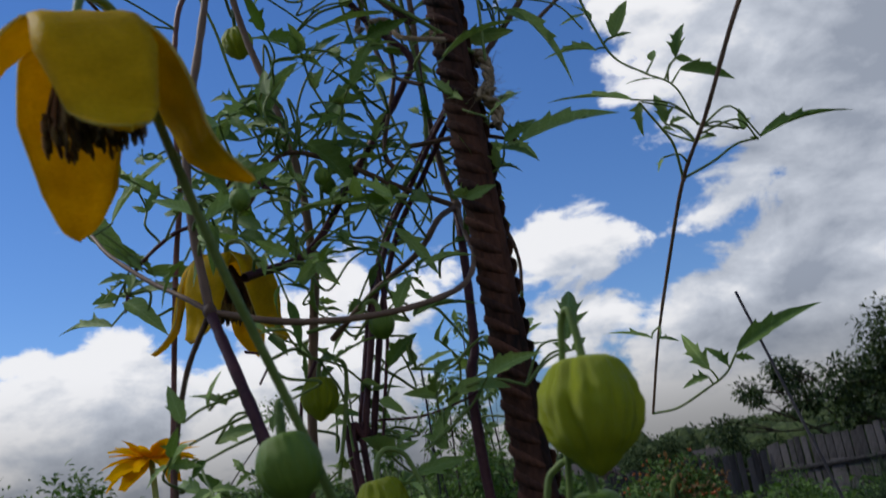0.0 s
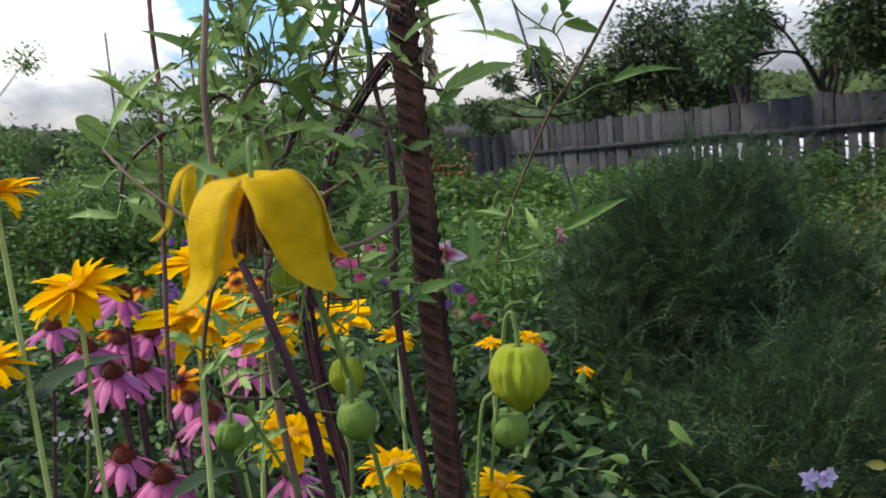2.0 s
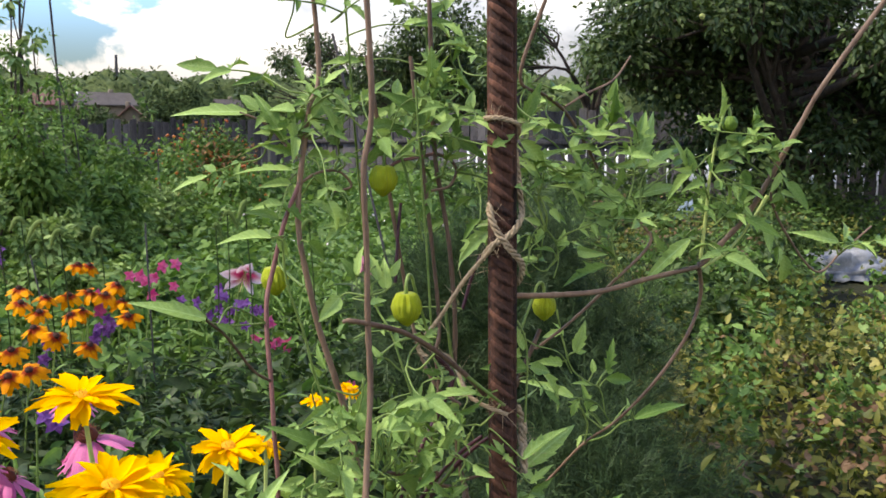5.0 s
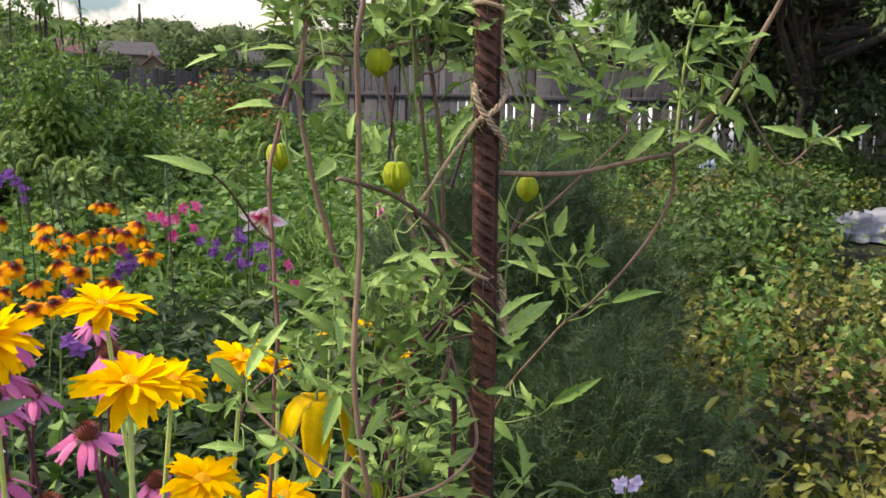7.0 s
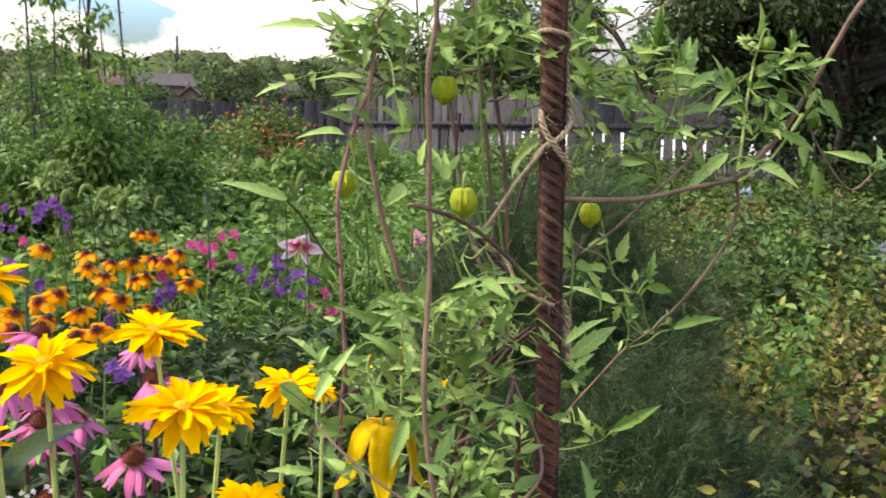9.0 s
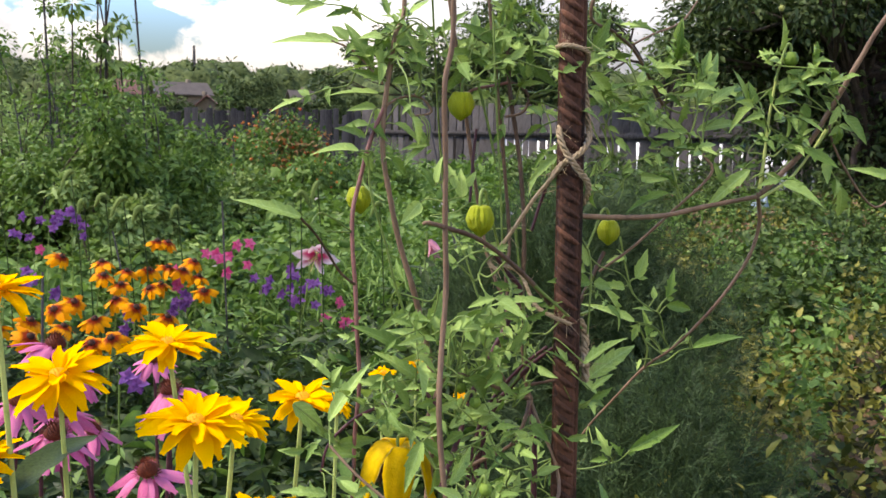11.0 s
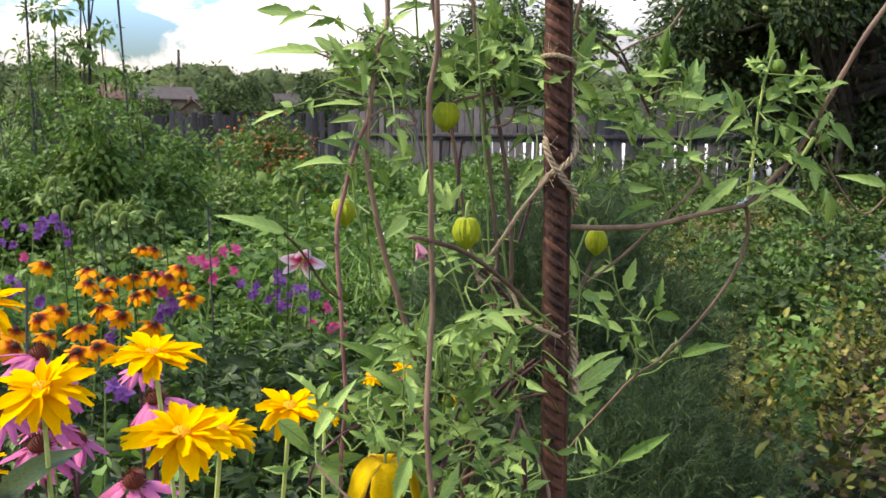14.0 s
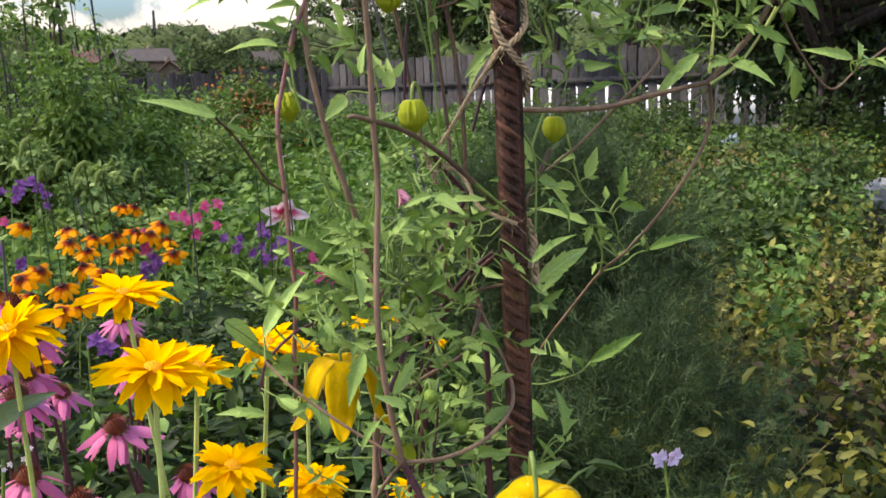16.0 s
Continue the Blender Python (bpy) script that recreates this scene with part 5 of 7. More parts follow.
twine([bar_at(1.265, 85, 1.3), bar_at(1.252, 72, 1.5), bar_at(1.241, 60, 1.55), bar_at(1.234, 28, 1.5), bar_at(1.228, -25, 1.55), bar_at(1.223, -80, 1.6), bar_at(1.217, -150, 1.5)], "pale sisal twine running down the bar", 0.0015)
twine([bar_at(1.243, -205, 1.2), bar_at(1.237, -95, 1.55), bar_at(1.229, -72, 1.65), bar_at(1.222, -38, 1.6), bar_at(1.214, 18, 1.6), bar_at(1.206, 65, 1.5), bar_at(1.199, 120, 1.4)], "pale sisal twine crossing over the bar", 0.0016)
twine([bar_at(1.222, -80, 1.7), (0.0433, 0.29, 1.2071), (0.0347, 0.297, 1.1901), (0.0283, 0.305, 1.1771), (0.03, 0.3, 1.1729)], "taut twine from the bar to a stem", 0.0011)
twine([(0.0329, 0.3, 1.1754), (0.0391, 0.295, 1.1718), (0.0413, 0.285, 1.1601), (0.0453, 0.28, 1.1555), bar_at(1.151, -40, 1.5)], "frayed twine end beside the bar", 0.0010)
twine([bar_at(1.150, 120, 1.3), bar_at(1.149, 80, 1.6), bar_at(1.143, 62, 1.8), bar_at(1.137, 55, 1.7), bar_at(1.132, 30, 1.6), bar_at(1.129, 62, 1.9), bar_at(1.122, 40, 1.7)], "frayed twine knot hanging on the bar", 0.0021)
twine([bar_at(1.136, 100, 1.4), bar_at(1.135, 62, 1.8), bar_at(1.134, 30, 1.7), bar_at(1.131, 5, 1.5)], "short twine turn round the knot", 0.0016)

# ---- the clematis ----
SHOOTS = []
vine = thing("clematis_vine", (0.03, 0.29, 0.0), "climbing clematis with yellow bell flowers, lime buds and lobed leaves", "climber")


def stem(points, r0, r1=None, material=M_STEM, name="stem", steps=8):
    g = glide(points, steps)
    SHOOTS.append(g)
    rr = np.linspace(r0, r1 or r0, len(g)) * (1 + 0.06 * np.sin(np.arange(len(g)) * 1.7)) * (1 + 0.03 * rng.normal(0, 1, len(g)))
    return part(name, tube(g, rr, 8), material, vine)


def node(at, r):
    v, f = tube([np.array(at) + (0, 0, k * r) for k in (-1.6, -0.8, 0, 0.8, 1.6)], [r * 0.6, r * 1.0, r * 1.25, r * 1.0, r * 0.6], 8)
    part("node", (v, f), M_STEM, vine)


# main shoots
NB, NC, NA, ND, NE, NG, NF = (-0.018, 0.321, 1.247), (0.039, 0.310, 1.259), (-0.012, 0.264, 1.198), (0.156, 0.273, 1.207), (0.131, 0.324, 1.112), (0.052, 0.306, 1.108), (-0.014, 0.245, 1.069)
stem([(-0.012, 0.262, 1.46), (-0.014, 0.262, 1.36), (-0.01, 0.263, 1.2809), (-0.0134, 0.263, 1.2548), (-0.0122, 0.264, 1.226), NA, (-0.0121, 0.262, 1.1737), (-0.0155, 0.258, 1.1467), (-0.0183, 0.253, 1.1248), (-0.018, 0.248, 1.0981), NF], 0.00105, 0.0012)
stem([NF, (-0.0082, 0.24, 1.0538), (-0.0015, 0.236, 1.0344), (0.0035, 0.236, 1.0143), (0.0078, 0.24, 0.9939), (0.025, 0.25, 0.85), (0.05, 0.28, 0.4), (0.06, 0.29, 0.0)], 0.0013, 0.0022, M_PURPLE)
stem([(-0.02, 0.325, 1.42), (-0.0087, 0.322, 1.3021), (-0.0135, 0.321, 1.2772), NB, (-0.0191, 0.32, 1.2271), (-0.0163, 0.318, 1.2068), (-0.0121, 0.317, 1.1861), (-0.0061, 0.315, 1.165), (-0.0002, 0.313, 1.141), (0.0027, 0.312, 1.1219), (0.0037, 0.311, 1.1001), (0.0046, 0.31, 1.0997), (0.0018, 0.31, 1.0777), (-0.0022, 0.308, 1.0397), (-0.0024, 0.305, 0.9984), (0.02, 0.30, 0.75), (0.05, 0.30, 0.0)], 0.0010, 0.0018)
stem([NB, (-0.0249, 0.32, 1.2322), (-0.0311, 0.318, 1.2122), (-0.0349, 0.315, 1.2), (-0.0361, 0.311, 1.1828), (-0.0359, 0.308, 1.1686), (-0.0361, 0.305, 1.1484), (-0.0355, 0.303, 1.1257), (-0.0379, 0.302, 1.103), (-0.0398, 0.3, 1.0724), (-0.045, 0.30, 1.0)], 0.0010, 0.0009, M_ROSY)
stem([(0.035, 0.315, 1.42), (0.0384, 0.312, 1.2988), NC, (0.0423, 0.309, 1.2375), (0.0453, 0.308, 1.2165), (0.0473, 0.307, 1.1845), (0.0469, 0.307, 1.1518), (0.0491, 0.307, 1.1238), NG], 0.0010, 0.0011)
stem([NG, (0.0517, 0.3, 1.0892), (0.0506, 0.297, 1.0622), (0.0478, 0.292, 1.0201), (0.062, 0.29, 0.8), (0.07, 0.30, 0.0)], 0.0013, 0.0018, M_PURPLE)
stem([(0.066, 0.288, 1.1983), (0.0847, 0.286, 1.1974), (0.1073, 0.282, 1.198), (0.1305, 0.278, 1.2025), ND], 0.0013, 0.0011)
stem([ND, (0.1641, 0.27, 1.2158), (0.1751, 0.264, 1.2305), (0.1817, 0.256, 1.2499), (0.1893, 0.248, 1.2724), (0.1981, 0.24, 1.2944), (0.24, 0.22, 1.36)], 0.0013, 0.0011)
stem([ND, (0.1639, 0.28, 1.1921), (0.1598, 0.283, 1.1735), (0.1477, 0.291, 1.1499), (0.138, 0.308, 1.1267), NE, (0.1255, 0.342, 1.091), (0.1200, 0.363, 1.0660), (0.1152, 0.378, 1.0400)], 0.0010, 0.0005)
stem([(0.0462, 0.278, 1.1596), (0.0343, 0.275, 1.1711), (0.0184, 0.271, 1.1837), (0.0032, 0.267, 1.1928), NA], 0.0011, 0.0010)
stem([NA, (-0.0201, 0.262, 1.2002), (-0.0222, 0.263, 1.1997)], 0.0010, 0.0007)
stem([(0.1328, 0.32, 1.2508), (0.1232, 0.318, 1.2633), (0.1094, 0.315, 1.2779), (0.0945, 0.31, 1.2849), (0.0785, 0.305, 1.2927), (0.09, 0.3, 1.33)], 0.0008, 0.0009)
stem([(0.1094, 0.315, 1.2798), (0.1258, 0.322, 1.2861), (0.149, 0.33, 1.2942), (0.1632, 0.335, 1.3066)], 0.0006, 0.0005)
stem([(0.1354, 0.29, 1.2269), (0.137, 0.285, 1.2175), (0.1197, 0.29, 1.1997), (0.1042, 0.3, 1.1813), (0.0882, 0.305, 1.1689)], 0.0007, 0.0007)
stem([(0.1835, 0.256, 1.2499), (0.1836, 0.258, 1.238), (0.1972, 0.26, 1.2204), (0.2199, 0.262, 1.2016), (0.2402, 0.265, 1.2096), (0.2675, 0.27, 1.2207)], 0.0006, 0.0005)
stem([NC, (0.0322, 0.312, 1.2575), (0.0221, 0.315, 1.2549), (0.0149, 0.318, 1.2477)], 0.0008, 0.0006, M_ROSY)
stem([NC, (0.0448, 0.308, 1.2569), (0.0473, 0.306, 1.2517), (0.0434, 0.305, 1.2452), (0.0362, 0.308, 1.2431)], 0.0008, 0.0006)
stem([NB, (-0.0098, 0.322, 1.2512), (0.0005, 0.324, 1.2515), (0.0065, 0.325, 1.2451), (-0.0015, 0.326, 1.243)], 0.0006, 0.0005)
# the loop from the lower node and the tangle round it
stem([NG, (0.0529, 0.295, 1.0957), (0.0539, 0.283, 1.0835), (0.0478, 0.27, 1.072), (0.0288, 0.258, 1.0653), (0.0058, 0.25, 1.0646), NF], 0.0008, 0.0009)
stem([NF, (-0.0219, 0.25, 1.0565), (-0.0267, 0.253, 1.0397), (-0.0278, 0.254, 1.027), (-0.0252, 0.254, 1.0193), (-0.0151, 0.258, 1.0148), (-0.0016, 0.262, 1.0122), (0.011, 0.27, 1.0139)], 0.0008, 0.0005)
stem([(-0.0032, 0.285, 1.1139), (-0.0132, 0.29, 1.124), (-0.0255, 0.3, 1.115), (-0.0387, 0.3, 1.1102), (-0.0504, 0.3, 1.1001), (-0.054, 0.3, 1.0878)], 0.0009, 0.0006, M_PURPLE)
stem([(0.027, 0.3, 1.1836), (0.0339, 0.302, 1.1738), (0.0445, 0.304, 1.1621), (0.0396, 0.304, 1.1502), (0.0298, 0.302, 1.1351), (0.0202, 0.3, 1.1203), (0.0059, 0.29, 1.0955), (-0.0102, 0.27, 1.084)], 0.0011, 0.0013, M_PURPLE)
stem([NG, (0.0335, 0.3, 1.1161), (0.0165, 0.295, 1.1247), (0.0003, 0.29, 1.1277), (-0.0112, 0.285, 1.1098)], 0.0009, 0.0008)
stem([(0.0555, 0.315, 1.1888), (0.0599, 0.315, 1.2023), (0.0616, 0.31, 1.2135)], 0.0008, 0.0008, M_PURPLE)
stem([(0.0223, 0.315, 1.2034), (0.0251, 0.318, 1.2243), (0.0274, 0.32, 1.2374)], 0.0007, 0.0007, M_PURPLE)
stem([(0.007, 0.31, 1.0717), (0.0229, 0.3, 1.0826), (0.0377, 0.295, 1.0911), (0.0457, 0.298, 1.1021), NG], 0.0009, 0.0010)
for dx, dy in ((0.0, 0.0), (0.0024, 0.0016), (-0.0016, 0.0028)):
    stem([np.array(q) + (dx, dy, 0) for q in ((0.0549, 0.29, 1.1367), (0.0477, 0.296, 1.1287), (0.0391, 0.302, 1.1168), (0.0298, 0.305, 1.1027), (0.0225, 0.303, 1.0808), (0.0184, 0.3, 1.0597), (0.0149, 0.298, 1.0399), (0.0127, 0.296, 1.0212), (0.035, 0.295, 0.8), (0.05, 0.295, 0.0))], 0.0008, 0.0012, M_PURPLE)
stem([(0.025, 0.3, 1.2892), (0.0282, 0.3, 1.2424), (0.0302, 0.3, 1.2171), (0.0329, 0.3, 1.1728)], 0.0005, 0.0005, M_YOUNG)
stem([(-0.0294, 0.31, 1.2249), (-0.0278, 0.31, 1.2076), (-0.0214, 0.31, 1.1873), (-0.0162, 0.31, 1.1665), (-0.0081, 0.31, 1.1449)], 0.0005, 0.0006, M_YOUNG)
stem([(0.0, 0.32, 1.36), (0.0216, 0.345, 1.2091), (0.0296, 0.335, 1.1753), (0.0375, 0.325, 1.1423), (0.043, 0.315, 1.1246)], 0.0005, 0.0006, M_YOUNG)
stem([(0.012, 0.32, 1.3), (0.029, 0.318, 1.198), (0.0332, 0.312, 1.171), (0.0381, 0.306, 1.1573), (0.0467, 0.3, 1.1495)], 0.0009, 0.0007)
stem([(0.03, 0.315, 1.3), (0.0415, 0.312, 1.1925), (0.0383, 0.308, 1.1724), (0.0381, 0.305, 1.1557), (0.0319, 0.3, 1.1294), (0.0343, 0.298, 1.1205)], 0.0009, 0.0008)
stem([(0.044, 0.31, 1.1909), (0.0463, 0.305, 1.1568), (0.0452, 0.3, 1.1279), (0.0364, 0.3, 1.1153)], 0.0008, 0.0007, M_YOUNG)
stem([(0.0873, 0.3, 1.1792), (0.0789, 0.297, 1.1674), (0.0711, 0.294, 1.1569), (0.065, 0.292, 1.1491)], 0.0010, 0.0011)
stem([(0.0648, 0.3, 1.0978), (0.0674, 0.302, 1.0927), (0.0687, 0.304, 1.0858), (0.068, 0.305, 1.077)], 0.0007, 0.0005)
stem([(0.0029, 0.3, 1.0648), (-0.0029, 0.3, 1.052), (-0.0029, 0.295, 1.0368), (-0.002, 0.29, 1.0241)], 0.0006, 0.0006, M_PURPLE)
stem([(0.0248, 0.3, 1.0887), (0.0256, 0.298, 1.0721), (0.022, 0.296, 1.0486), (0.0196, 0.295, 1.0343)], 0.0006, 0.0005, M_PURPLE)
stem([(0.0196, 0.29, 1.0424), (0.0331, 0.288, 1.0414), (0.0461, 0.285, 1.0442), (0.0558, 0.28, 1.0485)], 0.0004, 0.0003, M_PURPLE, "tendril")
stem([(0.0159, 0.29, 1.0663), (0.023, 0.29, 1.073), (0.0387, 0.285, 1.0717), (0.0438, 0.283, 1.0665), (0.0484, 0.28, 1.058)], 0.0005, 0.0004, M_YOUNG, "tendril")
stem([(0.0314, 0.285, 1.0546), (0.0423, 0.282, 1.0528), (0.0475, 0.28, 1.0565), (0.0525, 0.278, 1.0595)], 0.0005, 0.0004, M_YOUNG, "tendril")
stem([(0.0398, 0.285, 1.0441), (0.0463, 0.28, 1.0465), (0.0539, 0.274, 1.0465), (0.0615, 0.27, 1.0431)], 0.0005, 0.0004, M_YOUNG, "tendril")
stem([(-0.0097, 0.26, 1.0612), (-0.0034, 0.26, 1.0587), (-0.0065, 0.26, 1.0521)], 0.0004, 0.0003, M_PURPLE, "tendril")
stem([(-0.0557, 0.28, 1.1065), (-0.0471, 0.27, 1.0962), (-0.0338, 0.26, 1.0843), (-0.0208, 0.25, 1.0746), NF], 0.0006, 0.0007)
stem([(0.0058, 0.295, 1.0602), (0.0101, 0.295, 1.0514), (0.0119, 0.29, 1.0347)], 0.0004, 0.0004, M_YOUNG, "tendril")
stem([(0.0807, 0.3, 1.2109), (0.0888, 0.3, 1.2059), (0.0967, 0.3, 1.2106), (0.093, 0.298, 1.2026)], 0.0003, 0.0003, M_YOUNG, "tendril")
stem([(0.1119, 0.305, 1.2488), (0.111, 0.303, 1.2364), (0.1155, 0.302, 1.2309)], 0.0003, 0.0003, M_YOUNG, "tendril")
stem([(0.0818, 0.295, 1.1734), (0.0947, 0.295, 1.1685), (0.1016, 0.295, 1.1583)], 0.0003, 0.0003, M_YOUNG, "tendril")
for at, r in ((NB, 0.0016), (NC, 0.0015), (NA, 0.0016), (ND, 0.0018), (NE, 0.0011), (NG, 0.0022), (NF, 0.0022)):
    node(at, r * 0.68)

# ---- leaflets ----
LEAFLETS = [one(toothed(*a), M_LEAF) for a in (
    (((0.30, 0.27), (0.50, 0.23)), 0.21, 0.40, 0.35, 0.25, 0.3, 1),
    (((0.36, 0.27),), 0.22, 0.36, 0.45, 0.40, -0.4, 2),
    (((0.26, 0.25),), 0.23, 0.34, 0.35, 0.30, 0.25, 3),
    (((0.24, 0.24), (0.42, 0.25), (0.60, 0.18)), 0.19, 0.42, 0.50, 0.45, 0.5, 4),
    (((0.44, 0.26),), 0.20, 0.40, 0.25, 0.15, -0.3, 5),
    ((), 0.24, 0.32, 0.40, 0.20, -0.2, 9))]
LONG = [one(toothed(*a), M_LEAF) for a in (
    (((0.20, 0.15), (0.36, 0.17), (0.54, 0.13)), 0.12, 0.45, 0.35, 0.25, 0.3, 11),
    (((0.30, 0.17), (0.48, 0.15)), 0.125, 0.40, 0.45, 0.35, -0.3, 12),
    (((0.42, 0.16),), 0.135, 0.40, 0.30, 0.20, 0.4, 13))]
LOBES = [one(toothed(*a), M_LEAF) for a in (
    (((0.36, 0.33), (0.58, 0.22)), 0.17, 0.50, 0.35, 0.35, 0.2, 6),
    (((0.30, 0.34), (0.52, 0.26)), 0.16, 0.55, 0.5, 0.5, -0.3, 7),
    (((0.40, 0.34),), 0.17, 0.48, 0.2, 0.2, 0.3, 8))]


def leaflet(base, tip, wide=1.0, lobe=False, up=None):
    """One leaflet from its foot to its tip."""
    b, t = np.array(base, float), np.array(tip, float)
    d = t - b
    n = np.linalg.norm(d)
    d = d + (0, rng.normal(0, 0.2) * n, 0)
    if up is None:
        up = np.array((-0.2, -0.75, 0.6)) + rng.normal(0, 0.38, 3)
    if n > 0.022:
        me, wide = LONG[rng.integers(len(LONG))], min(wide, 1.05)
    else:
        me = LOBES[rng.integers(3)] if lobe or rng.random() < (0.40 if n > 0.013 else 0.25) else LEAFLETS[rng.integers(len(LEAFLETS))]
    part("leaflet", me, None, vine, m=frame_at(b, d, up, n * 1.05) @ Matrix.Diagonal(((0.52 + 0.26 * wide) * (1.0 if n > 0.022 else 0.86 if n > 0.012 else 1.12), 1, 1, 1)))


def hold(base):
    """A thin stalk from the nearest shoot out to a leaf's foot."""
    b = np.array(base, float)
    near = min((s_[np.argmin(((s_ - b) ** 2).sum(1))] for s_ in SHOOTS), key=lambda q: ((q - b) ** 2).sum())
    gap = np.linalg.norm(b - near)
    if 0.0012 < gap < 0.045:
        g = glide([near, (near + b) / 2 + rng.normal(0, 0.10, 3) * gap + (0, 0, 0.12 * gap), b], 5)
        part("leaf_stalk", tube(g, np.linspace(0.00042, 0.00032, len(g)), 5), M_YOUNG, vine)


def single(base, tip, wide=1.0, lobe=False):
    hold(base)
    leaflet(base, tip, wide, lobe)


def spray(base, way_, size, n=3, reach=1.6):
    """A compound leaf: one bent stalk from the nearest shoot, a leaflet at its end and pairs beside it."""
    b, d = np.array(base, float), np.array(way_, float)
    d = d / np.linalg.norm(d)
    near = min((s_[np.argmin(((s_ - b) ** 2).sum(1))] for s_ in SHOOTS), key=lambda q: ((q - b) ** 2).sum())
    gap = np.linalg.norm(b - near)
    size = size * 0.80
    e = b + d * size * (reach + 0.5) + (0, 0, -0.15 * size)
    bow = np.cross(d, rng.normal(0, 1, 3)) * size * 0.22
    first = [near, (near + b) / 2 + bow * min(1.0, gap / 0.012)] if 0.0012 < gap < 0.045 else []
    g = glide(first + [b, (b + e) / 2 + bow + (0, 0, 0.12 * size), e], 6)
    part("leaf_stalk", tube(g, np.linspace(0.00050, 0.00032, len(g)), 6), M_YOUNG, vine)
    leaflet(e, e + (d + rng.normal(0, 0.25, 3)) * size * (0.75 + 0.5 * rng.random()), 0.9 + 0.4 * rng.random(), rng.random() < 0.35)
    for k in range(n // 2):
        q = g[-3 - 5 * k]
        for s in (-1, 1):
            side = np.cross(d, (0, -0.4, 0.9)) * s
            w = side * 0.9 + d * 0.4 + rng.normal(0, 0.25, 3)
            leaflet(q, q + w / np.linalg.norm(w) * size * (0.45 + 0.4 * rng.random()), 1.0 + 0.4 * rng.random(), rng.random() < 0.4)


# leaflets that stand out, one by one
single((-0.0355, 0.335, 1.2762), (-0.0645, 0.335, 1.2779), .9)
single((-0.0244, 0.33, 1.2721), (-0.031, 0.33, 1.2743), 1)
single((-0.0229, 0.325, 1.2643), (-0.0318, 0.325, 1.2836), 1.1)
single((-0.0203, 0.32, 1.2651), (-0.0231, 0.32, 1.2787), 1)
single((-0.0165, 0.322, 1.2648), (-0.0088, 0.322, 1.2805), .7)
single((-0.0213, 0.32, 1.2527), (-0.0445, 0.32, 1.2546), .9)
single((-0.0193, 0.32, 1.2592), (-0.0324, 0.32, 1.263), 1)
single((-0.011, 0.33, 1.2578), (0.0021, 0.33, 1.2607), 1.2)
single((0.0035, 0.33, 1.2705), (0.0038, 0.33, 1.2859), 1.4)
single((-0.0119, 0.32, 1.2499), (-0.0038, 0.32, 1.2449), 1.2)
single((0.0046, 0.31, 1.2697), (0.0288, 0.31, 1.2735), 1)
single((0.0299, 0.31, 1.2769), (0.0158, 0.31, 1.2854), 1.1)
single((0.0334, 0.31, 1.2707), (0.0324, 0.31, 1.2882), .9)
single((0.0319, 0.3, 1.2724), (0.036, 0.3, 1.2861), .9)
single((0.0375, 0.3, 1.2726), (0.0403, 0.3, 1.2826), 1)
single((0.0086, 0.315, 1.2551), (0.0235, 0.315, 1.2694), 1.3, True)
single((-0.0134, 0.32, 1.2393), (-0.0005, 0.32, 1.2332), 1.1)
single((-0.0038, 0.32, 1.236), (0.0039, 0.32, 1.2306), 1.1)
single((0.0031, 0.32, 1.2296), (-0.0094, 0.32, 1.2291), 1)
single((0.0022, 0.32, 1.2301), (-0.0089, 0.32, 1.222), 1)
single((-0.0184, 0.31, 1.2236), (-0.0086, 0.31, 1.2167), 1.3)
single((-0.0314, 0.31, 1.2262), (-0.0268, 0.31, 1.2188), 1.2)
single((-0.0371, 0.3, 1.2276), (-0.0561, 0.3, 1.2305), 1)
single((-0.0674, 0.28, 1.2021), (-0.0913, 0.28, 1.2112), 1)
single((-0.0623, 0.285, 1.1983), (-0.0542, 0.285, 1.195), 1.3, True)
single((-0.0658, 0.285, 1.2), (-0.0702, 0.285, 1.2047), 1)
single((-0.0206, 0.27, 1.2077), (-0.0284, 0.27, 1.2), 1.6)
single((-0.0144, 0.27, 1.2145), (-0.0191, 0.27, 1.2218), 1)
single((-0.0145, 0.268, 1.2157), (-0.0147, 0.268, 1.2268), 1.2)
single((-0.0069, 0.266, 1.2134), (-0.0094, 0.266, 1.2259), 1.2)
single((-0.0028, 0.268, 1.2097), (-0.0036, 0.268, 1.2208), 1)
single((-0.0006, 0.27, 1.2142), (0.0045, 0.27, 1.2199), 1)
single((0.0401, 0.275, 1.1624), (0.0157, 0.275, 1.1651), 1)
single((-0.0038, 0.3, 1.1466), (0.002, 0.3, 1.1668), 1.1)
single((0.015, 0.295, 1.1375), (0.0265, 0.295, 1.1621), 1.2)
single((0.0283, 0.29, 1.1374), (0.0239, 0.29, 1.154), 1)
single((-0.0005, 0.285, 1.1455), (0.0079, 0.285, 1.1575), 1.3, True)
single((-0.0013, 0.285, 1.1463), (-0.0032, 0.285, 1.1576), 1.2)
single((-0.0147, 0.3, 1.1393), (-0.0381, 0.3, 1.1533), 1)
single((0.0662, 0.28, 1.1762), (0.0614, 0.28, 1.1889), 1.3, True)
single((0.0673, 0.28, 1.1683), (0.0485, 0.28, 1.1715), 1.2)
single((0.0694, 0.28, 1.1681), (0.0808, 0.28, 1.1653), 1.3)
single((0.0647, 0.28, 1.1737), (0.0566, 0.28, 1.1793), 1.2)
single((0.0592, 0.28, 1.1544), (0.0784, 0.28, 1.1542), 1.2)
single((0.0622, 0.28, 1.1555), (0.0458, 0.28, 1.1619), 1.2)
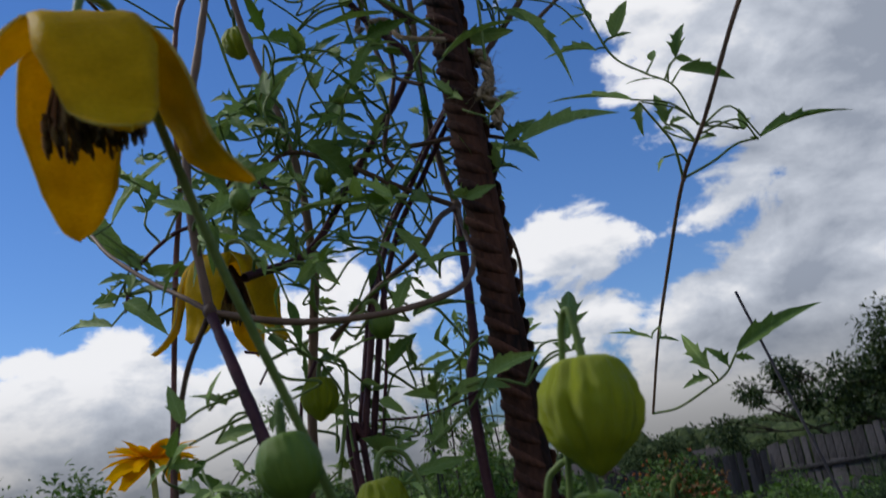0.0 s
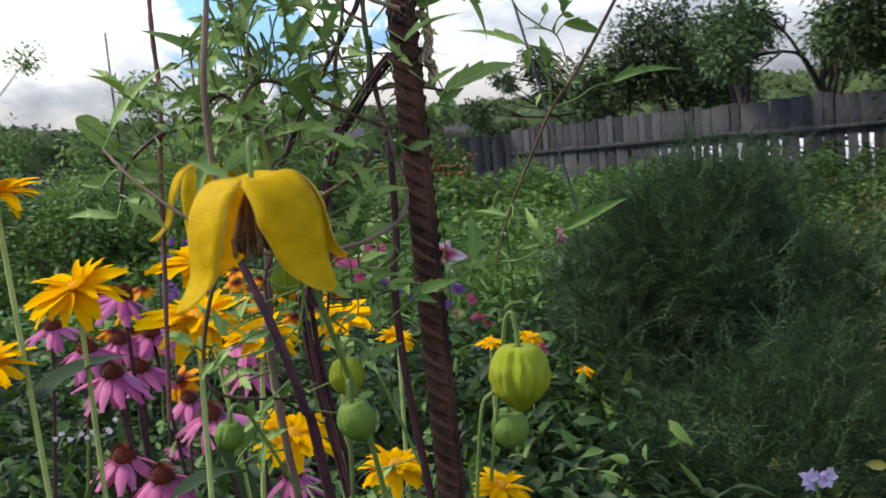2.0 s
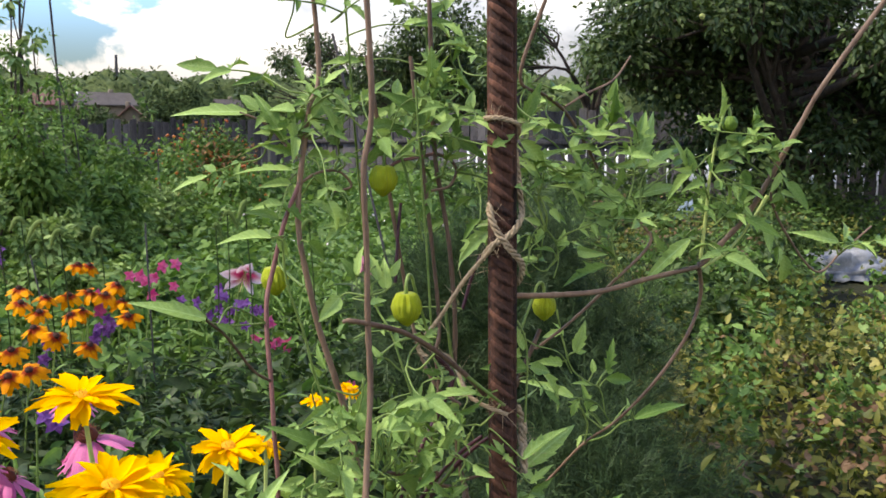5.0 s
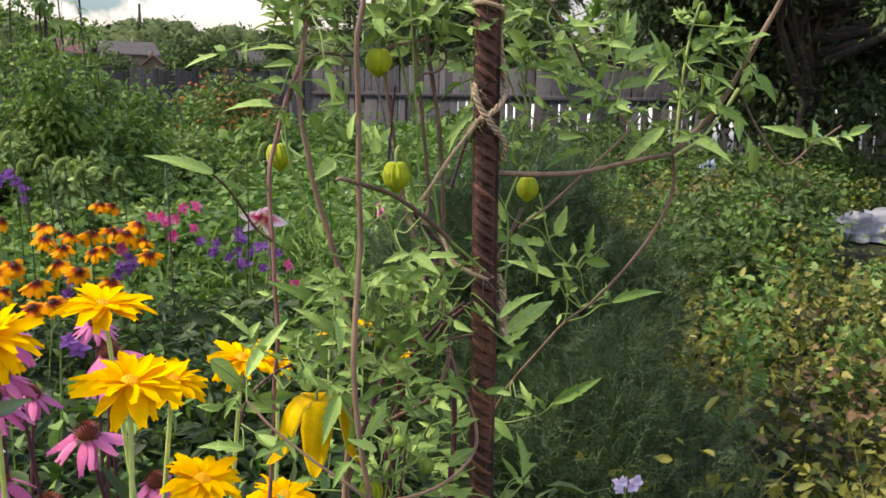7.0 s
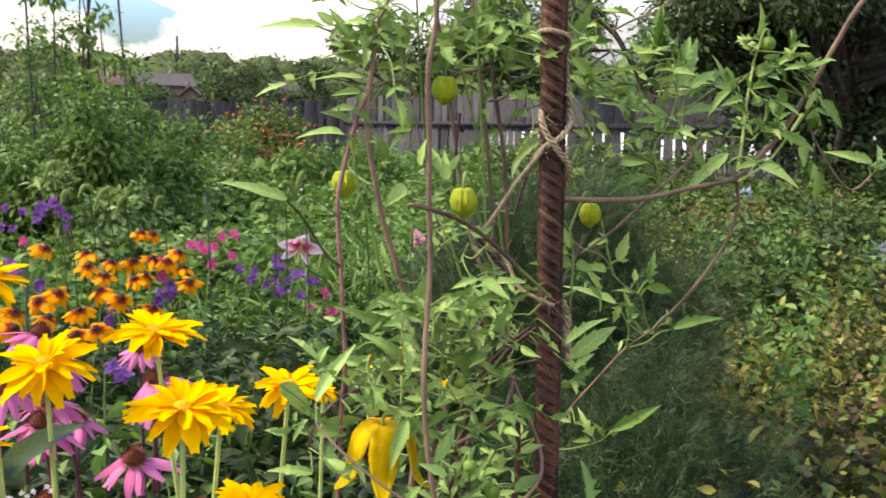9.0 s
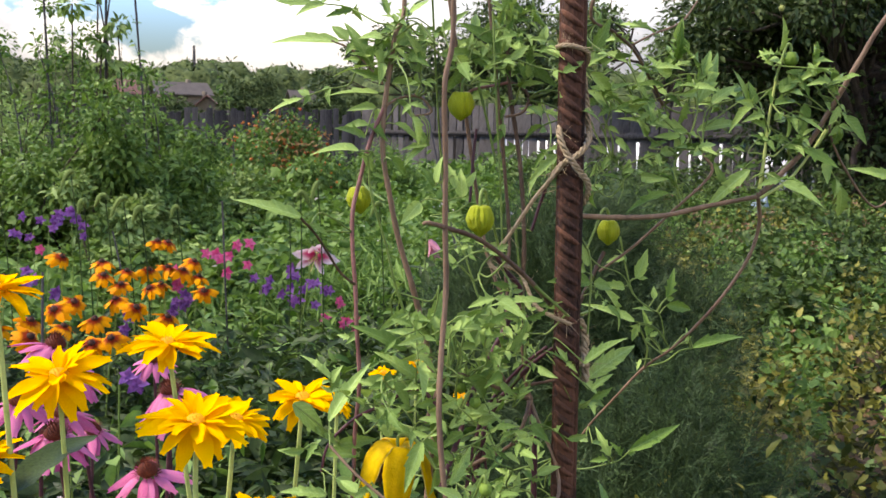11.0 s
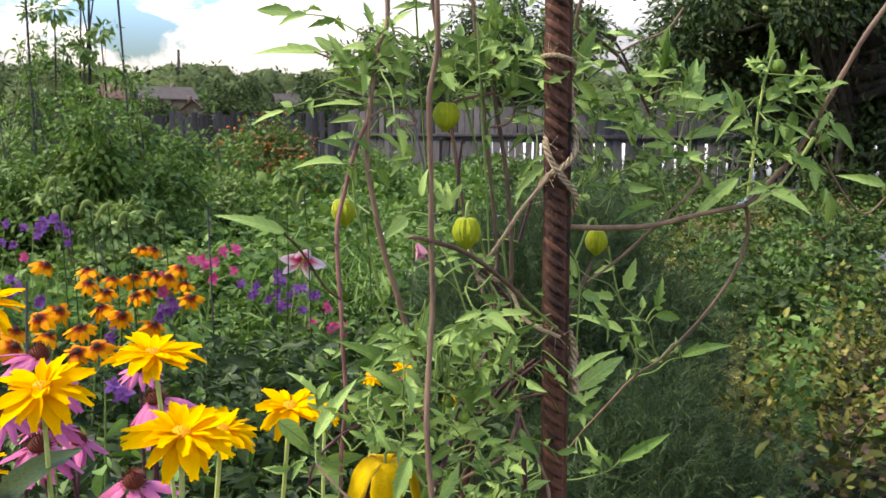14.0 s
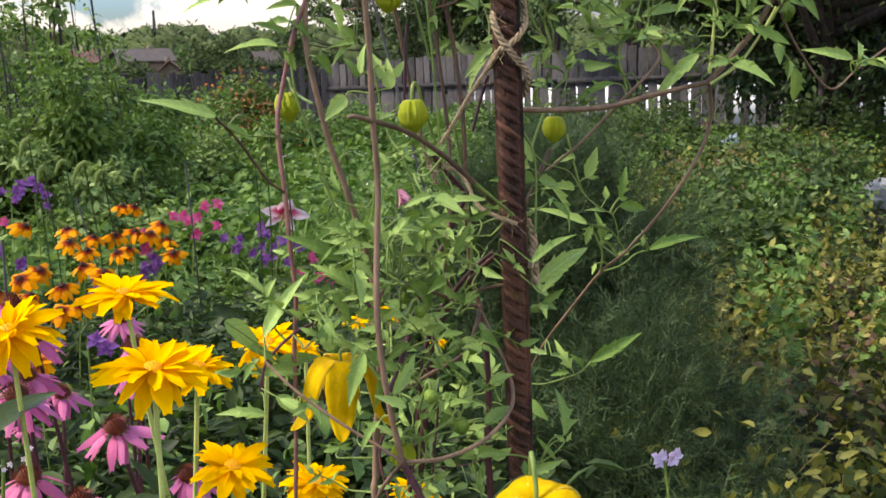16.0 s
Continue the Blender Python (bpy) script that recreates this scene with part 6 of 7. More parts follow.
single((0.0788, 0.285, 1.1636), (0.0992, 0.285, 1.1435), .8)
single((0.0738, 0.29, 1.1198), (0.1063, 0.29, 1.1362), 1)
single((0.0706, 0.29, 1.1207), (0.0784, 0.29, 1.1131), 1.4)
single((0.0549, 0.28, 1.1216), (0.0634, 0.28, 1.1066), 1.2)
single((0.1516, 0.275, 1.2196), (0.1296, 0.275, 1.2046), 1.4)
single((0.1376, 0.28, 1.2271), (0.1514, 0.28, 1.2249), 1)
single((0.1386, 0.3, 1.2518), (0.1581, 0.3, 1.28), 1.2)
single((0.1265, 0.31, 1.2671), (0.1288, 0.31, 1.2796), 1.5)
single((0.1381, 0.305, 1.27), (0.1294, 0.305, 1.2724), 1.4)
single((0.1381, 0.3, 1.2628), (0.1463, 0.3, 1.2781), 1.5, True)
single((0.1433, 0.295, 1.2517), (0.1574, 0.295, 1.2619), 1.5)
single((0.1331, 0.3, 1.2373), (0.1019, 0.3, 1.2477), .9)
single((0.1353, 0.295, 1.2379), (0.1655, 0.295, 1.2465), .6)
single((0.1251, 0.31, 1.2596), (0.1082, 0.31, 1.2625), 1.1)
single((0.1317, 0.3, 1.2517), (0.1305, 0.3, 1.2401), 1.4, True)
single((0.1257, 0.3, 1.2337), (0.1336, 0.3, 1.2248), 1.5)
single((0.1323, 0.295, 1.231), (0.1421, 0.295, 1.2268), 1.4)
single((0.116, 0.29, 1.208), (0.096, 0.29, 1.2042), 1.1)
single((0.1209, 0.29, 1.2107), (0.1122, 0.29, 1.2203), 1.3)
single((0.153, 0.29, 1.2539), (0.1659, 0.29, 1.2561), 1.5)
single((0.1527, 0.265, 1.2687), (0.1482, 0.265, 1.2762), 1.5, True)
single((0.1586, 0.262, 1.2653), (0.1851, 0.262, 1.2616), 1.1)
single((0.1558, 0.262, 1.2562), (0.1694, 0.262, 1.2682), 1.3)
single((0.1528, 0.262, 1.2504), (0.1703, 0.262, 1.2565), 1.3, True)
single((0.171, 0.262, 1.2512), (0.1722, 0.262, 1.2348), 1.2)
single((0.1627, 0.265, 1.2459), (0.1708, 0.265, 1.2348), 1.2)
single((0.1575, 0.268, 1.2353), (0.1688, 0.268, 1.2337), 1.4, True)
single((0.1569, 0.266, 1.2432), (0.1677, 0.266, 1.2473), 1.3)
single((0.1788, 0.262, 1.2267), (0.1884, 0.262, 1.2286), 1.4)
single((0.1812, 0.258, 1.2592), (0.1889, 0.258, 1.2615), 1.5, True)
single((0.1537, 0.268, 1.2406), (0.1451, 0.268, 1.2431), 1.3)
single((0.2353, 0.263, 1.2155), (0.2115, 0.263, 1.2215), 1.1)
single((0.2392, 0.263, 1.2169), (0.2482, 0.263, 1.2269), 1.3, True)
single((0.2376, 0.263, 1.2126), (0.2552, 0.263, 1.2187), 1.2)
single((0.0775, 0.3, 1.2741), (0.0847, 0.3, 1.2899), 1.1)
single((0.0762, 0.3, 1.2638), (0.0912, 0.3, 1.2536), 1.2)
single((0.0827, 0.305, 1.251), (0.0982, 0.305, 1.2652), 1.1)
single((0.0794, 0.305, 1.2576), (0.1085, 0.305, 1.2509), .8)
single((0.0852, 0.3, 1.2189), (0.0897, 0.3, 1.2283), 1.1)
single((0.0982, 0.3, 1.2147), (0.0995, 0.3, 1.2242), 1.4)
single((0.095, 0.3, 1.2134), (0.0836, 0.3, 1.219), 1.2)
single((0.0866, 0.3, 1.227), (0.0802, 0.3, 1.231), 1.2)
single((0.1156, 0.31, 1.2434), (0.1053, 0.31, 1.2515), 1.2)
single((0.1124, 0.3, 1.2296), (0.1206, 0.3, 1.2337), 1.4)
single((0.1458, 0.285, 1.2132), (0.1368, 0.285, 1.2216), 1.2)
single((-0.0662, 0.3, 1.1199), (-0.0504, 0.3, 1.1052), 1.3)
single((-0.0466, 0.3, 1.0996), (-0.0257, 0.3, 1.098), .8)
single((-0.0364, 0.3, 1.0929), (-0.0568, 0.3, 1.0972), .9)
single((-0.0252, 0.29, 1.1037), (-0.0316, 0.29, 1.116), 1.3)
single((-0.016, 0.29, 1.1037), (-0.0291, 0.29, 1.1106), 1.2)
single((-0.0154, 0.262, 1.0976), (-0.0172, 0.262, 1.0856), .9)
single((-0.022, 0.31, 1.1251), (-0.0341, 0.31, 1.1225), 1.2)
single((-0.0152, 0.285, 1.1179), (0.0009, 0.285, 1.1186), .9)
single((0.0009, 0.285, 1.1056), (0.0318, 0.285, 1.1162), .7)
single((-0.0237, 0.29, 1.1277), (-0.0159, 0.29, 1.1166), 1.3)
single((-0.0531, 0.29, 1.1137), (-0.039, 0.29, 1.1381), .9)
single((-0.0119, 0.28, 1.1164), (0.0014, 0.28, 1.1198), 1.2)
single((0.0091, 0.285, 1.128), (0.026, 0.285, 1.1156), 1.2)
single((0.0204, 0.285, 1.111), (0.032, 0.285, 1.0988), 1.3)
single((0.002, 0.275, 1.0905), (-0.0074, 0.275, 1.0945), 1.3, True)
single((0.0052, 0.27, 1.0789), (0.0133, 0.27, 1.0906), 1.3)
single((0.0324, 0.28, 1.095), (0.0443, 0.28, 1.0825), .9)
single((-0.0093, 0.3, 1.1262), (-0.0253, 0.3, 1.1382), 1)
single((-0.0498, 0.29, 1.0881), (-0.0372, 0.29, 1.0771), 1.1)
single((-0.0549, 0.29, 1.0813), (-0.0719, 0.29, 1.0866), 1.1)
single((0.0347, 0.27, 1.0661), (0.0507, 0.27, 1.0736), 1.2)
single((0.0556, 0.285, 1.1066), (0.0636, 0.285, 1.0932), 1.2)
single((0.0298, 0.28, 1.0712), (0.034, 0.28, 1.0813), 1.2)
single((0.0007, 0.3, 1.1441), (-0.0214, 0.3, 1.1477), .9)
single((-0.01, 0.31, 1.1545), (-0.0244, 0.31, 1.1499), .6)
single((0.0009, 0.31, 1.1458), (0.0075, 0.31, 1.1327), 1.2)
single((0.013, 0.3, 1.1238), (0.0231, 0.3, 1.1275), 1.2)
single((0.0048, 0.3, 1.1228), (-0.0056, 0.3, 1.1279), 1.2)
single((0.0024, 0.29, 1.1116), (-0.011, 0.29, 1.1177), 1)
single((0.0125, 0.29, 1.1095), (0.0228, 0.29, 1.111), 1.2)
single((0.0004, 0.3, 1.1081), (-0.0022, 0.3, 1.0936), 1.2)
single((0.0264, 0.3, 1.1242), (0.0359, 0.3, 1.129), 1)
single((0.0309, 0.3, 1.114), (0.034, 0.3, 1.1282), 1)
single((0.0172, 0.29, 1.1044), (0.0278, 0.29, 1.1086), 1)
single((0.0093, 0.29, 1.1008), (-0.0018, 0.29, 1.0976), 1)
single((-0.0134, 0.24, 1.0925), (-0.0243, 0.24, 1.0997), 1)
single((-0.0122, 0.24, 1.085), (-0.0174, 0.24, 1.0959), 1)
single((-0.0206, 0.25, 1.0849), (-0.0305, 0.25, 1.0787), 1.1)
single((-0.0146, 0.25, 1.0949), (0.0004, 0.25, 1.1081), .7)
single((-0.0197, 0.235, 1.0416), (-0.0223, 0.235, 1.0507), 1)
single((-0.0147, 0.24, 1.0443), (-0.0132, 0.24, 1.0533), 1.4)
single((-0.0108, 0.24, 1.0451), (-0.0184, 0.24, 1.0499), 1.2)
single((-0.0185, 0.235, 1.0365), (-0.026, 0.235, 1.0324), 1.1)
single((-0.015, 0.245, 1.0372), (-0.0044, 0.245, 1.0412), .9)
single((-0.0163, 0.24, 1.033), (-0.0201, 0.24, 1.0297), 1.2)
single((0.0742, 0.27, 1.0537), (0.0801, 0.27, 1.0726), 1.1)
single((0.0745, 0.27, 1.0506), (0.0705, 0.27, 1.0541), 1.4)
single((0.0752, 0.27, 1.0505), (0.0795, 0.27, 1.0539), 1.4, True)
single((0.0638, 0.27, 1.121), (0.073, 0.27, 1.1289), 1)
single((0.0642, 0.3, 1.1237), (0.0714, 0.3, 1.1238), 1.3)
single((0.0626, 0.3, 1.118), (0.0694, 0.3, 1.1153), 1.3, True)
single((0.0535, 0.26, 1.1366), (0.0713, 0.26, 1.1509), 1.2)
single((0.0202, 0.31, 1.152), (0.0123, 0.31, 1.1476), 1.4)
single((0.0356, 0.28, 1.0325), (0.0399, 0.28, 1.0441), 1.2)
single((0.0385, 0.28, 1.0307), (0.0329, 0.28, 1.0358), 1.2)
single((0.0246, 0.295, 1.058), (0.0322, 0.295, 1.069), 1.2)
single((0.0345, 0.29, 1.0559), (0.0446, 0.29, 1.0597), 1.2)
single((0.0076, 0.3, 1.0609), (0.0008, 0.3, 1.0583), 1.3)
single((0.0213, 0.285, 1.047), (0.0287, 0.285, 1.043), 1.3)
single((0.0299, 0.28, 1.0362), (0.0222, 0.28, 1.034), 1.2)
single((0.0431, 0.28, 1.0453), (0.0528, 0.28, 1.0488), 1.1)
single((0.0158, 0.31, 1.1441), (0.0202, 0.31, 1.152), 1.3)
single((0.0175, 0.31, 1.1408), (0.0225, 0.31, 1.1444), 1.3, True)
single((0.0325, 0.29, 1.0694), (0.023, 0.29, 1.073), 1.2)
single((0.1169, 0.315, 1.14), (0.0916, 0.315, 1.1522), .9, True)
single((0.1205, 0.315, 1.1385), (0.116, 0.315, 1.1295), 1.4, True)
single((0.1274, 0.318, 1.1306), (0.1278, 0.318, 1.1434), 1.6, True)
single((0.1293, 0.318, 1.1304), (0.1347, 0.318, 1.133), 1.4, True)
single((0.1261, 0.318, 1.1287), (0.132, 0.318, 1.1291), 1.2)
single((0.1242, 0.318, 1.1185), (0.1205, 0.318, 1.1138), 1, True)
single((0.1534, 0.318, 1.1244), (0.1542, 0.318, 1.1328), 1.5, True)
single((0.1515, 0.318, 1.1247), (0.1483, 0.318, 1.1261), 1.2)
single((0.1424, 0.315, 1.1223), (0.1359, 0.315, 1.123), 1.2)
single((0.1592, 0.32, 1.1215), (0.1871, 0.32, 1.1321), .9, True)
single((0.158, 0.32, 1.1206), (0.1555, 0.32, 1.1224), 1.4, True)
stem([(0.1152, 0.378, 1.0400), (0.1230, 0.370, 1.0400), (0.1320, 0.362, 1.0440), (0.1390, 0.356, 1.0480), (0.1430, 0.352, 1.0540)], 0.0005, 0.0004, M_YOUNG, "leaf_stalk")
single((0.1340, 0.358, 1.0510), (0.1270, 0.358, 1.0650), 1.5, True)
single((0.1400, 0.355, 1.0510), (0.1360, 0.355, 1.0590), 1.4, True)
single((0.1340, 0.360, 1.0480), (0.1250, 0.360, 1.0490), 1.4, True)
single((0.1440, 0.352, 1.0550), (0.1710, 0.352, 1.0710), 1, True)
single((0.1430, 0.353, 1.0530), (0.1500, 0.353, 1.0520), 1.3, True)
single((0.1150, 0.352, 1.0640), (0.1000, 0.352, 1.0700), 1, True)
single((0.1170, 0.350, 1.0630), (0.1250, 0.350, 1.0630), 1, True)

# the hanging spray high on the right
stem([(0.1064, 0.315, 1.1845), (0.1095, 0.313, 1.1681), (0.114, 0.312, 1.1549), (0.1234, 0.312, 1.1473), (0.1325, 0.314, 1.1419), (0.1376, 0.316, 1.1275)], 0.0005, 0.0003, M_YOUNG, "leaf_stalk")
single((0.1079, 0.312, 1.1589), (0.0929, 0.31, 1.1619), 1.2)
single((0.1154, 0.312, 1.163), (0.1208, 0.312, 1.1776), 1.5)
single((0.116, 0.312, 1.163), (0.1215, 0.312, 1.1632), 1.3)
single((0.1265, 0.312, 1.1517), (0.1277, 0.312, 1.1581), 1.5)
single((0.1347, 0.312, 1.152), (0.1382, 0.312, 1.1661), 1.2)
single((0.1346, 0.312, 1.1513), (0.1407, 0.312, 1.1506), 1.2)
single((0.1353, 0.313, 1.1473), (0.1538, 0.313, 1.1449), 0.8)
single((0.1271, 0.313, 1.1452), (0.1169, 0.313, 1.1481), 1.0)
single((0.1084, 0.313, 1.1738), (0.0984, 0.313, 1.1728), 1.2)
single((0.1091, 0.313, 1.1715), (0.1052, 0.313, 1.1787), 1.2)
# stalks of the sprays seen against the sky
stem([NE, (0.129, 0.319, 1.1225), (0.1258, 0.317, 1.1283), (0.1195, 0.315, 1.1386)], 0.0005, 0.0004, M_YOUNG, "leaf_stalk")
stem([NE, (0.1414, 0.32, 1.1153), (0.1501, 0.32, 1.1201), (0.1582, 0.32, 1.1212)], 0.0005, 0.0004, M_YOUNG, "leaf_stalk")
stem([(-0.0359, 0.308, 1.1686), (-0.0454, 0.3, 1.1761), (-0.0576, 0.29, 1.1923), (-0.0674, 0.28, 1.2016)], 0.0006, 0.0005, M_STEM, "leaf_stalk")
stem([(0.1557, 0.272, 1.2109), (0.1557, 0.27, 1.2272), (0.1555, 0.268, 1.2459), (0.1562, 0.265, 1.2667)], 0.0009, 0.0006, M_PALE, "leaf_stalk")
stem([(0.156, 0.272, 1.206), (0.1694, 0.268, 1.215), (0.1788, 0.264, 1.2286), (0.185, 0.262, 1.2394)], 0.0008, 0.0006, M_PALE, "leaf_stalk")
stem([(0.1228, 0.29, 1.2051), (0.1188, 0.29, 1.2216), (0.1304, 0.295, 1.2337), (0.1372, 0.298, 1.2489), (0.1362, 0.3, 1.2655)], 0.0006, 0.0004, M_YOUNG, "leaf_stalk")
stem([(0.1387, 0.295, 1.2393), (0.1549, 0.29, 1.2518), (0.1678, 0.285, 1.2579)], 0.0004, 0.0003, M_YOUNG, "leaf_stalk")
stem([(0.067, 0.28, 1.1445), (0.0679, 0.28, 1.1682), (0.0666, 0.28, 1.1814), (0.0644, 0.285, 1.1901)], 0.0005, 0.0004, M_YOUNG, "leaf_stalk")
stem([(0.0358, 0.275, 1.1698), (0.0479, 0.276, 1.1598), (0.0639, 0.28, 1.1474)], 0.0008, 0.0006, M_YOUNG, "leaf_stalk")
stem([(0.087, 0.3, 1.2135), (0.0898, 0.3, 1.2243), (0.0966, 0.3, 1.2147), (0.0891, 0.298, 1.206)], 0.0004, 0.0003, M_YOUNG, "leaf_stalk")
stem([(0.0404, 0.285, 1.1219), (0.0583, 0.285, 1.1227), (0.0725, 0.288, 1.1204)], 0.0007, 0.0006, M_STEM, "leaf_stalk")
stem([(-0.0386, 0.335, 1.2761), (-0.0301, 0.333, 1.2726), (-0.0238, 0.328, 1.2654), (-0.0187, 0.322, 1.2573)], 0.0005, 0.0006, M_STEM, "leaf_stalk")

# compound leaves along the shoots
for at in ((0.1556, 0.268, 1.2379), (0.1556, 0.267, 1.2511), (0.1592, 0.266, 1.2611), (0.1688, 0.263, 1.2565), (0.1764, 0.26, 1.2565), (0.1613, 0.268, 1.2299), (0.1797, 0.263, 1.2272), (0.1813, 0.258, 1.2579), (0.1514, 0.272, 1.2245), (0.1409, 0.28, 1.2271), (0.1283, 0.29, 1.2324), (0.1281, 0.3, 1.2571), (0.1415, 0.3, 1.2629), (0.1485, 0.295, 1.2518), (0.1216, 0.31, 1.2629), (0.1119, 0.305, 1.2488), (0.0983, 0.305, 1.262), (0.089, 0.3, 1.251), (0.0869, 0.3, 1.2162), (0.0965, 0.3, 1.2161), (0.1191, 0.29, 1.2134), (0.1155, 0.295, 1.2296), (0.0792, 0.3, 1.2651), (0.083, 0.3, 1.2403), (0.1112, 0.315, 1.2766), (0.1554, 0.272, 1.2164), (0.2378, 0.265, 1.214)):
    for k in range(2):
        spray(np.array(at) + rng.normal(0, 0.004, 3) * k, heading(1, 0.3)[0] + (0.1, -0.2, 0.35), 0.0135 * (0.8 + 0.5 * rng.random()), 5, 0.9)
for at in ((0.0368, 0.31, 1.2784), (0.0456, 0.31, 1.2737), (0.049, 0.3, 1.2781), (0.0283, 0.31, 1.2705), (0.0192, 0.315, 1.2731), (0.049, 0.305, 1.2633), (0.0341, 0.31, 1.2606), (0.025, 0.315, 1.2555), (-0.0002, 0.322, 1.2577), (-0.0111, 0.322, 1.265), (-0.0218, 0.322, 1.2622), (0.0497, 0.29, 1.255), (0.0404, 0.305, 1.2503), (0.0149, 0.318, 1.2605), (0.0484, 0.31, 1.284), (-0.0018, 0.325, 1.273), (-0.0164, 0.322, 1.2772)):
    for k in range(2):
        spray(at, heading(1, 0.3)[0] + (0, -0.2, 0.35), 0.0135 * (0.8 + 0.5 * rng.random()), 5, 0.9)
for at in ((0.0009, 0.285, 1.1492), (0.0118, 0.285, 1.1406), (0.0202, 0.285, 1.132), (0.0257, 0.285, 1.147), (0.0041, 0.28, 1.1297), (-0.0078, 0.29, 1.1388), (-0.0159, 0.29, 1.1243), (-0.0066, 0.28, 1.1183), (0.0097, 0.28, 1.1085), (0.0209, 0.28, 1.0966), (0.0047, 0.275, 1.0953), (-0.0055, 0.27, 1.0883), (-0.0152, 0.285, 1.1154), (-0.0264, 0.29, 1.1179), (-0.0368, 0.29, 1.1065), (-0.0464, 0.3, 1.115), (-0.0412, 0.285, 1.0885), (0.0107, 0.27, 1.0806), (0.027, 0.275, 1.0868), (0.0381, 0.28, 1.0995), (0.0318, 0.285, 1.1122), (0.0403, 0.285, 1.1299), (0.0448, 0.283, 1.1458), (0.0309, 0.29, 1.1613), (-0.0092, 0.3, 1.147), (-0.0519, 0.3, 1.0926), (-0.0615, 0.3, 1.1118), (0.0643, 0.285, 1.1275), (0.0695, 0.285, 1.1647), (0.0587, 0.285, 1.1063)):
    spray(at, heading(1, 0.3)[0] + (0, -0.25, 0.25), 0.0125 * (0.8 + 0.5 * rng.random()), 5, 0.9)

# fill of small compound leaves through the tangle
for n, lo, hi, size in ((34, (-0.03, 0.285, 1.24), (0.085, 0.36, 1.32), 0.0165), (84, (-0.035, 0.275, 1.04), (0.07, 0.34, 1.15), 0.0122), (12, (-0.02, 0.28, 1.13), (0.05, 0.34, 1.20), 0.013), (10, (0.07, 0.285, 1.235), (0.155, 0.34, 1.29), 0.0150), (30, (-0.03, 0.25, 0.97), (0.07, 0.32, 1.06), 0.0128), (6, (-0.03, 0.29, 1.235), (0.02, 0.34, 1.29), 0.015), (24, (0.0, 0.28, 0.80), (0.08, 0.33, 0.97), 0.015)):
    for k in range(n):
        b = np.array(lo) + (np.array(hi) - np.array(lo)) * rng.random(3)
        if abs(b[0] + 0.03) < 0.034 and b[1] < 0.325 and 1.045 < b[2] < 1.115:
            continue
        bx, by = FOOT[0] + (HEAD[0] - FOOT[0]) * b[2] / HEAD[2], FOOT[1] + (HEAD[1] - FOOT[1]) * b[2] / HEAD[2]
        if abs(b[0] - bx) < 0.022 and b[1] < by + 0.02:
            continue
        d = heading(1, 0.35)[0] + (0, -0.15, 0.2)
        spray(b, d, size * (0.75 + 0.6 * rng.random()), 3 if rng.random() < 0.6 else 5)


# ---- buds ----
def bud_mesh(ridge=0.05, tip=0.25, rings=30, sides=96):
    """A plump four-sided bud that hangs from the origin, one across."""
    u = np.linspace(0, 1, rings)
    a = np.linspace(0, 2 * math.pi, sides, endpoint=False)
    v = []
    for s in u:
        q = math.pi * (0.03 + 0.97 * s)
        r = 0.5 * abs(math.sin(q)) ** 0.72 * (1.04 - 0.14 * max(0, s - 0.45))
        z = 0.5 * (math.cos(q) - math.cos(0.03 * math.pi)) * 0.96 + 0.06 * math.sin(math.pi * min(s * 3.6, 1)) - (tip * max(0, s - 0.86) / 0.14 if s > 0.86 else 0)
        if s == 1:
            r = 0.012
        crease = np.array([0.7 * noise.noise((math.cos(b_) * 4.5, math.sin(b_) * 4.5, s * 6.0)) + 0.6 * noise.noise((math.cos(b_) * 9, math.sin(b_) * 9, s * 13.0)) for b_ in a])
        groove = 1 + ridge * 0.60 * crease * math.sin(math.pi * s) - ridge * np.exp(-(np.abs((a * 2 / math.pi) % 1 - 0.5) / 0.10) ** 2) - ridge * 0.30 * np.exp(-((np.abs((a * 2 / math.pi) % 1 - 0.5) - 0.27) / 0.06) ** 2) - ridge * 0.3 * np.exp(-((np.abs((a * 2 / math.pi) % 1 - 0.5) - 0.45) / 0.05) ** 2) + ridge * (0.06 * np.sin(a * 12 + 2.2 * math.sin(5 * s)) + 0.06 * np.sin(a * 19 + 3 * math.sin(4 * s + 1)) + 0.04 * np.sin(a * 31 + 9 * s)) * math.sin(math.pi * s)
        v.append(np.stack([np.cos(a) * r * groove, np.sin(a) * r * groove, np.full(sides, z)], -1))
    i, j = np.meshgrid(np.arange(rings - 1), np.arange(sides), indexing="ij")
    k = (j + 1) % sides
    return mesh_of(np.vstack(v), np.stack([i * sides + j, (i + 1) * sides + j, (i + 1) * sides + k, i * sides + k], -1).reshape(-1, 4))


BUD, SMALLBUD = bud_mesh(0.16, 0.15), bud_mesh(0.07, 0.12)
BUD.materials.append(M_POD)
SMALLBUD.materials.append(mat("small_green_bud", (0.09, 0.165, 0.016), (0.19, 0.29, 0.05), 0.5, 90, 0.2, 0.12, 0.12))


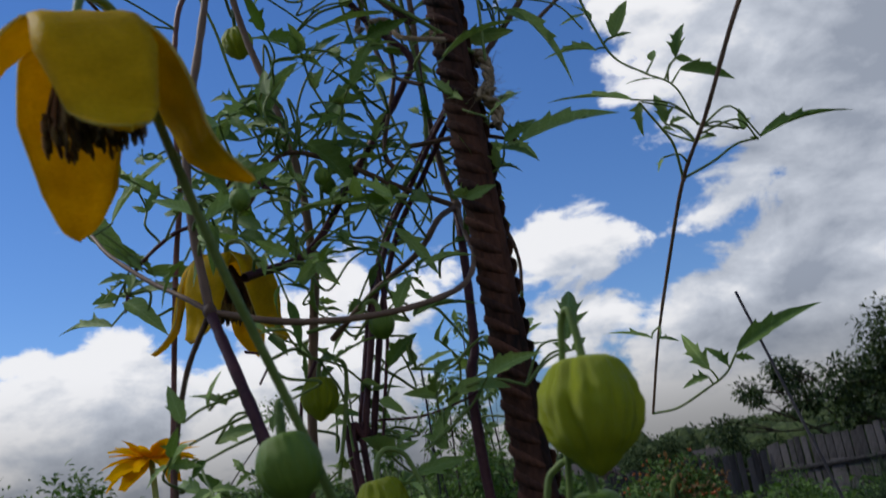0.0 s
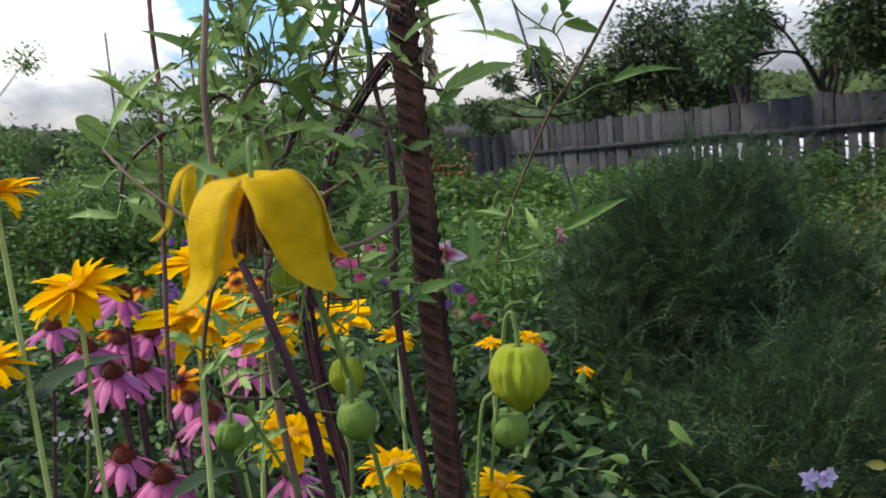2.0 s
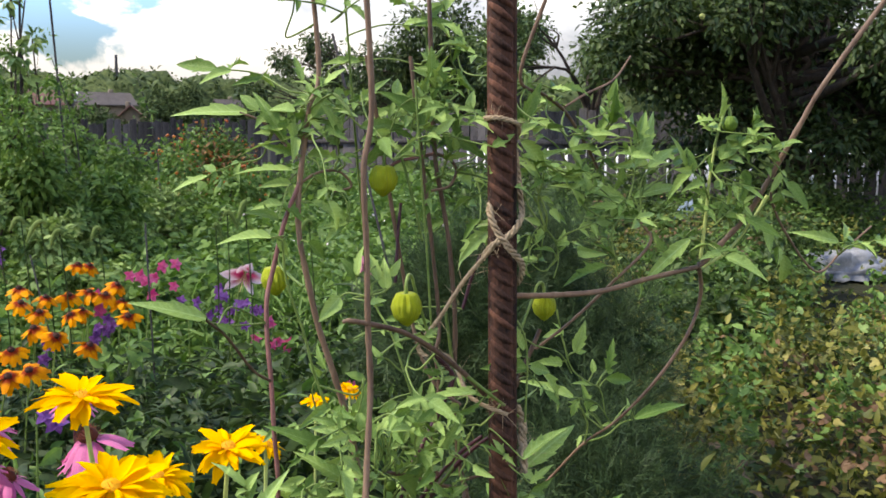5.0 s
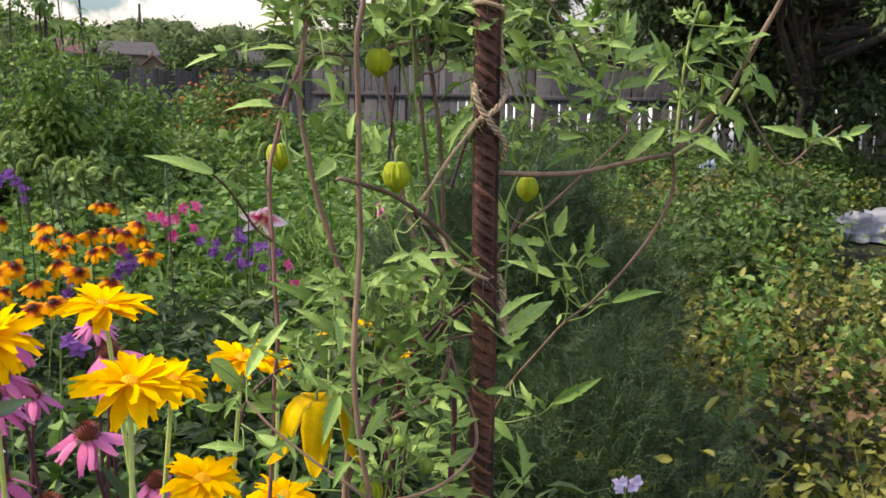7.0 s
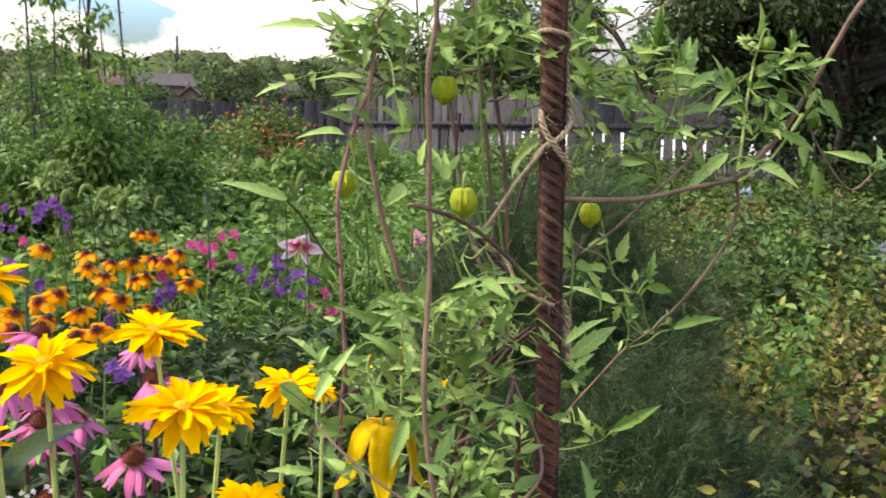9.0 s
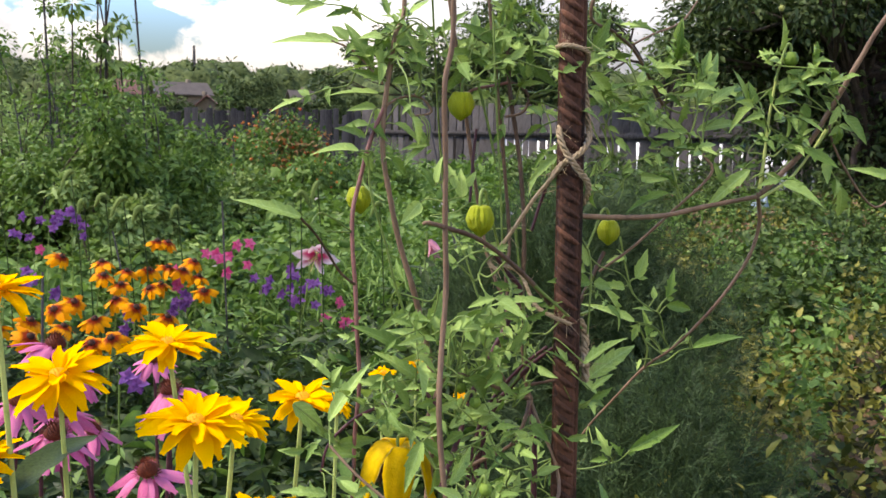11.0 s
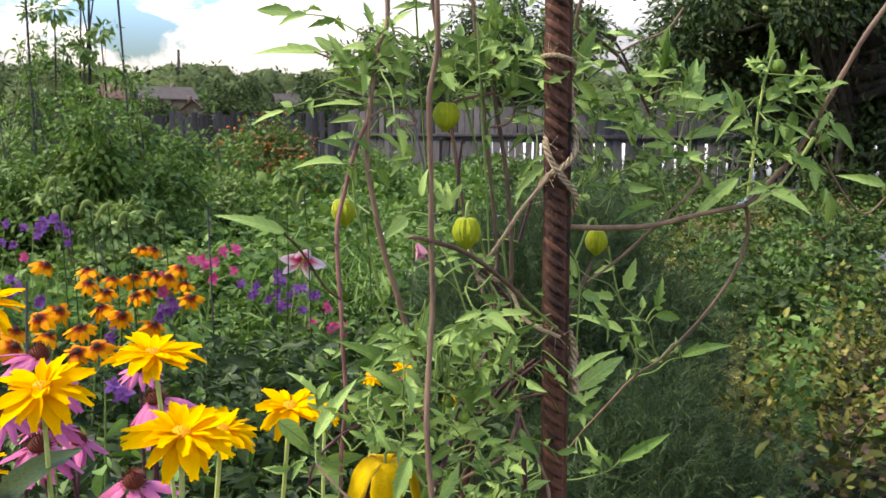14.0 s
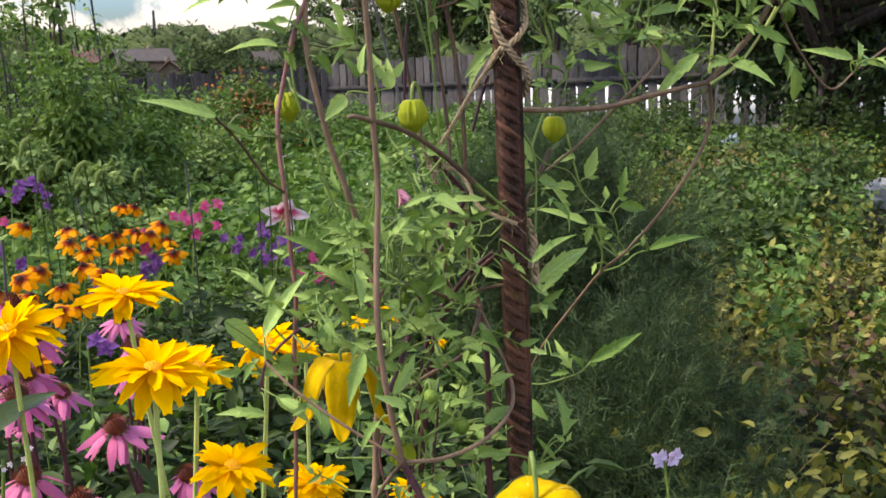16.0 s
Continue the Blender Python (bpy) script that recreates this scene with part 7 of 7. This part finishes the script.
def bud(centre, size, foot, small=False, hook=1.0, turn=None):
    """A hanging bud on a stalk that climbs from its foot, arches over and comes down on it."""
    c, f = np.array(centre, float), np.array(foot, float)
    top = c + (0, 0, size * 0.5)
    b = part("bud", SMALLBUD if small else BUD, None, vine, "plump lime-green ribbed bud" if not small else "small round green bud", m=Matrix.Translation(top) @ pose(0, 0, 0, rng.normal(0, 4), rng.normal(0, 4), rng.random() * 90 if turn is None else turn) @ Matrix.Scale(size, 4))
    side = f - top
    side[2] = 0
    side = side / (np.linalg.norm(side) + 1e-9)
    g = glide([f, f * 0.45 + (top + side * size * 0.8 * hook) * 0.55, top + side * size * 0.72 * hook + (0, 0, size * 0.12), top + side * size * 0.52 * hook + (0, 0, size * 0.46), top + side * size * 0.22 * hook + (0, 0, size * 0.56), top + side * size * 0.03 + (0, 0, size * 0.34), top - (0, 0, size * 0.03)], 6)
    part("bud_stalk", tube(g, np.linspace(0.0006, 0.0008, len(g)), 7), M_YOUNG, b)


bud((-0.022, 0.348, 1.203), 0.0118, (-0.0184, 0.318, 1.2043))
bud((0.012, 0.282, 1.1985), 0.0122, (0.0314, 0.3, 1.1807), turn=20)
bud((0.094, 0.307, 1.188), 0.0110, (0.0753, 0.3, 1.1758), turn=10)
bud((0.016, 0.312, 1.248), 0.0118, (0.033, 0.31, 1.2218), turn=45)
bud((0.1625, 0.264, 1.2715), 0.0068, (0.1548, 0.265, 1.2615), True, 0.7)
bud((0.1907, 0.26, 1.2373), 0.0056, (0.1802, 0.262, 1.2313), True)
bud((0.0125, 0.285, 1.1161), 0.0052, (0.0037, 0.285, 1.1078), True)
bud((0.025, 0.275, 1.0658), 0.0070, (0.0053, 0.27, 1.066), True)
bud((-0.0031, 0.24, 1.0949), 0.0052, (-0.0064, 0.245, 1.0891), True, 0.6)
bud((0.0126, 0.3, 1.119), 0.0050, (0.0097, 0.3, 1.1033), True, 0.6)
bud((0.066, 0.191, 1.026), 0.0182, (0.058, 0.205, 0.99), turn=15, hook=0.45)
bud((0.065, 0.2025, 1.0065), 0.0118, (0.052, 0.205, 0.975), True)
bud((0.013, 0.178, 1.023), 0.0105, (0.012, 0.19, 0.99), True, 0.5)
bud((0.0205, 0.258, 1.0175), 0.0128, (0.046, 0.262, 0.98), turn=30)
bud((-0.021, 0.240, 1.0065), 0.0098, (0.0, 0.25, 0.98), True)
bud((0.0044, 0.29, 1.051), 0.0110, (0.007, 0.29, 1.0277))


# ---- yellow bell flowers ----
def sepal_mesh(open_=1.0, curl=0.0, seed=0, wide=1.0):
    """One broad hanging sepal; it springs from the top, swells out and flares at its pointed tip."""
    g = np.random.default_rng(seed)
    us, cols, v = np.linspace(0, 1, 21), np.linspace(-1, 1, 9), []
    prof = glide([(0.0012, 0, 0.0), (0.0050, 0, 0.0018), (0.0100, 0, 0.0008), (0.0142, 0, -0.0035), (0.0166, 0, -0.0090), (0.0177, 0, -0.0150), (0.0188, 0, -0.0215), (0.0222 + curl, 0, -0.0266), (0.0250 + curl, 0, -0.0284)], 5)
    w_ = 0.0080 * wide * np.interp(us, (0, .08, .25, .5, .75, .92, 1), (0.20, 0.45, 0.88, 1.0, 0.72, 0.26, 0.02))
    for u, w in zip(us, w_):
        p = prof[int(round(u * (len(prof) - 1)))]
        r = max(p[0] * open_, 0.001)
        for c in cols:
            lift = 0.0012 * (abs(c) ** 2) * (1 if u > 0.15 else 0) + g.normal(0, 0.00012) + 0.0004 * math.cos(c * 9) * (0.2 < u < 0.9)
            v.append((c * w * 0.96, r + lift * 0.9 - 0.42 * (c * w) ** 2 / (0.012 * wide), p[2] + 0.0006 * abs(c)))
    i, j = np.meshgrid(np.arange(20), np.arange(8), indexing="ij")
    a = (i * 9 + j).ravel()
    v = np.array(v)
    inner = v - np.stack([v[:, 0] * 0.02, np.full(len(v), 0.00055), np.full(len(v), 0.0002)], 1)
    n = len(v)
    skin = np.stack([a, a + 9, a + 10, a + 1], 1)
    rim = [k * 9 for k in range(21)] + [20 * 9 + k for k in range(1, 9)] + [k * 9 + 8 for k in range(19, -1, -1)]
    edge = np.array([(p, p + n, q + n, q) for p, q in zip(rim, rim[1:])])
    me = mesh_of(np.vstack([v, inner]), np.vstack([skin, skin[:, ::-1] + n, edge]))
    me.materials.append(M_YELLOW)
    me.materials.append(M_RIM)
    me.polygons.foreach_set("material_index", [0] * (2 * len(skin)) + [1] * len(edge))
    return me


def bell(top, turns_, size, open_, stalk, lean=(0, 0), wide=1.1):
    t = np.array(top, float)
    m = Matrix.Translation(t) @ pose(0, 0, 0, lean[0], lean[1], 0) @ Matrix.Scale(size, 4)
    n = 150
    pieces, tips = [], []
    for k in range(n):
        a, r = rng.random() * 6.28, 0.006 * math.sqrt(rng.random())
        e = np.array((math.cos(a) * r * 1.45, math.sin(a) * r * 1.45, -0.0150 - 0.0035 * rng.random()))
        g = glide([(math.cos(a) * r * 0.25, math.sin(a) * r * 0.25, -0.001), (math.cos(a) * r, math.sin(a) * r, -0.009), e], 3)
        pieces.append(tube(g, np.linspace(0.0005, 0.0003, len(g)), 5))
        tips.append(tube([e + (0, 0, 0.0018), e, e - (0, 0, 0.0014)], [0.0003, 0.00055, 0.0002], 5))
    f = part("flower", joined(pieces), M_STAMEN, vine, "nodding yellow four-petalled bell flower with brown stamens", m=m)
    part("anther_tuft", joined(tips), M_BROWNTIP, f, m=m)
    for k, a in enumerate(turns_):
        part("sepal", sepal_mesh(open_ * (0.94 + 0.1 * rng.random()), 0.002 * rng.random(), k, wide), None, f, m=m @ pose(0, 0, 0, 0, 0, a))
    g = glide([*stalk, t + (0, 0, 0.0045 * size), t], 8)
    part("flower_stalk", tube(g, np.linspace(0.0009, 0.0007, len(g)), 8), M_YOUNG, f)


bell((-0.0085, 0.1535, 1.0908), (118, -152, -58, 30), 0.88, 1.08, [(0.035, 0.215, 0.90), (0.022, 0.200, 1.0), (0.006, 0.172, 1.06), (-0.0025, 0.166, 1.0898), (-0.005, 0.162, 1.1008), (-0.008, 0.156, 1.1013)], (6, -6), 1.28)
bell((-0.0203, 0.2945, 1.0967), (164, 100, 238, -10), 0.94, 0.92, [(-0.0071, 0.28, 1.0889), (-0.0112, 0.285, 1.0969), (-0.0146, 0.29, 1.1015), (-0.0188, 0.293, 1.1027)], (4, 3), 0.98)
